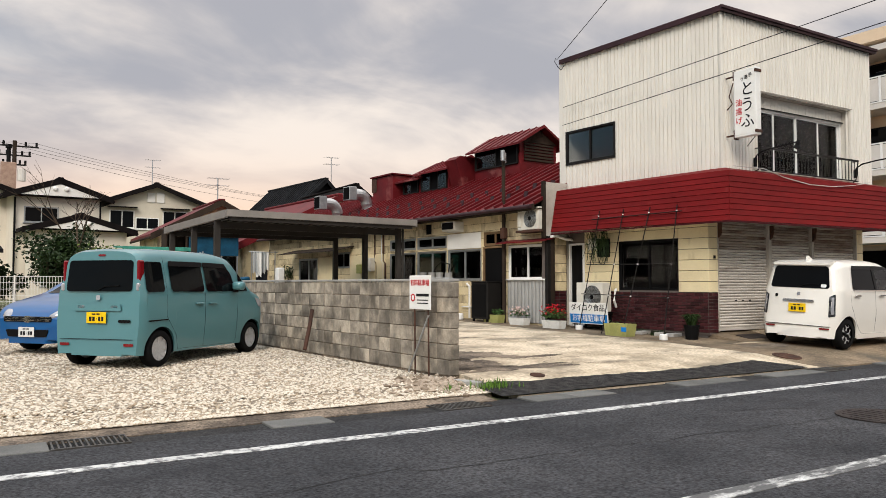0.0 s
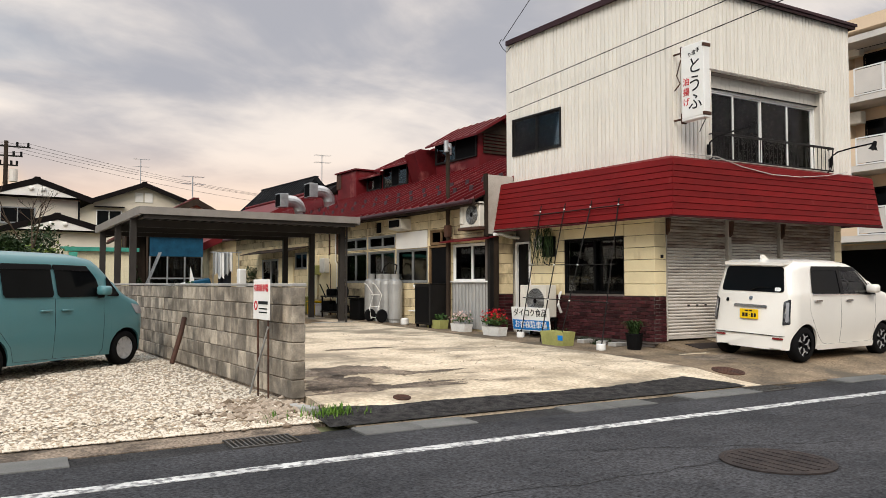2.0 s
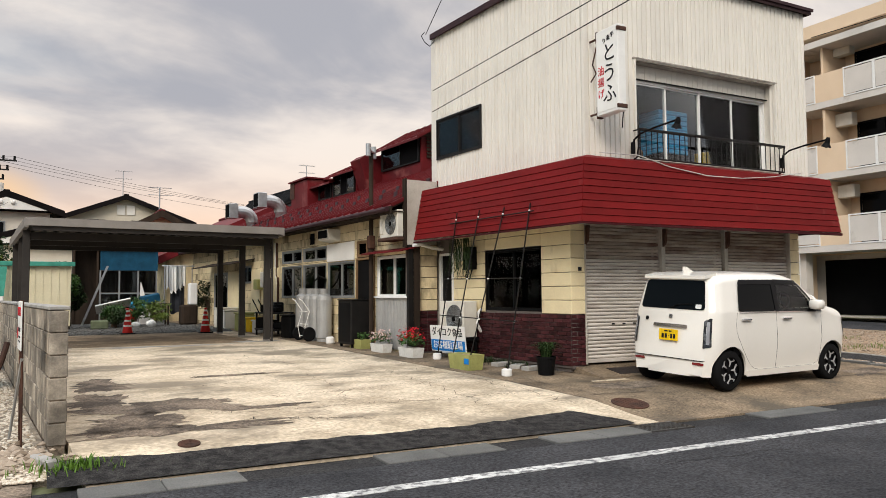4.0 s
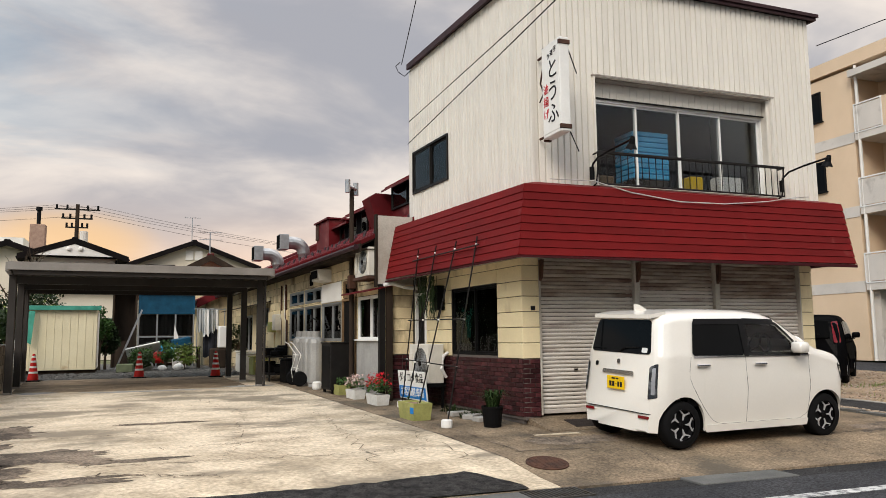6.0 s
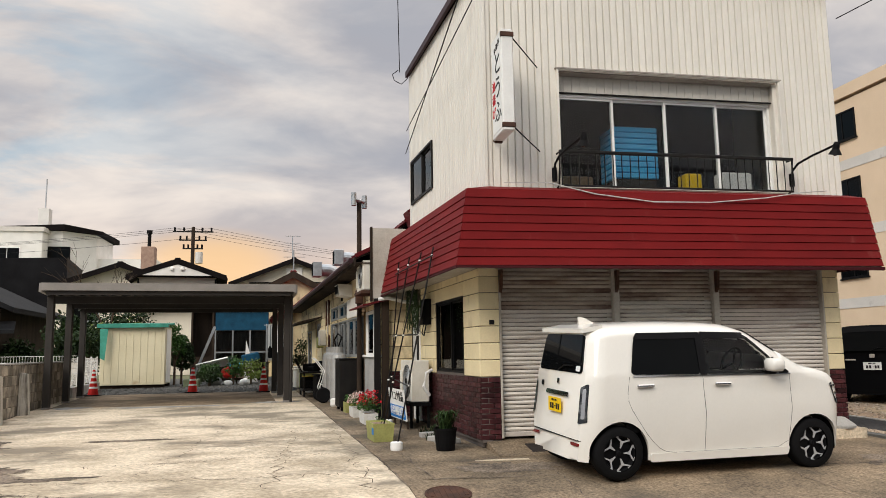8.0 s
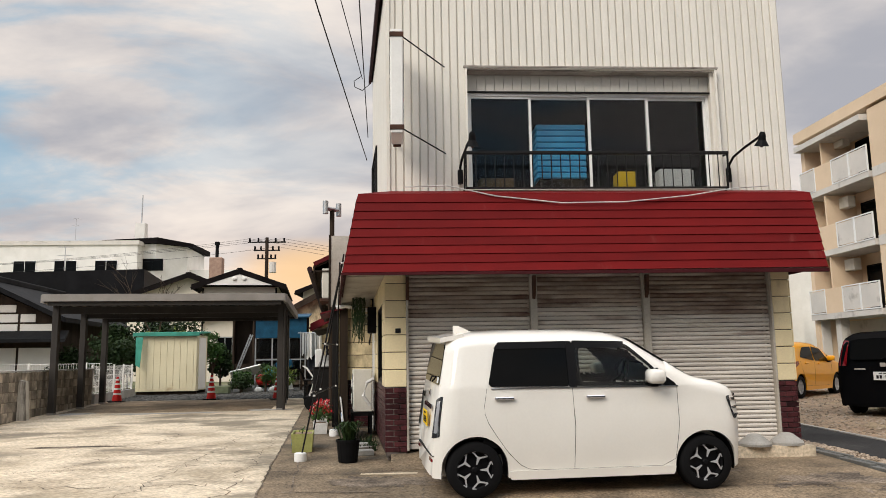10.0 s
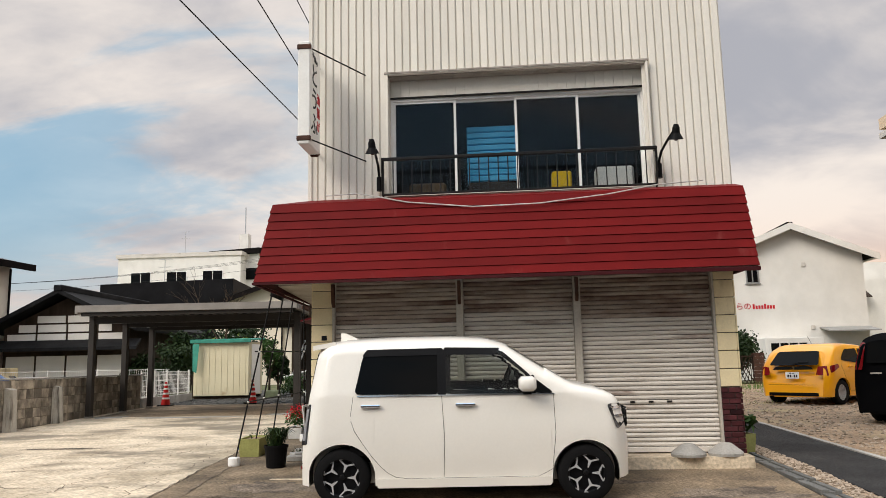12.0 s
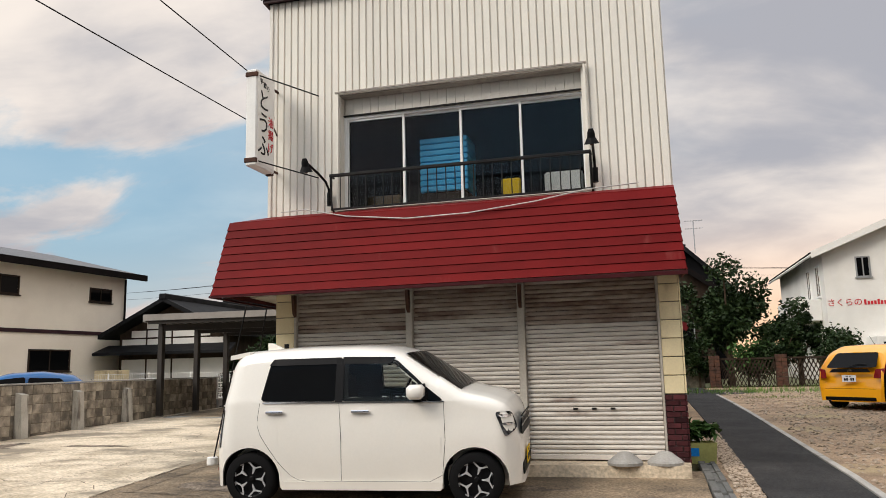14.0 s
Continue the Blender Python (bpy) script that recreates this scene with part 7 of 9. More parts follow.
        for y in (-0.33, 0.33):
            seat = part("front_seat", bx(bx(bmesh.new(), 1.25, 1.75, y - 0.24, y + 0.24, 0.5, 0.72, 0.05), 1.2, 1.36, y - 0.23, y + 0.23, 0.7, 1.22, 0.06, pose(0, 0, 0, 0, -6, 0)), "interior", t)
            part("headrest", bx(bmesh.new(), 1.05, 1.15, y - 0.13, y + 0.13, 1.24, 1.42, 0.045), "interior", seat)
        wheel_pts = [(2.12 + 0.06 * math.cos(a * math.pi / 12), -0.33 + 0.17 * math.sin(a * math.pi / 12), 1.2 + 0.17 * math.cos(a * math.pi / 12)) for a in range(25)]
        sw = tube(wheel_pts, 0.016, 6)
        for a in (0, 8, 16):
            rod(sw, (2.14, -0.33, 1.2), wheel_pts[a], 0.014, 5)
        part("steering_wheel", sw, "black", t)
    # glass at both ends
    part("rear_window", patch(rear(dense(details["rear_glass"], 0.06), 0.003), (-0.006, 0, 0)), "autoglass", t, "dark tinted glass")
    x0, x1, y0, y1 = details["screen"]
    bm = bmesh.new()
    prev = None
    for k in range(21):
        f = k / 20
        x = x0 + (x1 - x0) * f
        yw = y0 + (y1 - y0) * f
        cur = [bm.verts.new((x + 0.004, yw * q, R(x) + 0.016 - 0.01 * q ** 4)) for q in (-1, -0.75, -0.4, 0, 0.4, 0.75, 1)]
        if prev:
            for a in range(6):
                bm.faces.new((prev[a], prev[a + 1], cur[a + 1], cur[a]))
        prev = cur
    part("windscreen", bm, "autoglass", t, "dark tinted glass", smooth=True)
    for nm, poly, mt in details.get("rear", ()):
        part(nm, patch(rear(dense(poly, 0.02), 0.005), (-0.007, 0, 0)), mt, t)
    for nm, yc, z0, z1, mt in details.get("corner_lamps", ()):
        for s in (-1, 1):
            q = lx(0.02, (z0 + z1) / 2)
            bm = bx(bmesh.new(), q - 0.03, q + 0.08, s * yc - 0.03, s * yc + 0.03, z0, z1, 0.018)
            part(nm, bm, mt, t)
    for nm, poly, mt in details.get("front", ()):
        part(nm, patch([(L + 0.004 + (-0.35 * max(0, abs(p.x) - 0.45) ** 1.6), p.x, p.y) for p in dense(poly, 0.03)], (0.012, 0, 0)), mt, t)
    for hx, hy, hz, ra, rb, rc, rot in details.get("headlights", ()):
        for s in (-1, 1):
            bm = bmesh.new()
            bmesh.ops.create_icosphere(bm, subdivisions=2, radius=1.0, matrix=pose(hx, s * hy, hz, 0, 14, -s * rot) @ Matrix.Diagonal((ra, rb, rc, 1)))
            part("headlight", bm, "lamp_clear", t, "clear swept-back headlight", smooth=True)
    # number plate: plain bars for the characters
    for where, pz, mt in details.get("plates", ()):
        xx = (lx(0, pz) - 0.02) if where == "rear" else L + 0.022
        d = -1 if where == "rear" else 1
        py = details.get("plate_y", 0.0)
        pl = part("number_plate", box(min(xx, xx + d * 0.008), max(xx, xx + d * 0.008), py - 0.165, py + 0.165, pz - 0.082, pz + 0.082, 0.003), mt, t)
        for a, b, z0, z1 in ((-0.115, -0.075, -0.05, 0.015), (-0.06, -0.02, -0.05, 0.015), (0.0, 0.022, -0.022, -0.012), (0.04, 0.075, -0.05, 0.015), (0.09, 0.125, -0.05, 0.015), (-0.07, -0.01, 0.042, 0.062), (0.01, 0.06, 0.042, 0.062)):
            a, b = (-b, -a) if d < 0 else (a, b)
            part("plate_bar", box(min(xx + d * 0.008, xx + d * 0.011), max(xx + d * 0.008, xx + d * 0.011), py + a, py + b, pz + z0, pz + z1), "ink", pl)
    if details.get("spoiler"):
        sx0_, sz = details["spoiler"]
        bm = solid([(0.34, -w + 0.2, sz + 0.01), (0.34, w - 0.2, sz + 0.01), (sx0_, w - 0.21, sz - 0.03), (sx0_, -w + 0.21, sz - 0.03)], (0, 0, -0.05))
        part("spoiler", bm, paint, t)
    if details.get("fin"):
        fx = details["fin"]
        part("antenna_fin", solid([(fx, -0.014, R(fx)), (fx + 0.24, -0.014, R(fx)), (fx + 0.06, -0.014, R(fx) + 0.085), (fx, -0.014, R(fx) + 0.09)], (0, 0.028, 0)), paint, t)
    if details.get("whip"):
        fx = details["whip"]
        part("antenna", rod(bmesh.new(), (fx, 0, R(fx)), (fx - 0.16, 0, R(fx) + 0.2), 0.005, 5), "black", t)
    zw = details["rear_glass"][0][1]
    part("wiper", tube([(lx(0, zw) - 0.02, 0.03, zw + 0.01), (lx(0, zw + 0.06) - 0.03, -0.12, zw + 0.07), (lx(0, zw + 0.07) - 0.025, -0.36, zw + 0.08)], 0.009, 5), "black", t)
    # wheels
    tyre = finish(lathe([(wr * 0.66, -0.085), (wr * 0.93, -0.09), (wr, -0.065), (wr, 0.065), (wr * 0.93, 0.09), (wr * 0.66, 0.085)], 36, m=pose(0, 0, 0, 90, 0, 0), caps=False), "tyre", True)
    tyre.materials.append(M["tyre"])
    dark = rim[0]
    base = finish(lathe([(wr * 0.67, -0.05), (wr * 0.67, 0.06), (wr * 0.62, 0.055), (wr * 0.58, 0.02), (0.02, 0.02)], 30, m=pose(0, 0, 0, 90, 0, 0)), "rim")
    base.materials.append(M[dark])
    bm = bmesh.new()
    nsp = rim[2]
    for k in range(nsp):
        rot = pose(0, 0, 0, 0, 0, 360 / nsp * k)
        if rim[3] == "fork":
            continue
        else:
            solid([rot @ Vector(v) for v in ((wr * 0.12, -wr * 0.07, 0.035), (wr * 0.62, -wr * 0.1, 0.055), (wr * 0.62, wr * 0.1, 0.055), (wr * 0.12, wr * 0.07, 0.035))], (0, 0, 0.012), bm)
    if rim[3] == "fork":
        sp = solid([pose(0, 0, 0, 90, 0, 0) @ Vector((x * wr, y * wr, 0.05)) for x, y in ((0.2, -0.015), (0.43, -0.055), (0.56, -0.29), (0.6, -0.3), (0.65, -0.16), (0.615, -0.17), (0.585, -0.235), (0.485, -0.045), (0.48, 0.0), (0.485, 0.045), (0.585, 0.235), (0.615, 0.17), (0.65, 0.16), (0.6, 0.3), (0.56, 0.29), (0.43, 0.055), (0.2, 0.015))], (0, -0.012, 0))
        fork_me = finish(sp, "spoke")
        fork_me.materials.append(M[rim[1]])
    else:
        lathe([(wr * 0.66, 0.05), (wr * 0.66, 0.066), (wr * 0.61, 0.066), (wr * 0.60, 0.05)], 30, bm)
    lathe([(wr * 0.1, 0.02), (wr * 0.1, 0.05), (wr * 0.07, 0.055), (0.01, 0.055)], 14, bm)
    bmesh.ops.transform(bm, matrix=pose(0, 0, 0, 90, 0, 0), verts=bm.verts)
    spokes = finish(bm, "spokes")
    spokes.materials.append(M[rim[0] if rim[3] == "fork" else rim[1]])
    for ax in axles:
        for s in (-1, 1):
            bm = bmesh.new()
            prev = None
            for k in range(25):
                a = math.pi * (k / 24 * 1.16 - 0.08)
                cur = [bm.verts.new((ax + (ar - 0.006) * math.cos(a), s * yy, wr + (ar - 0.006) * math.sin(a))) for yy in (w - 0.26, plan(ax + ar * math.cos(a)) - 0.035)]
                if prev:
                    bm.faces.new((prev[0], cur[0], cur[1], prev[1]))
                prev = cur
            part("arch_liner", bm, "black", t, "black wheel arch liner")
            q = pose(ax, s * (w - 0.105), wr, 0, 0, 0 if s < 0 else 180)
            wh = part("wheel", base, dark, t, m=q)
            part("tyre", tyre, "tyre", wh)
            part("hub_cap" if rim[3] == "fork" else "spokes", spokes, rim[1], wh)
            if rim[3] == "fork":
                for k in range(nsp):
                    part("spoke", fork_me, rim[1], wh, m=pose(0, 0, 0, 0, 360 / nsp * k, 0))
    return t


car("white_kei_car", "white boxy kei car with dark windows and black alloy wheels", pose(12.67, 8.56, 0.232, 2.3, 0, 4.6), 3.34, 0.735,
    [(0, 1.6), (0.1, 1.635), (0.35, 1.665), (1.0, 1.685), (1.6, 1.68), (1.9, 1.66), (2.12, 1.6), (2.74, 1.2), (2.82, 1.17), (3.0, 1.135), (3.15, 1.085), (3.24, 1.03), (3.3, 0.93), (3.33, 0.75), (3.34, 0.5)],
    1.1, (0.42, 2.88), 0.285, "paint_white",
    [[(0.53, 1.12), (1.42, 1.11), (1.42, 1.55), (0.62, 1.55)], [(1.47, 1.11), (2.37, 1.1), (2.36, 1.27), (2.06, 1.54), (1.47, 1.55)], [(2.39, 1.1), (2.58, 1.1), (2.36, 1.27)]],
    ((0.0, 0.0), (0.55, 0.0), (1.05, 0.07), (1.6, 0.17)), ("rim_dark", "rim_silver", 5, "fork"),
    {"rear_glass": [(-0.56, 1.13), (0.56, 1.13), (0.5, 1.55), (-0.5, 1.55)], "screen": (2.13, 2.74, 0.5, 0.61),
     "side_black": [[(1.4, 1.105), (1.49, 1.105), (1.49, 1.56), (1.4, 1.56)], [(0.6, 1.5), (1.46, 1.505), (1.46, 1.575), (0.66, 1.57)], [(1.47, 1.505), (2.0, 1.495), (2.05, 1.565), (1.47, 1.58)], [(2.34, 1.1), (2.4, 1.1), (2.38, 1.29), (2.34, 1.27)]],
     "seams": [[(0.52, 1.1), (0.5, 0.92), (0.51, 0.84), (0.55, 0.75), (0.64, 0.62), (0.74, 0.48), (0.82, 0.39), (0.89, 0.325), (0.97, 0.285), (1.08, 0.27), (1.45, 0.27)], [(1.44, 1.1), (1.46, 0.7), (1.45, 0.28)], [(2.57, 1.1), (2.58, 0.7), (2.54, 0.34), (2.4, 0.27), (1.45, 0.27)]],
     "handles": [(0.72, 1.0), (1.68, 1.0)], "mirror": (2.3, 1.19), "tall": 0.952, "long": 0.962, "nose": 0.3, "sill_skirt": True, "clear_pane": 1, "cabin": [(1.5, 1.14), (2.33, 1.13), (2.32, 1.25), (2.05, 1.5), (1.5, 1.52)],
     "side_lamps": [([(3.1, 0.98), (3.26, 0.98), (3.315, 0.8), (3.2, 0.72)], "lamp_dark"), ([(3.13, 0.955), (3.25, 0.955), (3.27, 0.925), (3.15, 0.925)], "chrome"), ([(3.17, 0.87), (3.27, 0.87), (3.285, 0.845), (3.18, 0.845)], "chrome"), ([(0.56, 1.098), (2.58, 1.088), (2.58, 1.1), (0.56, 1.11)], "chrome")],
     "rear": [("tail_lamp", [(-0.68, 0.62), (-0.585, 0.6), (-0.57, 0.98), (-0.66, 1.03)], "lamp_dark"), ("tail_lamp", [(0.585, 0.6), (0.68, 0.62), (0.66, 1.03), (0.57, 0.98)], "lamp_dark"),
              ("lamp_strip", [(-0.66, 0.66), (-0.625, 0.65), (-0.61, 0.97), (-0.645, 0.98)], "lamp_clear"), ("lamp_strip", [(0.625, 0.65), (0.66, 0.66), (0.645, 0.98), (0.61, 0.97)], "lamp_clear"),
              ("garnish", [(-0.3, 0.86), (0.3, 0.86), (0.29, 0.91), (-0.29, 0.91)], "chrome"), ("reflector", [(-0.6, 0.36), (-0.42, 0.36), (-0.42, 0.395), (-0.6, 0.395)], "lamp_red"), ("reflector", [(0.42, 0.36), (0.6, 0.36), (0.6, 0.395), (0.42, 0.395)], "lamp_red"),
              ("emblem", [(-0.03, 0.99), (0.03, 0.99), (0.03, 1.05), (-0.03, 1.05)], "chrome"), ("badge", [(0.4, 0.94), (0.45, 0.94), (0.45, 1.0), (0.4, 1.0)], "black"), ("sticker", [(-0.5, 1.15), (-0.4, 1.15), (-0.4, 1.21), (-0.5, 1.21)], "plate_white"), ("tailgate_seam", [(-0.62, 0.418), (0.62, 0.418), (0.62, 0.426), (-0.62, 0.426)], "black")],
     "front": [("grille", [(-0.5, 0.72), (0.5, 0.72), (0.5, 0.92), (-0.5, 0.92)], "black"), ("grille_bar", [(-0.5, 0.8), (0.5, 0.8), (0.5, 0.83), (-0.5, 0.83)], "chrome"), ("grille_bar", [(-0.5, 0.88), (0.5, 0.88), (0.5, 0.91), (-0.5, 0.91)], "chrome"), ("air_intake", [(-0.45, 0.3), (0.45, 0.3), (0.45, 0.42), (-0.45, 0.42)], "black")],
     "plates": [("rear", 0.75, "plate_yellow"), ("front", 0.45, "plate_yellow")], "spoiler": (0.1, 1.65), "fin": 0.32})

car("teal_kei_van", "muted teal tall kei van with dark rear glass, parked on gravel", pose(1.27, 11.6, 0.19, 0, 0, 42.5), 3.395, 0.735,
    [(0, 1.72), (0.12, 1.765), (0.6, 1.785), (2.0, 1.775), (2.35, 1.72), (2.55, 1.52), (2.82, 1.2), (2.95, 1.12), (3.2, 1.03), (3.34, 0.93), (3.395, 0.84)],
    1.12, (0.45, 2.9), 0.275, "paint_teal",
    [[(0.09, 1.13), (0.5, 1.13), (0.5, 1.58), (0.09, 1.58)], [(0.66, 1.13), (1.48, 1.12), (1.48, 1.58), (0.66, 1.58)], [(1.54, 1.12), (2.36, 1.12), (2.3, 1.4), (2.16, 1.57), (1.54, 1.58)], [(2.46, 1.12), (2.74, 1.12), (2.5, 1.45)]],
    ((0.0, 0.0), (0.55, 0.0), (1.1, 0.03), (1.7, 0.09)), ("rim_silver", "rim_silver", 8, "disc"),
    {"rear_glass": [(-0.56, 1.14), (0.56, 1.14), (0.54, 1.6), (-0.54, 1.6)], "screen": (2.42, 2.84, 0.48, 0.56),
     "side_black": [[(0.66, 1.52), (1.5, 1.525), (1.5, 1.6), (0.68, 1.6)], [(1.52, 1.525), (2.18, 1.51), (2.14, 1.59), (1.52, 1.6)]],
     "seams": [[(0.56, 1.65), (0.56, 0.75), (0.8, 0.45), (0.86, 0.24), (2.38, 0.22)], [(1.51, 1.1), (1.5, 0.24)], [(2.42, 1.1), (2.42, 0.3), (2.36, 0.22)]],
     "handles": [(1.34, 0.93), (1.7, 0.93)], "handle_mat": "paint_teal", "tall": 0.952, "nose": 0.34, "mirror": (2.32, 1.2),
     "side_lamps": [([(2.98, 1.0), (3.2, 0.95), (3.28, 0.82), (3.1, 0.82)], "lamp_clear"), ([(0.14, 0.69), (0.58, 0.7), (0.58, 0.715), (0.14, 0.712)], "black")],
     "rear": [
              ("garnish", [(-0.4, 0.85), (0.4, 0.85), (0.38, 0.95), (-0.38, 0.95)], "paint_teal"), ("garnish_trim", [(-0.34, 0.89), (-0.22, 0.89), (-0.22, 0.93), (-0.34, 0.93)], "chrome"), ("garnish_trim", [(0.22, 0.89), (0.34, 0.89), (0.34, 0.93), (0.22, 0.93)], "chrome"),
              ("reflector", [(-0.62, 0.335), (-0.46, 0.335), (-0.46, 0.375), (-0.62, 0.375)], "lamp_red"), ("reflector", [(0.46, 0.335), (0.62, 0.335), (0.62, 0.375), (0.46, 0.375)], "lamp_red"), ("emblem", [(-0.035, 1.01), (0.035, 1.01), (0.035, 1.08), (-0.035, 1.08)], "chrome"), ("badge", [(-0.56, 0.68), (-0.36, 0.68), (-0.36, 0.72), (-0.56, 0.72)], "black"), ("tailgate_seam", [(-0.62, 0.43), (0.62, 0.43), (0.62, 0.438), (-0.62, 0.438)], "black"), ("stop_lamp", [(-0.06, 1.66), (0.06, 1.66), (0.06, 1.69), (-0.06, 1.69)], "lamp_red")],
     "plates": [("rear", 0.75, "plate_yellow")], "tail": 0.05, "corner_lamps": [("tail_lamp", 0.628, 1.27, 1.6, "lamp_red"), ("reverse_lamp", 0.64, 1.14, 1.262, "lamp_clear")]})

car("blue_hatchback", "bright blue compact car facing out of the gravel lot", pose(3.65, 17.25, 0.19, 0, 0, 222), 4.2, 0.845,
    [(0, 1.05), (0.25, 1.2), (0.6, 1.38), (1.4, 1.5), (2.1, 1.47), (2.5, 1.36), (3.1, 1.02), (3.3, 0.97), (3.8, 0.86), (4.05, 0.75), (4.2, 0.58)],
    0.95, (0.75, 3.35), 0.3, "paint_blue",
    [[(0.75, 0.98), (1.7, 0.97), (1.7, 1.36), (1.0, 1.33)], [(1.76, 0.97), (2.75, 0.96), (2.3, 1.33), (1.76, 1.38)]],
    ((0.0, 0.0), (0.5, 0.0), (0.9, 0.05), (1.5, 0.5)), ("rim_dark", "rim_silver", 7, "disc"),
    {"rear_glass": [(-0.55, 0.98), (0.55, 0.98), (0.5, 1.3), (-0.5, 1.3)], "screen": (2.5, 3.15, 0.5, 0.64), "seams": [[(1.73, 0.95), (1.75, 0.3)], [(2.8, 0.9), (2.8, 0.3)]], "handles": [(1.6, 0.85)], "mirror": (2.6, 1.02),
     "side_lamps": [([(3.35, 0.88), (3.8, 0.8), (4.1, 0.66), (4.0, 0.57), (3.7, 0.66)], "lamp_clear")],
     "front": [("grille", [(-0.5, 0.55), (0.5, 0.55), (0.5, 0.64), (-0.5, 0.64)], "black"), ("grille_bar", [(-0.5, 0.59), (0.5, 0.59), (0.5, 0.605), (-0.5, 0.605)], "chrome"), ("emblem", [(-0.06, 0.54), (0.06, 0.54), (0.06, 0.65), (-0.06, 0.65)], "chrome"), ("grille_bar", [(-0.46, 0.565), (0.46, 0.565), (0.46, 0.575), (-0.46, 0.575)], "chrome"), ("grille_bar", [(-0.5, 0.62), (0.5, 0.62), (0.5, 0.63), (-0.5, 0.63)], "chrome"), ("intake", [(-0.4, 0.3), (0.4, 0.3), (0.45, 0.42), (-0.45, 0.42)], "black")],
     "headlights": [(3.88, 0.6, 0.7, 0.38, 0.16, 0.105, 28)], "plates": [("front", 0.38, "plate_white")]})

car("yellow_hatchback", "bright yellow hatchback parked on the vacant lot", pose(21.3, 19.0, gz(19.0), 0, 0, 41), 3.9, 0.85,
    [(0, 1.32), (0.2, 1.42), (0.6, 1.495), (1.2, 1.525), (1.9, 1.49), (2.3, 1.38), (3.05, 1.02), (3.4, 0.93), (3.7, 0.82), (3.84, 0.72), (3.9, 0.55)],
    0.98, (0.62, 3.12), 0.3, "paint_yellow",
    [[(0.62, 1.1), (1.5, 0.99), (1.5, 1.38), (0.95, 1.36)], [(1.55, 0.99), (2.5, 0.97), (2.1, 1.32), (1.55, 1.39)], [(2.56, 0.97), (2.8, 0.97), (2.45, 1.17)]],
    ((0.0, 0.0), (0.55, 0.0), (0.95, 0.07), (1.45, 0.48)), ("rim_dark", "rim_silver", 7, "disc"),
    {"rear_glass": [(-0.6, 0.98), (0.6, 0.98), (0.5, 1.33), (-0.5, 1.33)], "screen": (2.3, 3.0, 0.5, 0.62), "seams": [[(0.6, 1.0), (0.75, 0.7), (1.0, 0.32), (2.6, 0.3)], [(1.52, 1.0), (1.53, 0.3)], [(2.72, 0.97), (2.7, 0.4), (2.6, 0.3)]], "handles": [(1.0, 0.93), (1.85, 0.9)], "handle_mat": "paint_yellow", "mirror": (2.45, 1.04),
     "side_lamps": [([(0.12, 0.78), (0.5, 0.92), (0.42, 1.0), (0.1, 0.96)], "lamp_red")],
     "rear": [("tail_lamp", [(-0.82, 0.72), (-0.56, 0.74), (-0.6, 0.94), (-0.78, 0.96)], "lamp_red"), ("tail_lamp", [(0.56, 0.74), (0.82, 0.72), (0.78, 0.96), (0.6, 0.94)], "lamp_red"), ("garnish", [(-0.5, 0.87), (0.5, 0.87), (0.42, 0.95), (-0.42, 0.95)], "black"), ("emblem", [(-0.05, 0.87), (0.05, 0.87), (0.05, 0.95), (-0.05, 0.95)], "chrome"), ("tailgate_seam", [(-0.6, 0.49), (0.6, 0.49), (0.6, 0.498), (-0.6, 0.498)], "black"), ("valance", [(-0.6, 0.22), (0.6, 0.22), (0.6, 0.3), (-0.6, 0.3)], "black")],
     "plates": [("rear", 0.73, "plate_white")], "whip": 1.0, "tall": 0.92})

car("black_suv", "black sport utility car with tall red tail lamps", pose(21.3, 14.0, gz(14), 0, 0, 38), 4.4, 0.86,
    [(0, 1.52), (0.15, 1.62), (0.5, 1.68), (1.6, 1.7), (2.3, 1.62), (2.6, 1.48), (3.1, 1.15), (3.4, 1.08), (4.0, 0.96), (4.3, 0.82), (4.4, 0.6)],
    1.08, (0.8, 3.45), 0.34, "paint_black",
    [[(0.25, 1.1), (0.75, 1.1), (0.8, 1.48), (0.4, 1.48)], [(0.85, 1.1), (1.75, 1.1), (1.75, 1.52), (0.9, 1.52)], [(1.8, 1.1), (2.8, 1.1), (2.4, 1.48), (1.8, 1.52)]],
    ((0.0, 0.0), (0.6, 0.0), (1.05, 0.05), (1.65, 0.2)), ("rim_dark", "rim_silver", 6, "disc"),
    {"rear_glass": [(-0.58, 1.12), (0.58, 1.12), (0.54, 1.52), (-0.54, 1.52)], "screen": (2.45, 3.1, 0.5, 0.62), "seams": [[(1.77, 1.1), (1.78, 0.35)]], "handles": [(1.0, 1.0), (2.0, 1.0)], "handle_mat": "paint_black", "mirror": (2.6, 1.16),
     "rear": [("tail_lamp", [(-0.79, 1.0), (-0.64, 1.0), (-0.6, 1.5), (-0.72, 1.52)], "lamp_red"), ("tail_lamp", [(0.64, 1.0), (0.79, 1.0), (0.72, 1.52), (0.6, 1.5)], "lamp_red"), ("badge", [(0.3, 0.92), (0.5, 0.92), (0.5, 0.95), (0.3, 0.95)], "chrome"), ("emblem", [(-0.05, 0.98), (0.05, 0.98), (0.05, 1.06), (-0.05, 1.06)], "chrome")],
     "plates": [("rear", 0.8, "plate_white")], "tall": 0.94})

# ---- houses and distance ----


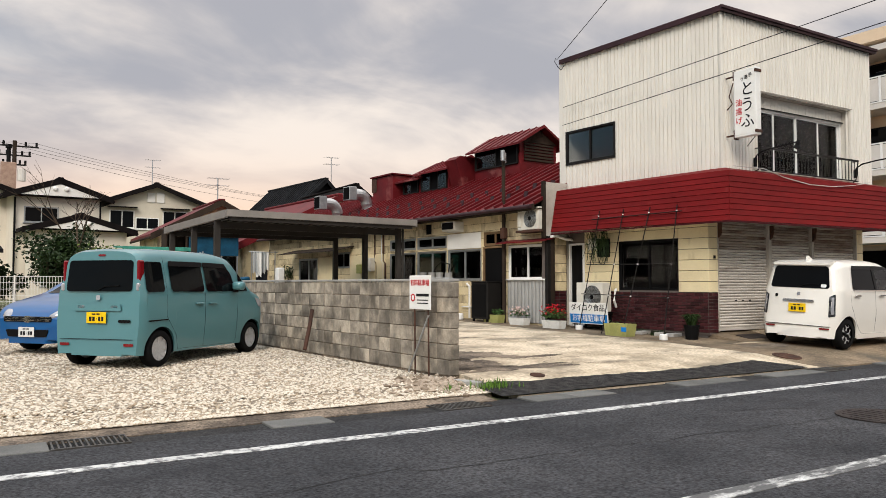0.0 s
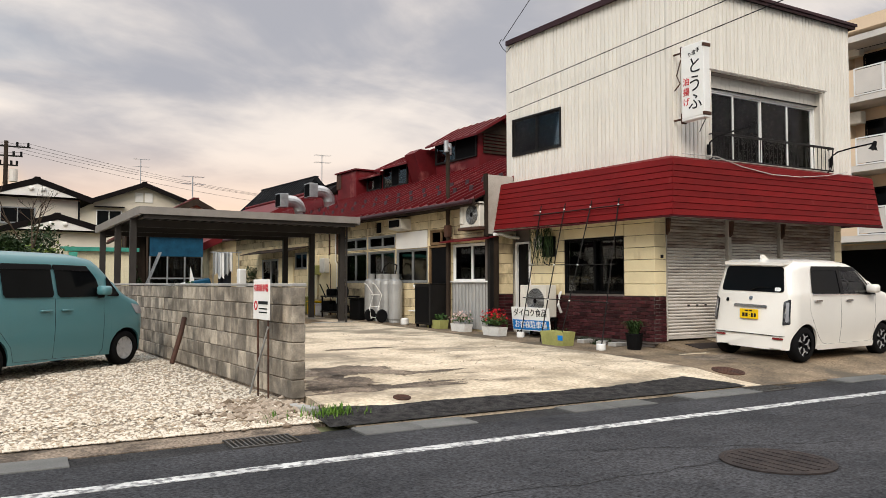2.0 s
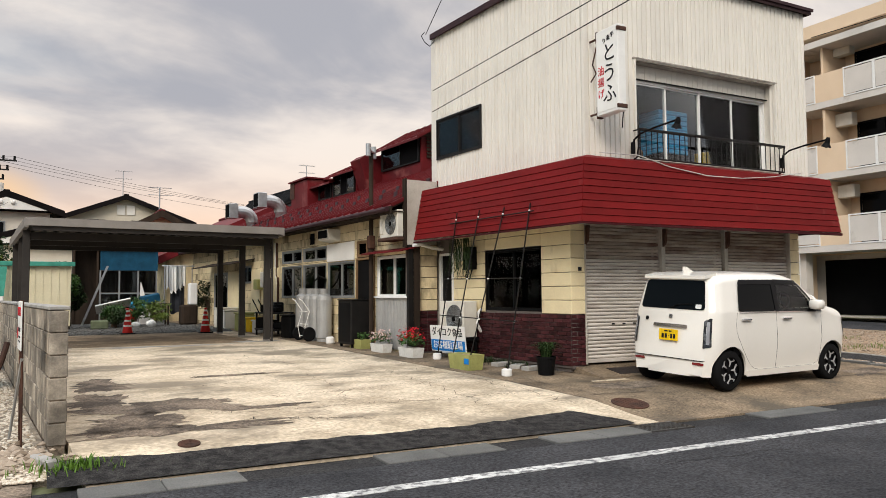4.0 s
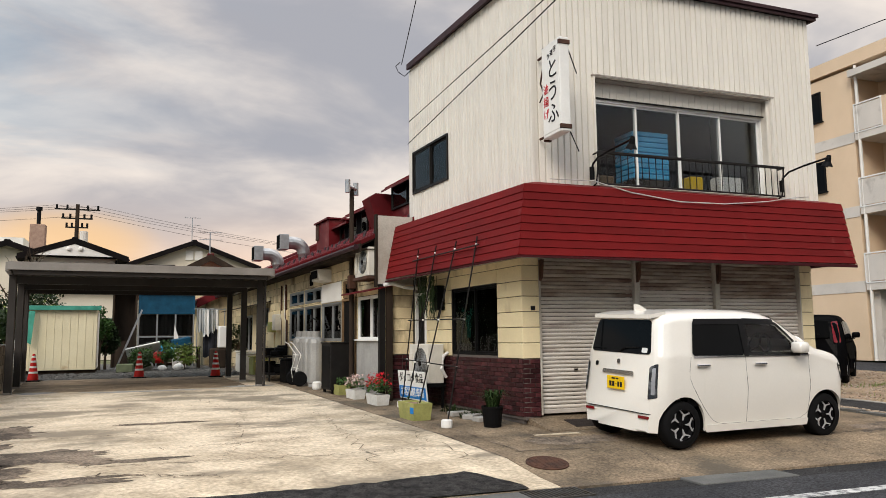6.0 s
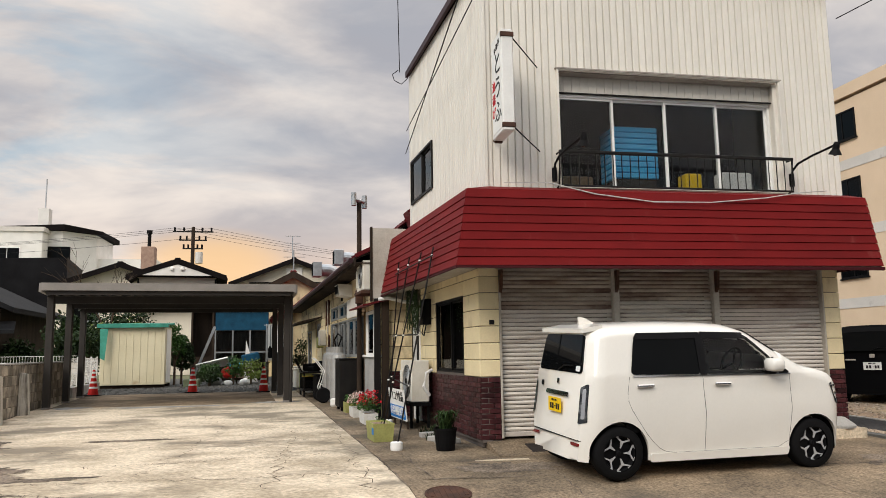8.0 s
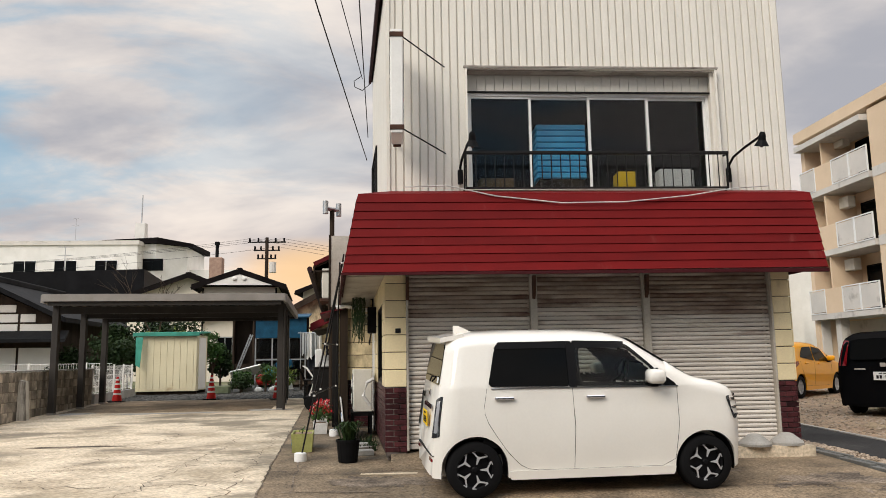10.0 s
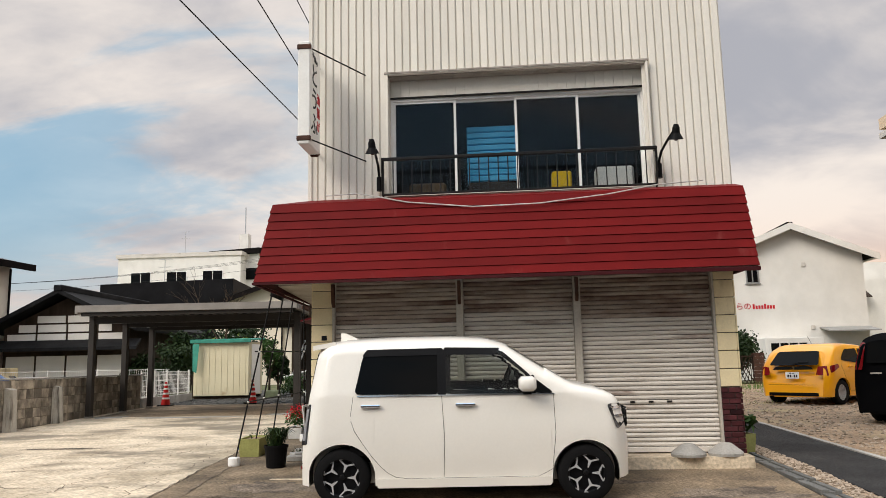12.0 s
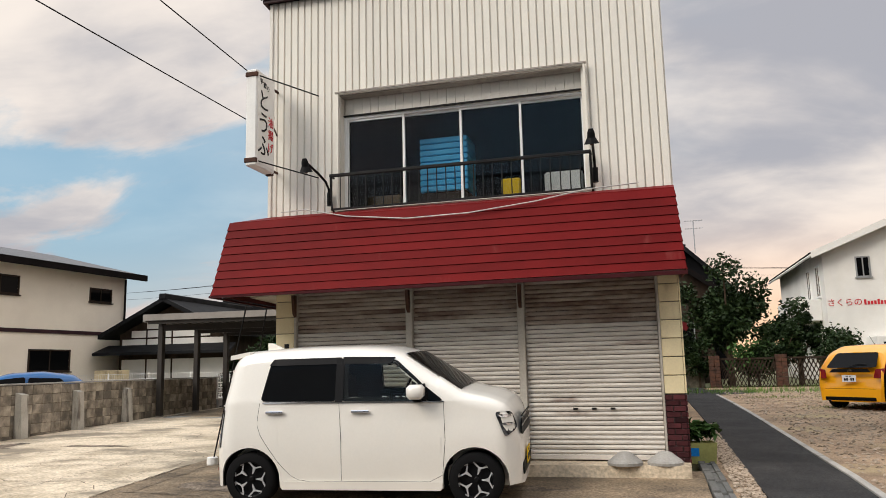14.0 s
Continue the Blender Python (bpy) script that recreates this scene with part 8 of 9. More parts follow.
def plain_window(parent, m, w, h, fm="alu_grey", panes=2, gm="glass_dark"):
    """A small window; its opaque near-black panes paint the unlit room behind. Local x along, z up, y inwards."""
    win = new("window")
    win.matrix_basis, win.parent = m, parent
    part("frame", frame_rect(bmesh.new(), 0, w, 0, h, 0.06, -0.03, 0.05), fm, win)
    for i in range(panes):
        a, b = 0.05 + (w - 0.1) * i / panes, 0.05 + (w - 0.1) * (i + 1) / panes
        part("pane", box(a + 0.02, b - 0.02, 0.0, 0.02, 0.06, h - 0.06), "autoglass", win)
        if i:
            part("mullion", box(a - 0.025, a + 0.025, -0.02, 0.04, 0.05, h - 0.05), fm, win)
    part("sill", box(-0.05, w + 0.05, -0.08, 0.02, -0.05, 0.0), fm, win)
    return win


def gable_house(name, label, m, w, d, z0, eave, apex, wall_mat, roof_mat, over=0.4, windows=(), trim="roof_dark", cat="house", along=False):
    """A gabled house; the gable looks to local -y. Windows: (x, z, w, h) on the gable wall."""
    t = thing(name, label, cat, "", "", m)
    bm = bmesh.new()
    pts = [(0, 0, z0), (w, 0, z0), (w, 0, eave), (w / 2, 0, apex), (0, 0, eave)]
    solid(pts, (0, d, 0), bm)
    wall_ = part("wall", bm, wall_mat, t)
    k = (apex - eave) / (w / 2)
    for s in (0, 1):
        a = -over if s == 0 else w + over
        za = eave - k * over
        part("roof", solid([(a, -over, za), (a, d + over, za), (w / 2, d + over, apex), (w / 2, -over, apex)], (0, 0, 0.14)), roof_mat, t)
        part("verge_board", solid([(a, -over - 0.04, za - 0.16), (w / 2, -over - 0.04, apex - 0.16), (w / 2, -over - 0.04, apex + 0.16), (a, -over - 0.04, za + 0.16)], (0, 0.05, 0)), trim, t)
        part("eave_gutter", tube([(a, -over, za - 0.02), (a, d + over, za - 0.02)], 0.06, 6), trim, t)
    part("ridge", box(w / 2 - 0.15, w / 2 + 0.15, -over, d + over, apex + 0.08, apex + 0.2, 0.03), roof_mat, t)
    for x, z, ww, hh in windows:
        plain_window(t, pose(x, -0.01, z), ww, hh)
    return t


def antenna(x, y, z, h, label="thin TV antenna on a house roof"):
    t = thing("tv_antenna", label, "antenna", "tv antennas", m=pose(x, y, z))
    part("mast", rod(bmesh.new(), (0, 0, -0.3), (0, 0, h), 0.03, 6), "galv", t)
    for k, zz in ((0, h), (1, h * 0.72)):
        part("boom", rod(bmesh.new(), (-0.5, 0, zz), (0.55, 0, zz), 0.014, 5), "galv", t)
        bm = bmesh.new()
        for i in range(7):
            rod(bm, (-0.46 + i * 0.16, -0.3, zz), (-0.46 + i * 0.16, 0.3, zz), 0.007, 4)
        part("elements", bm, "galv", t)


# cream house with two gables and a chimney


def pediment(house, w, eave, apex, over, inset, vents):
    """A boxed white gable end flush with the verge, with two round vents and a soffit under it."""
    k = (apex - eave) / (w / 2)
    zb = eave - k * over + 0.12
    a = -over + inset
    part("gable_panel", solid([(a, -over - 0.02, zb), (w - a, -over - 0.02, zb), (w / 2, -over - 0.02, apex - 0.2)], (0, 0.06, 0)), "plaster_white", house, "white gable panel")
    part("gable_soffit", box(-over + 0.1, w + over - 0.1, -over + 0.05, 0.0, zb - 0.06, zb), "roof_dark", house)
    for x in (w / 2 - vents, w / 2 + vents):
        part("gable_vent", lathe([(0.13, 0), (0.12, 0.06), (0.07, 0.11), (0.01, 0.12)], 12, m=pose(x, -over - 0.02, zb + (apex - zb) * 0.45, 90, 0, 0)), "plaster_white", house)


h1 = gable_house("gabled_house", "cream rendered house with dark roof edges and a round-vented gable", pose(0.95, 45.4, 0, 0, 0, 6), 4.3, 9, 0.5, 6.1, 6.85, "plaster_cream", "roof_dark", 0.55, ((0.5, 4.6, 1.65, 0.85),))
pediment(h1, 4.3, 6.1, 6.85, 0.55, 0.55, 0.28)
part("downpipe", tube([(0.06, -0.1, 5.9), (0.06, -0.1, 0.6)], 0.05, 6), "black", h1)
part("downpipe", tube([(4.24, -0.1, 5.9), (4.24, -0.1, 0.6)], 0.05, 6), "black", h1)
h1b = gable_house("gabled_house", "low front wing of the cream house with a white gable", pose(1.7, 43.9, 0, 0, 0, 6), 4.7, 1.5, 0.5, 4.2, 4.88, "plaster_cream", "roof_dark", 0.45, ((0.5, 1.2, 0.9, 1.8), (3.0, 1.4, 1.4, 1.3)))
pediment(h1b, 4.7, 4.2, 4.88, 0.45, 0.5, 0.33)
gable_house("gabled_house", "rear wing of the cream house under a dark gabled roof", pose(-4.2, 48.0, 0), 7.5, 8, 0.5, 5.6, 6.9, "plaster_cream", "roof_dark", 0.6, ((1.0, 3.6, 1.6, 1.2),))
ch = thing("chimney", "brick chimney with a black flue pipe", "chimney", m=pose(0.75, 49.6, 0))
part("shaft", box(-0.4, 0.4, -0.36, 0.36, 6.0, 8.25, 0.02), "tan_brick", ch, "tan brick stack")
part("flue", rod(bmesh.new(), (0, 0, 8.25), (0, 0, 9.2), 0.11, 12), "black", ch)
part("flue_cap", rod(bmesh.new(), (0, 0, 9.1), (0, 0, 9.3), 0.17, 12), "black", ch)
# pale gabled house
h2 = gable_house("gabled_house", "pale two-storey gabled house with shuttered attic vent", pose(5.7, 54.3, 0, 0, 0, -2), 7.8, 9, 0.5, 6.5, 8.0, "plaster_pale", "roof_dark", 0.5, ())
for x, z, ww, hh in ((1.0, 5.05, 1.55, 1.2), (2.62, 5.0, 1.5, 0.8), (4.35, 5.0, 1.6, 1.3)):
    plain_window(h2, pose(x, -0.01, z), ww, hh, "alu", 2)
for x in (3.35, 3.95):
    part("attic_shutter", box(x, x + 0.5, -0.06, -0.01, 6.85, 7.5, 0.01), "plaster_white", h2)
for x, ww in ((0.85, 1.85), (4.2, 1.9)):
    part("window_hood", solid([(x, -0.02, 6.45), (x + ww, -0.02, 6.45), (x + ww, -0.4, 6.38), (x, -0.4, 6.38)], (0, 0, 0.06)), "roof_dark", h2)
antenna(9.45, 54.8, 8.05, 1.8), antenna(9.65, 38.0, 5.35, 1.25)
# low house with a rusty red roof behind the carport
gable_house("low_house", "low house with a rusty dark red metal roof", pose(6.75, 37.5, 0), 5.8, 5, 0.5, 3.75, 5.3, "cream_old", "red_roof", 0.4, ((0.6, 1.3, 1.6, 1.6), (3.4, 1.3, 1.6, 1.6)), "wood_dark")
# black-tiled house
bt = gable_house("tiled_house", "house with a black glazed tile roof behind the workshop", pose(17.05, 47.75, 0, 0, 0, 6.4), 4.6, 8.4, 0.5, 6.1, 8.3, "black_wall", "black_tile", 0.4, ((1.4, 4.2, 1.8, 1.2),), "black_tile")
rowm = finish(tube([(0, 0, 0), (2.7, 0, 2.58)], 0.07, 5), "roof_tile")
rowm.materials.append(M["black_tile"])
for i in range(21):
    part("roof_tile", rowm, "black_tile", bt, m=pose(-0.4, -0.35 + i * 0.44, 5.87))
antenna(20.1, 48.6, 8.35, 1.7)
gable_house("low_house", "low shed wing with a faded red metal roof", pose(9.2, 32.0, 0, 0, 0, LEAN), 9.0, 8, 0.5, 3.1, 5.3, "cream_old", "red_roof", 0.4, (), "red_roof")

# two-storey cream house past the gravel lot: long wall towards the yard
hl = thing("cream_house", "two-storey cream rendered house with small brown windows", "house", m=pose(-6.2, 30.5, 0, 0, 0, -4))
part("wall", box(-10, 0, -15, 0, 0.5, 6.05), "plaster_light", hl)
part("band", box(0, 0.05, -15, 0.02, 3.3, 3.45), "trim_dark", hl)
part("roof", solid([(0.7, -15.8, 5.95), (0.7, 0.45, 5.95), (-4.8, 0.45, 7.3), (-4.8, -15.8, 7.3)], (0, 0, 0.16)), "grey_roof", hl)
part("roof", solid([(-10.8, -15.8, 5.95), (-4.8, -15.8, 7.3), (-4.8, 0.45, 7.3), (-10.8, 0.45, 5.95)], (0, 0, 0.16)), "grey_roof", hl)
part("fascia", box(0.68, 0.78, -15.8, 0.5, 5.85, 6.12), "roof_dark", hl)
part("downpipe", tube([(0.1, -0.15, 5.9), (0.1, -0.15, 0.5)], 0.05, 6), "black", hl)
for y, z, w, h in ((-2.2, 4.75, 1.3, 0.62), (-7.5, 4.75, 1.7, 0.75), (-5.2, 1.75, 2.1, 0.9), (-11, 1.75, 1.7, 0.9)):
    plain_window(hl, Matrix.Translation((0.01, y, z)) @ pose(0, 0, 0, 0, 0, 90), w, h, "wood_dark")
tagged(part("wooden_crate", box(-5.0, -3.9, 27.2, 28.0, 0.5, 1.75, 0.02), "cream_old"), "weathered box hut beside the cream house", "hut")

# old timber-framed house
jh = thing("timber_house", "old timber-framed house with white plaster panels", "house", m=pose(-6.0, 29.3, 0, 0, 0, 3))
wall_ = part("wall", solid([(0.5, 0, 0.55), (5.6, 0, 0.55), (5.6, 0, 3.3), (3.0, 0, 4.5), (0.5, 0, 3.3)], (0, 7, 0)), "wood_dark", jh)
for r, (z0, z1) in enumerate(((1.0, 2.2), (2.75, 3.08), (3.15, 3.45))):
    for i in range(4):
        a, b = 0.65 + i * 1.24, 1.8 + i * 1.24
        if r == 2 and i in (0, 3):
            a, b = (1.1, 1.8) if i == 0 else (a, 4.9)
        part("plaster_panel", box(a, b, -0.03, -0.002, z0, z1, 0.004), "plaster_white", jh)
for z0, z1 in ((3.52, 3.8),):
    for a, b in ((1.85, 3.0), (3.1, 4.2)):
        part("plaster_panel", box(a, b, -0.03, -0.002, z0, z1, 0.004), "plaster_white", jh)
for s in (0, 1):
    a, za = (-0.1, 3.1) if s == 0 else (6.2, 3.1)
    part("roof", solid([(a, -0.7, za), (a, 7.4, za), (3.0, 7.4, 4.65), (3.0, -0.7, 4.65)], (0, 0, 0.18)), "black_tile", jh)
part("ridge", box(2.82, 3.18, -0.75, 7.5, 4.72, 4.98, 0.04), "black_tile", jh)
part("pent_roof", solid([(-0.05, 0, 2.72), (6.1, 0, 2.72), (6.3, -0.9, 2.38), (-0.2, -0.9, 2.38)], (0, 0, 0.12)), "black_tile", jh)

# black box building and white block far behind
bb = part("black_building", prism([(-15.3, 53.6), (-4.7, 52.3), (-5.8, 60), (-16, 61)], 0.5, 7.9), "black_wall")
tagged(bb, "flat-roofed black metal-clad building", "building")
wb = thing("white_building", "large white flat-roofed public building far off", "building")
part("wall", box(-33.7, -18, 90, 110, 0.5, 15.4), "plaster_white", wb)
part("parapet", box(-33.9, -17.8, 89.8, 110.2, 15.4, 15.9), "apt_band", wb)
for i in range(3):
    for z in (12.0, 8.4):
        plain_window(wb, pose(-32 + i * 4.6, 89.95, z), 2.6, 1.6, "alu")
tw = thing("white_tower", "white stair tower with a dark hipped roof and a mast", "tower")
part("wall", prism([(-22, 92), (-16.5, 92), (-13.6, 95), (-13.6, 103), (-22, 103)], 0.5, 15.8), "plaster_white", tw)
part("roof", prism([(-22.6, 91.4), (-16.2, 91.4), (-12.9, 94.7), (-12.9, 103.4), (-22.6, 103.4)], 15.8, [16.2, 16.5, 16.2, 16.4, 16.6]), "roof_dark", tw)
plain_window(tw, pose(-16.4 - 1.8, 91.95, 12.6), 2.6, 1.4, "black")
part("mast_base", box(-20.8, -19.6, 97, 98.2, 15.8, 19.3), "plaster_white", tw)
part("mast", rod(bmesh.new(), (-20.2, 97.6, 19.3), (-20.2, 97.6, 23), 0.08, 6), "galv", tw)
part("wing", box(-13.6, -7.0, 96, 106, 0.5, 13.1), "plaster_white", tw)
plain_window(tw, pose(-11.6, 95.95, 9.8), 2.4, 1.3, "alu_grey")
tagged(part("low_building", box(-30, -6, 60, 75, 0.5, 5.0), "plaster_white"), "low white building with a red band", "building")
tagged(part("red_band", box(-30.1, -5.9, 59.9, 60.0, 1.0, 3.2), "red_plastic"), "red lower wall band of the low building", "wall band")
antenna(-12.0, 57.0, 7.95, 2.2), antenna(-26, 92, 15.9, 3.0)

# garden shed and the yard's clutter
sd = thing("garden_shed", "cream steel garden shed with a green roof edge", "shed", m=pose(3.72, 26.3, gz(26), 0, 0, 2))
part("body", box(0, 1.95, 0, 1.6, 0.12, 1.98, 0.01), "shed", sd)
for i in range(9):
    part("rib", box(0.1 + i * 0.215, 0.13 + i * 0.215, -0.012, 0.0, 0.16, 1.95, 0.003), "shed", sd)
part("roof", solid([(-0.08, -0.12, 2.0), (2.03, -0.12, 2.0), (2.03, 1.7, 2.1), (-0.08, 1.7, 2.1)], (0, 0, 0.05)), "green_trim", sd)
part("roof_edge", box(-0.1, 2.05, -0.15, -0.1, 1.94, 2.07, 0.005), "green_trim", sd)
part("skid", box(0, 1.95, 0.1, 0.2, 0.0, 0.12), "wood_dark", sd)
part("skid", box(0, 1.95, 1.4, 1.5, 0.0, 0.12), "wood_dark", sd)
part("side_door", box(1.951, 1.975, 0.3, 1.3, 0.16, 1.9, 0.004), "plaster_white", sd)
net = part("green_net", solid([(3.76, 26.12, 1.5), (3.9, 26.12, 1.42), (3.98, 26.12, 2.42), (3.74, 26.12, 2.42)], (0, -0.01, 0)), "green_trim")
tagged(net, "scrap of green netting hung on the shed", "net")
gh = thing("lean_to_shed", "makeshift lean-to with a blue tarpaulin over glazed panels", "shed", m=pose(6.75, 31.0, gz(31), 0, 0, 2))
part("tarp", box(0, 2.0, -0.05, 0.0, 1.95, 2.75, 0.01), "blue_tarp", gh)
part("roof", solid([(-0.1, -0.2, 2.75), (2.1, -0.2, 2.75), (2.1, 1.2, 2.95), (-0.1, 1.2, 2.95)], (0, 0, 0.04)), "blue_tarp", gh)
part("back", box(0, 2.0, 1.0, 1.05, 0, 2.9), "wood_dark", gh)
for i in range(4):
    part("upright", box(i * 0.65 - 0.02, i * 0.65 + 0.03, -0.05, 0.0, 0, 1.95), "alu_grey", gh)
    if i < 3:
        for z in (0.3, 1.15):
            part("pane", box(i * 0.65 + 0.04, i * 0.65 + 0.62, -0.03, -0.022, z, z + 0.78), "glass", gh)
part("rail", box(0, 2.0, -0.04, 0.0, 1.08, 1.13), "alu_grey", gh)
bm = bmesh.new()
prev = None
for k in range(41):
    cur = [bm.verts.new((0.02 + 1.96 * k / 40, 0.1 + 0.025 * math.sin(k * 1.7), z)) for z in (0.12, 1.95)]
    if prev:
        bm.faces.new((prev[0], cur[0], cur[1], prev[1]))
    prev = cur
part("drape", bm, "drape_brown", gh, "faded brown drape behind the panes")
# dark boards added in place of a shadowed wall and door opening
porch = thing("shaded_doorway", "dark board recess standing in for a shaded doorway beside the lean-to", "porch", m=pose(5.85, 31.0, gz(31), 0, 0, 2))
part("back", box(0, 0.86, 0.6, 0.64, 0, 2.9), "wood_dark", porch)
part("side", box(0, 0.05, 0, 0.6, 0, 2.9), "wood_dark", porch)
part("roof", solid([(-0.1, -0.2, 2.9), (0.88, -0.2, 2.9), (0.88, 0.7, 3.0), (-0.1, 0.7, 3.0)], (0, 0, 0.04)), "wood_dark", porch)
part("sill_board", box(0.05, 0.86, 0.0, 0.04, 0, 0.95), "wood_dark", porch)
for x in (0.0, 0.78):
    part("post", box(x, x + 0.07, -0.06, 0.0, 0, 2.9, 0.006), "wood_dark", porch)
lad = thing("ladder", "aluminium ladder leaned in the back yard", "ladder", m=pose(6.1, 29.2, gz(29.2), 0, 21, 0))
for y in (0, 0.4):
    part("rail", box(-0.02, 0.03, y, y + 0.03, 0, 2.2), "galv", lad)
for i in range(8):
    part("rung", box(-0.01, 0.02, 0.03, 0.4, 0.2 + i * 0.25, 0.23 + i * 0.25), "galv", lad)
rack = thing("laundry_rack", "laundry rack with pale clothes hung out to dry", "laundry", m=pose(8.75, 29.2, gz(29)))
for x in (0, 0.95):
    part("upright", rod(bmesh.new(), (x, 0, 0), (x, 0, 2.12), 0.02, 6), "galv", rack)
part("bar", rod(bmesh.new(), (-0.1, 0, 2.08), (1.05, 0, 2.08), 0.018, 6), "galv", rack)
for i, (x, w, h, mt) in enumerate(((0.03, 0.16, 0.8, "curtain"), (0.2, 0.2, 0.95, "white"), (0.38, 0.2, 0.85, "curtain"), (0.56, 0.2, 0.75, "white"), (0.22, 0.5, 1.7, "drape_dark"))):
    bm = bmesh.new()
    prev = None
    for k in range(9):
        xx = x + w * k / 8
        yy = 0.03 * math.sin(k * 1.3 + i) + 0.04 * i
        cur = [bm.verts.new((xx, yy, 2.08)), bm.verts.new((xx + 0.01, yy * 1.5, 2.08 - h - 0.05 * math.sin(k)))]
        if prev:
            bm.faces.new((prev[0], cur[0], cur[1], prev[1]))
        prev = cur
    part("shirt", bm, mt, rack)
for nm, dims, m, mt, lb, ct in (
        ("white_board", (1.1, 0.05, 0.5), pose(6.5, 28.3, gz(28) + 0.42, 58, -13, 0), "white", "white board propped on the yard clutter", "board"),
        ("blue_tub", (0.6, 0.45, 0.3), pose(8.0, 28.5, gz(28) + 0.7, 0, -12, 10), "blue_tarp", "blue plastic tub on the clutter", "tub"),
        ("work_table", (1.2, 0.6, 0.75), pose(7.7, 28.6, gz(28), 0, 0, 4), "wood_dark", "old work table in the back yard", "table"),
        ("white_tank", (0.28, 0.3, 0.75), pose(9.42, 28.0, gz(28) + 0.7, 0, 0, 4), "white", "white plastic tank on a stand", "tank"),
        ("tank_stand", (0.55, 0.5, 0.7), pose(9.17, 27.97, gz(28), 0, 0, 4), "wood_dark", "dark stand under the white tank", "stand"),
        ("planter_box", (0.5, 0.3, 0.27), pose(6.25, 26.4, gz(26), 0, 0, 0), "pot_moss", "dull grey-green planter box on the gravel", "planter"),
        ("sack", (0.26, 0.22, 0.2), pose(8.0, 26.9, gz(27), 0, 0, 20), "curtain", "white sack on the gravel", "sack"),
        ("sack", (0.26, 0.2, 0.18), pose(7.45, 27.0, gz(27), 0, 0, -10), "curtain", "pale sack on the gravel", "sack"),
        ("red_bag", (0.5, 0.4, 0.4), pose(7.3, 28.25, gz(28) + 0.2, 0, 0, 8), "red_plastic", "crumpled red bag on the yard clutter", "bag"), ("sack", (0.55, 0.4, 0.3), pose(6.9, 27.5, gz(27), 0, 0, 30), "curtain", "grey crumpled sack on the gravel", "sack"), ("sack", (0.3, 0.3, 0.24), pose(8.0, 27.3, gz(27), 0, 0, 5), "pot_white", "small white sack on the gravel", "sack"), ("blue_tub", (0.45, 0.3, 0.22), pose(7.55, 28.1, gz(28) + 0.62, 0, 18, 10), "blue_crate", "light blue plastic tub on the clutter", "tub")):
    w, d, h = dims
    if nm in ("sack", "red_bag"):
        bm = bmesh.new()
        bmesh.ops.create_icosphere(bm, subdivisions=3, radius=1.0, matrix=Matrix.Translation((w / 2, d / 2, h * 0.45)) @ Matrix.Diagonal((w * 0.55, d * 0.55, h * 0.55, 1)))
        for v in bm.verts:
            v.co += v.normal * 0.05 * noise.noise(v.co * 6.0 + Vector((w * 9, d * 7, 0)))
            v.co.z = max(v.co.z, 0.0)
    elif nm == "work_table":
        bm = box(0, w, 0, d, h - 0.04, h, 0.006)
        for px in (0.03, w - 0.09):
            for py in (0.03, d - 0.09):
                bx(bm, px, px + 0.06, py, py + 0.06, 0, h - 0.04)
    else:
        bm = box(0, w, 0, d, 0, h, min(w, d, h) * 0.12)
    tagged(part(nm, bm, mt, m=m), lb, ct)

tagged(part("upright_board", solid([(7.95, 29.6, gz(29)), (8.45, 29.6, gz(29)), (8.0, 29.6, gz(29) + 1.55)], (0, 0.03, 0)), "plaster_white"), "tapered white board stood upright in the yard", "board")


# ---- plants ----


def shrub(x, y, r, h, mt, label, seed, n=900, leaf=0.11, name="shrub", trunk=0.05, z0=None, cat="shrub"):
    z = gz(y) if z0 is None else z0
    t = thing(name, label, cat, m=pose(x, y, z))
    rnd = random.Random(seed)
    bm = bmesh.new()
    rod(bm, (0, 0, -0.1), (0, 0, h * 0.5), trunk, 8, trunk * 0.6)
    tips = []
    for i in range(9):
        a = rnd.uniform(0, 6.28)
        e = Vector((math.cos(a) * r * rnd.uniform(0.3, 0.8), math.sin(a) * r * rnd.uniform(0.3, 0.8), h * rnd.uniform(0.45, 0.95)))
        rod(bm, (0, 0, h * rnd.uniform(0.2, 0.45)), e, trunk * 0.45, 6, trunk * 0.15)
        tips.append(e)
    part("trunk", bm, "bark", t)
    verts, faces = [], []
    lumps = [(e, r * rnd.uniform(0.3, 0.5)) for e in tips] + [(Vector((rnd.gauss(0, r * 0.4), rnd.gauss(0, r * 0.4), h * rnd.uniform(0.35, 0.85))), r * rnd.uniform(0.25, 0.45)) for _ in range(10)]
    for _ in range(n):
        c, q = rnd.choice(lumps)
        d = Vector((rnd.gauss(0, 1), rnd.gauss(0, 1), rnd.gauss(0, 0.8))).normalized()
        p = c + d * q * rnd.uniform(0.4, 1.15)
        if p.z < 0.05:
            continue
        ro = Euler((rnd.uniform(-1.1, 1.1), rnd.uniform(-1.1, 1.1), rnd.uniform(0, 6.28))).to_matrix()
        s = leaf * rnd.uniform(0.6, 1.3)
        b = len(verts)
        verts += [tuple(p + ro @ Vector(v)) for v in ((-s * 0.5, 0, 0), (0, -s * 0.3, s * 0.1), (s * 0.55, 0, 0), (0, s * 0.3, s * 0.1))]
        faces.append((b, b + 1, b + 2, b + 3))
    me = bpy.data.meshes.new("crown")
    me.from_pydata(verts, [], faces)
    me.materials.append(M[mt])
    part("crown", me, mt, t)
    return t


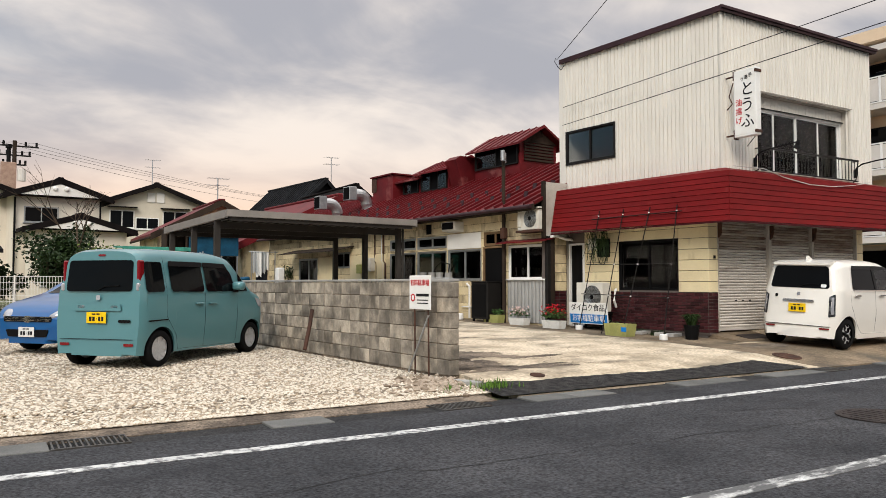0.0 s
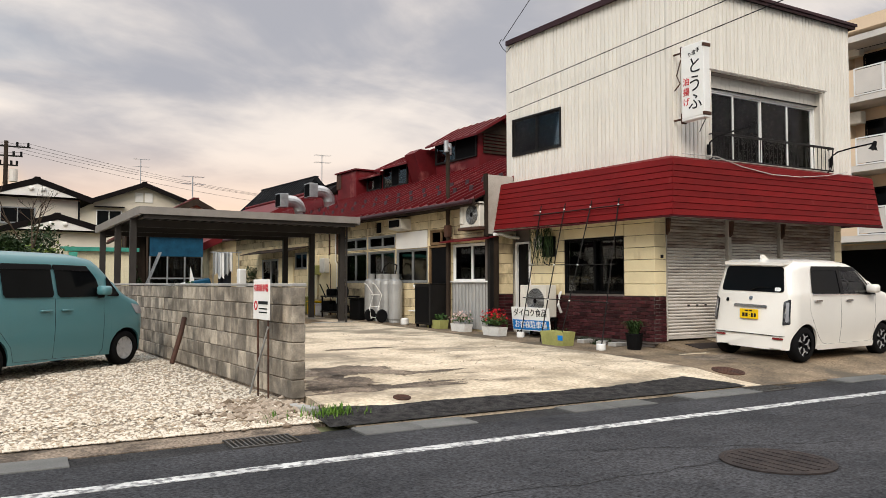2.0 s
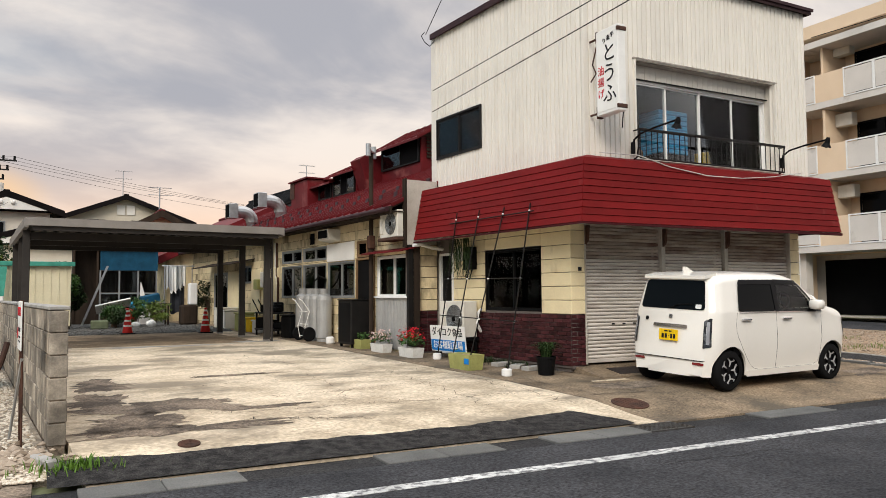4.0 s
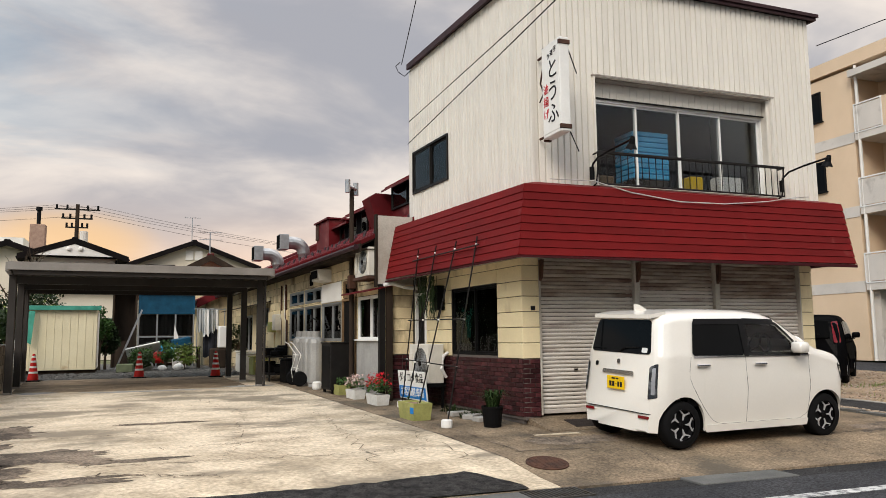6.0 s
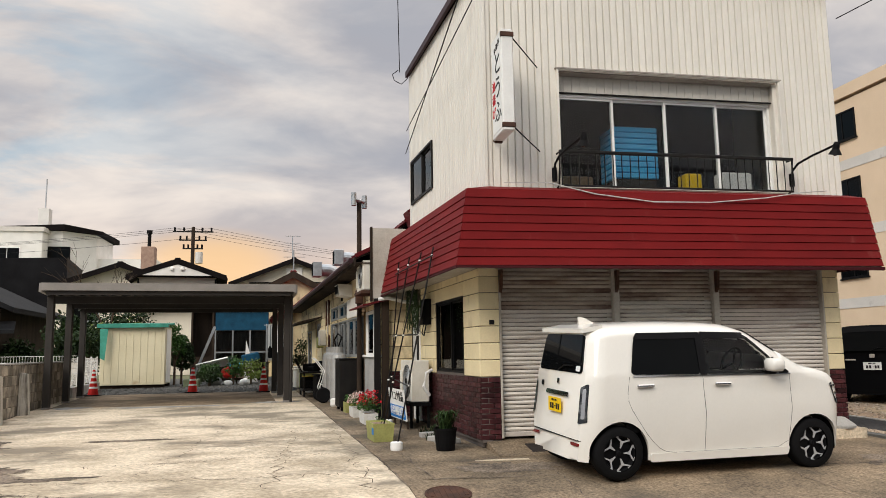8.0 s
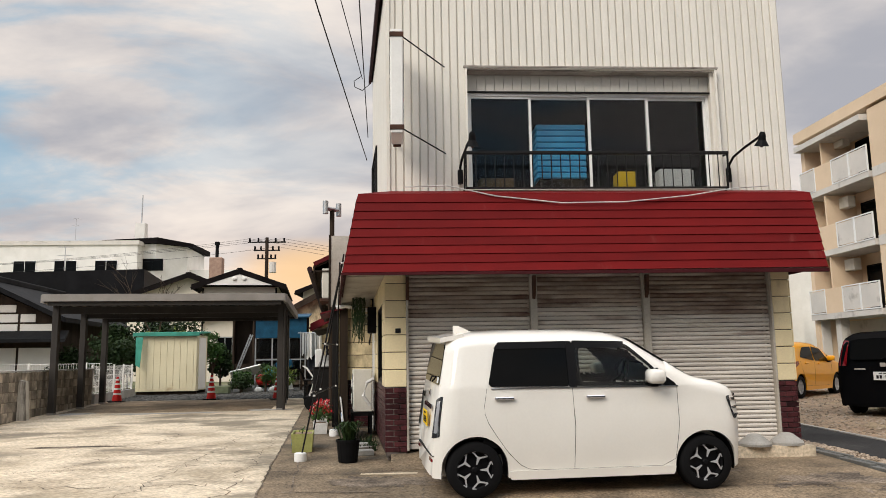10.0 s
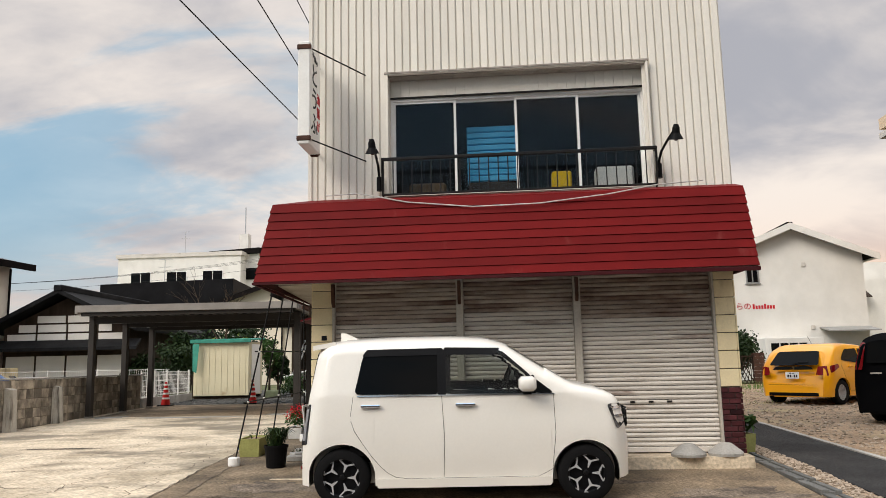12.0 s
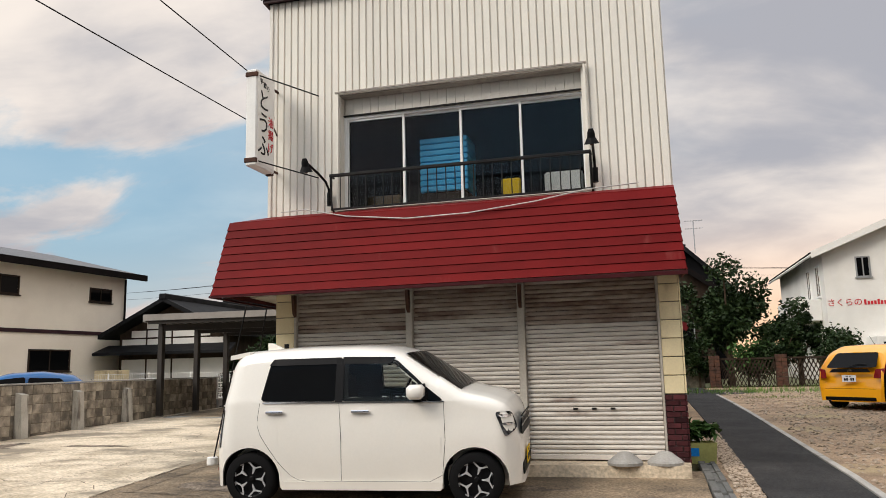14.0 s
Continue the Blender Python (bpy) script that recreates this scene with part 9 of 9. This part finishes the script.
shrub(20.3, 34.2, 1.45, 5.2, "leaf_dark", "dense dark green tree behind the brick fence", 1, 6500, 0.2, "tree", 0.16, cat="tree")
shrub(23.0, 34.5, 0.85, 3.3, "leaf_dark", "smaller dark tree behind the brick fence", 2, 2600, 0.18, "tree", 0.12, cat="tree")
shrub(24.2, 34.0, 1.0, 2.2, "leaf_dark", "round clipped shrub behind the fence", 3, 2600, 0.16)
shrub(22.1, 33.6, 0.9, 2.5, "leaf_dark", "dark conical shrub behind the fence", 4, 4200, 0.15)
shrub(20.8, 32.9, 0.9, 1.6, "leaf", "broad-leaved garden shrub behind the fence", 5, 900, 0.2)
shrub(2.35, 29.5, 1.0, 2.35, "leaf_dark", "green garden bush before the cream house", 6, 3200, 0.16)
shrub(3.3, 30.5, 1.0, 2.3, "leaf_yellow", "yellow-green garden bush before the house", 7, 1200, 0.15)
shrub(0.2, 30.0, 0.8, 1.5, "leaf_dark", "dark green garden bush before the hedge", 8, 2200, 0.16)
shrub(5.6, 28.9, 0.48, 2.3, "leaf", "tall bush beside the shed", 9, 1400, 0.12)
shrub(6.95, 27.5, 0.45, 0.72, "leaf", "low green bush in the yard", 10, 700, 0.1)
shrub(7.0, 27.1, 0.45, 0.6, "leaf_dark", "low dark bush in the yard", 31, 700, 0.09)
shrub(7.7, 27.9, 0.4, 0.9, "leaf", "green potted bush in the yard", 32, 600, 0.09)
shrub(8.3, 27.8, 0.45, 0.8, "leaf_yellow", "low pale green bush in the yard", 11, 600, 0.1)
shrub(10.2, 28.5, 0.5, 1.8, "leaf_dark", "climbing plant by the workshop", 12, 900, 0.1)
shrub(5.75, 29.5, 0.42, 1.7, "leaf_dark", "dark hedge plant beside the shed", 21, 2200, 0.12)
shrub(2.9, 28.3, 0.8, 2.2, "leaf_dark", "dark hedge plant behind the white fence", 23, 2200, 0.12)
shrub(1.7, 28.8, 0.8, 1.9, "leaf_dark", "dark hedge plant behind the white fence", 24, 1800, 0.12)
shrub(2.5, 33.5, 1.6, 3.0, "leaf_dark", "dark hedge behind the gravel lot", 13, 2400, 0.17)
shrub(19.0, 33.2, 0.9, 1.9, "leaf_dark", "dark shrub behind the fence", 25, 2600, 0.14)
shrub(24.0, 33.2, 1.0, 1.9, "leaf_dark", "dark shrub behind the fence", 26, 2600, 0.14)
shrub(21.2, 33.0, 0.9, 1.7, "leaf_dark", "dark shrub behind the fence", 27, 2400, 0.14)
shrub(17.6, 36.0, 1.6, 3.0, "leaf_dark", "dark hedge behind the shop", 14, 2200, 0.17)
bare = thing("bare_tree", "leafless slender tree before the cream house", "tree", m=pose(2.6, 31.5, gz(31)))
bm = bmesh.new()
rnd = random.Random(77)


def limb(bm, a, d, ln, r, depth):
    b = a + d * ln
    rod(bm, a, b, r, 5, r * 0.6, False)
    if depth:
        for _ in range(3):
            nd = (d + Vector((rnd.gauss(0, 0.45), rnd.gauss(0, 0.45), rnd.uniform(-0.05, 0.3)))).normalized()
            limb(bm, a.lerp(b, rnd.uniform(0.55, 1.0)), nd, ln * rnd.uniform(0.5, 0.75), r * 0.55, depth - 1)


limb(bm, Vector((0, 0, -0.1)), Vector((0.1, 0, 1)).normalized(), 2.4, 0.06, 4)
part("trunk", bm, "bark", bare)

# brick-post fence by the trees
bf = thing("brick_fence", "dark lattice fence between reddish brick posts", "fence", kind="structure")
for x in (19.5, 21.9, 24.6):
    po = new("brick_post")
    po.parent = bf
    for r in range(9):
        for k in range(2):
            part("brick", box(x - 0.2 + k * 0.2 + 0.005, x + k * 0.2 - 0.005, 31.85, 32.2, 0.5 + r * 0.14, 0.63 + r * 0.14, 0.008), "rust", po)
for a, b in ((19.7, 21.7), (22.1, 24.4)):
    bm = bmesh.new()
    for i in range(16):
        x = a + (b - a) * i / 15
        solid([(x, 32.0, 0.55), (x + 0.03, 32.0, 0.55), (min(b, x + 0.55), 32.0, 1.6), (min(b, x + 0.52) - 0.02, 32.0, 1.6)], (0, 0.015, 0), bm)
        solid([(x, 32.02, 0.55), (x + 0.03, 32.02, 0.55), (max(a, x - 0.5) + 0.02, 32.02, 1.6), (max(a, x - 0.53), 32.02, 1.6)], (0, 0.015, 0), bm)
    bx(bm, a, b, 31.97, 32.05, 1.58, 1.65), bx(bm, a, b, 31.97, 32.05, 0.52, 0.58)
    part("lattice", bm, "wood_dark", bf)
tagged(part("low_garden_wall", box(12.5, 19.2, 33.5, 33.7, 0.4, 1.6), "block"), "low block wall behind the shop", "wall", "", "structure")

# dark house behind the shop
gable_house("dark_house", "dark brown timber house behind the shop", pose(15.6, 40.0, 0), 4.6, 8, 0.5, 5.2, 6.9, "wood_dark", "roof_dark", 0.6, ((2.2, 2.2, 1.5, 1.2),))

# white gabled building with red lettering
fam = gable_house("white_gabled_building", "white rendered gabled building with red wall lettering", pose(25.0, 38.5, 0), 6.9, 12, 0.5, 6.45, 7.85, "plaster_white", "roof_dark", 0.55, ((1.35, 5.15, 0.62, 0.95),), "plaster_white", "building")
lettering("letter", "さくらの", 0.37, Matrix.Translation((0.76, -0.012, 4.02)) @ pose(0, 0, 0, 90), "red_ink", fam, 0.01)
for i in range(8):
    hh = 0.34 if i in (0, 4) else 0.24
    part("logo_bar", box(1.56 + i * 0.135, 1.65 + i * 0.135, -0.02, -0.002, 3.9, 3.9 + hh * 0.7), "red_ink", fam, "red logo stroke")
part("canopy", solid([(4.6, 0, 2.9), (6.9, 0, 2.9), (6.9, -1.2, 2.7), (4.6, -1.2, 2.7)], (0, 0, 0.06)), "corr", fam)
part("porch", box(1.5, 4.1, -1.6, -0.002, 0.5, 2.45, 0.02), "plaster_white", fam)
for i in range(4):
    part("porch_panel", box(1.75 + i * 0.42, 2.1 + i * 0.42, -1.63, -1.6, 0.6, 2.2), "autoglass", fam)
for i in range(4):
    part("shutter_panel", box(5.0 + i * 0.45, 5.4 + i * 0.45, -0.05, -0.002, 1.0, 2.1), "apt_band", fam)
part("side_balcony", box(-1.3, 0.0, 1.0, 5.0, 3.3, 4.3, 0.02), "plaster_white", fam)
for y in (0.8, 3.0):
    plain_window(fam, Matrix.Translation((-0.01, y + 0.9, 4.4)) @ pose(0, 0, 0, 0, 0, -90), 0.9, 1.5, "alu")
for x, z in ((4.0, 5.9), (4.2, 2.85)):
    part("wall_vent", box(x, x + 0.18, -0.06, -0.002, z, z + 0.2, 0.01), "apt_band", fam)
tagged(part("white_annexe", box(33, 42, 52, 62, 0.5, 7.6), "plaster_white"), "white two-storey building far behind", "building")
an = thing("white_block", "white block with a striped window awning", "building")
part("wall", box(30.5, 38, 47, 51.5, 0.5, 6.0), "plaster_white", an)
for x in (31.2, 34.0):
    plain_window(an, pose(x, 46.98, 3.6), 1.5, 1.3, "wood_dark")
    part("window_awning", solid([(x - 0.2, 46.98, 5.3), (x + 1.7, 46.98, 5.3), (x + 1.7, 46.2, 4.9), (x - 0.2, 46.2, 4.9)], (0, 0, 0.05)), "wood_dark", an)
    plain_window(an, pose(x, 46.98, 0.9), 1.9, 1.5, "alu_grey")

# apartment block along the side street
ap = thing("apartment_block", "peach four-storey apartment block with pale balconies", "apartment block")
AX = 31.8
part("wall", box(AX + 1.3, AX + 11, 8.0, 34.7, 3.0, 11.45), "apt_wall", ap)
part("roof_slab", box(AX - 0.2, AX + 11.2, 7.8, 34.9, 11.55, 12.05), "apt_wall", ap, "peach parapet")
part("stair_front", box(AX - 0.1, AX + 1.3, 21.0, 29.3, 0.5, 11.45), "apt_wall", ap)
part("end_wall", box(AX, AX + 1.3, 34.4, 34.7, 0.5, 11.45), "apt_wall", ap)
part("ground_wall", box(AX + 1.6, AX + 11, 8.0, 34.7, 0.5, 3.0), "apt_band", ap)
# flat near-black sheet paints the shade of the parking space
part("garage_recess", box(AX + 1.57, AX + 1.6, 9, 20.8, 0.6, 2.8), "interior", ap)
for y in (9, 13, 17, 20.8, 29.5, 33, 34.5):
    part("pillar", box(AX + 0.1, AX + 0.5, y - 0.2, y + 0.2, 0.5, 3.2), "apt_band", ap)
for k, zf in enumerate((3.3, 6.1, 8.9)):
    for y0, y1 in ((9.0, 20.9), (29.4, 34.6)):
        part("balcony_floor", box(AX - 0.2, AX + 1.3, y0, y1, zf - 0.25, zf), "apt_band", ap)
        n = int((y1 - y0) / 1.15)
        w = (y1 - y0) / n
        for i in range(n):
            a = y0 + i * w
            if i % 3 == 2:
                part("parapet_panel", box(AX - 0.2, AX - 0.05, a, a + w, zf, zf + 1.1), "apt_wall", ap)
            else:
                f = part("railing_panel", frame_rect(bmesh.new(), 0, w, 0, 1.12, 0.05, 0, 0.05), "alu", ap, m=Matrix.Translation((AX - 0.22, a + w, zf)) @ pose(0, 0, 0, 0, 0, -90))
                part("railing_sheet", box(AX - 0.2, AX - 0.18, a + 0.06, a + w - 0.06, zf + 0.08, zf + 1.04), "apt_band", ap)
        for i in range(int((y1 - y0) / 3.5)):
            a = y0 + 0.6 + i * 3.5
            plain_window(ap, Matrix.Translation((AX + 1.29, a + 2.4, zf + 0.15)) @ pose(0, 0, 0, 0, 0, -90), 2.2, 1.9, "black")
            part("partition", box(AX - 0.1, AX + 1.3, a + 2.8, a + 2.9, zf, zf + 2.5), "apt_wall", ap)
            part("air_conditioner", box(AX + 0.5, AX + 0.85, a + 2.1, a + 2.8, zf + 1.85, zf + 2.35, 0.02), "ac", ap)
    part("upper_band", box(AX - 0.12, AX - 0.1, 21.0, 29.3, zf - 0.3, zf + 0.1), "apt_band", ap)
    for y in (22.3, 26.0):
        plain_window(ap, Matrix.Translation((AX - 0.11, y + 1.6, zf + 0.9)) @ pose(0, 0, 0, 0, 0, -90), 1.5, 1.2, "black")
for y0, y1 in ((9.0, 20.9), (29.4, 34.6)):
    part("roof_eave", box(AX - 0.4, AX + 1.3, y0, y1, 11.05, 11.3), "apt_band", ap)
part("drain_pipe", tube([(AX - 0.15, 20.75, 0.5), (AX - 0.15, 20.75, 11.5)], 0.06, 6), "plaster_white", ap)

# utility poles and wires
up_ = thing("utility_pole", "concrete utility pole with crossarms and insulators", "utility pole", m=pose(1.36, 64.5, 0))
part("pole", rod(bmesh.new(), (0, 0, 0.3), (0, 0, 12.0), 0.2, 10, 0.14), "wood_dark", up_)
for z, l in ((11.6, 1.6), (10.9, 1.1), (10.2, 0.8)):
    part("crossarm", box(-l, l, -0.06, 0.06, z - 0.05, z + 0.05), "dark_metal", up_)
    for x in (-l * 0.9, -l * 0.45, l * 0.45, l * 0.9):
        part("insulator", rod(bmesh.new(), (x, 0, z + 0.05), (x, 0, z + 0.35), 0.08, 8), "black", up_)
part("transformer", rod(bmesh.new(), (0.5, 0, 9.0), (0.5, 0, 9.9), 0.3, 12), "apt_band", up_)


def wire(a, b, drop, r=0.012, label="thin black overhead wire", mt="wire"):
    tagged(part("overhead_wire", tube(sag(a, b, drop), r, 5), mt), label, "wire", "overhead wires", "structure")


for dz, x in ((0, -1.4), (0, 0.0), (0, 1.4), (-0.7, 0.9)):
    wire((1.36 + x, 64.5, 11.9 + dz), (-60, 70, 11 + dz), 1.5, 0.012)
    wire((1.36 + x, 64.5, 11.9 + dz), (60, 90, 12 + dz), 2.0, 0.012)
wire((11.86, 14.1, 5.66), (12.3, -9, 6.58), 0.06, 0.008, "black service cable from the shop across the road")
wire((11.84, 14.1, 5.22), (10.75, -9, 5.7), 0.06, 0.008, "black service cable from the shop across the road")
wire((11.75, 14.2, 6.84), (8.33, -9, 15.4), 0.06, 0.008, "black service cable from the roof corner across the road")
wire((17.62, 9.72, 6.3), (21.5, -9, 7.4), 0.1, 0.008, "black service cable from the roof corner across the road")
loop = part("cable_loop", tube([(11.72, 14.2, 6.88), (11.6, 14.1, 6.75), (11.62, 14.0, 6.6), (11.76, 14.05, 6.55), (11.9, 14.1, 6.7)], 0.008), "wire")
tagged(loop, "small loop of cable at the roof corner", "cable")

# plain unseen walls added across the road, behind the walker, to darken reflections
for i, (a, b, y, h) in enumerate(((-40, -22, -15, 7.0), (-21, -9, -14, 6.0), (-7.5, 4, -15.5, 6.6), (5, 15, -14.5, 5.6), (17, 29, -15, 7.2), (31, 52, -14, 6.4))):
    tagged(part("wall_south", box(a, b, y - 6, y, 0.0, h), "far_wall"), "plain grey unseen wall added across the road to darken reflections", "wall", "", "structure")
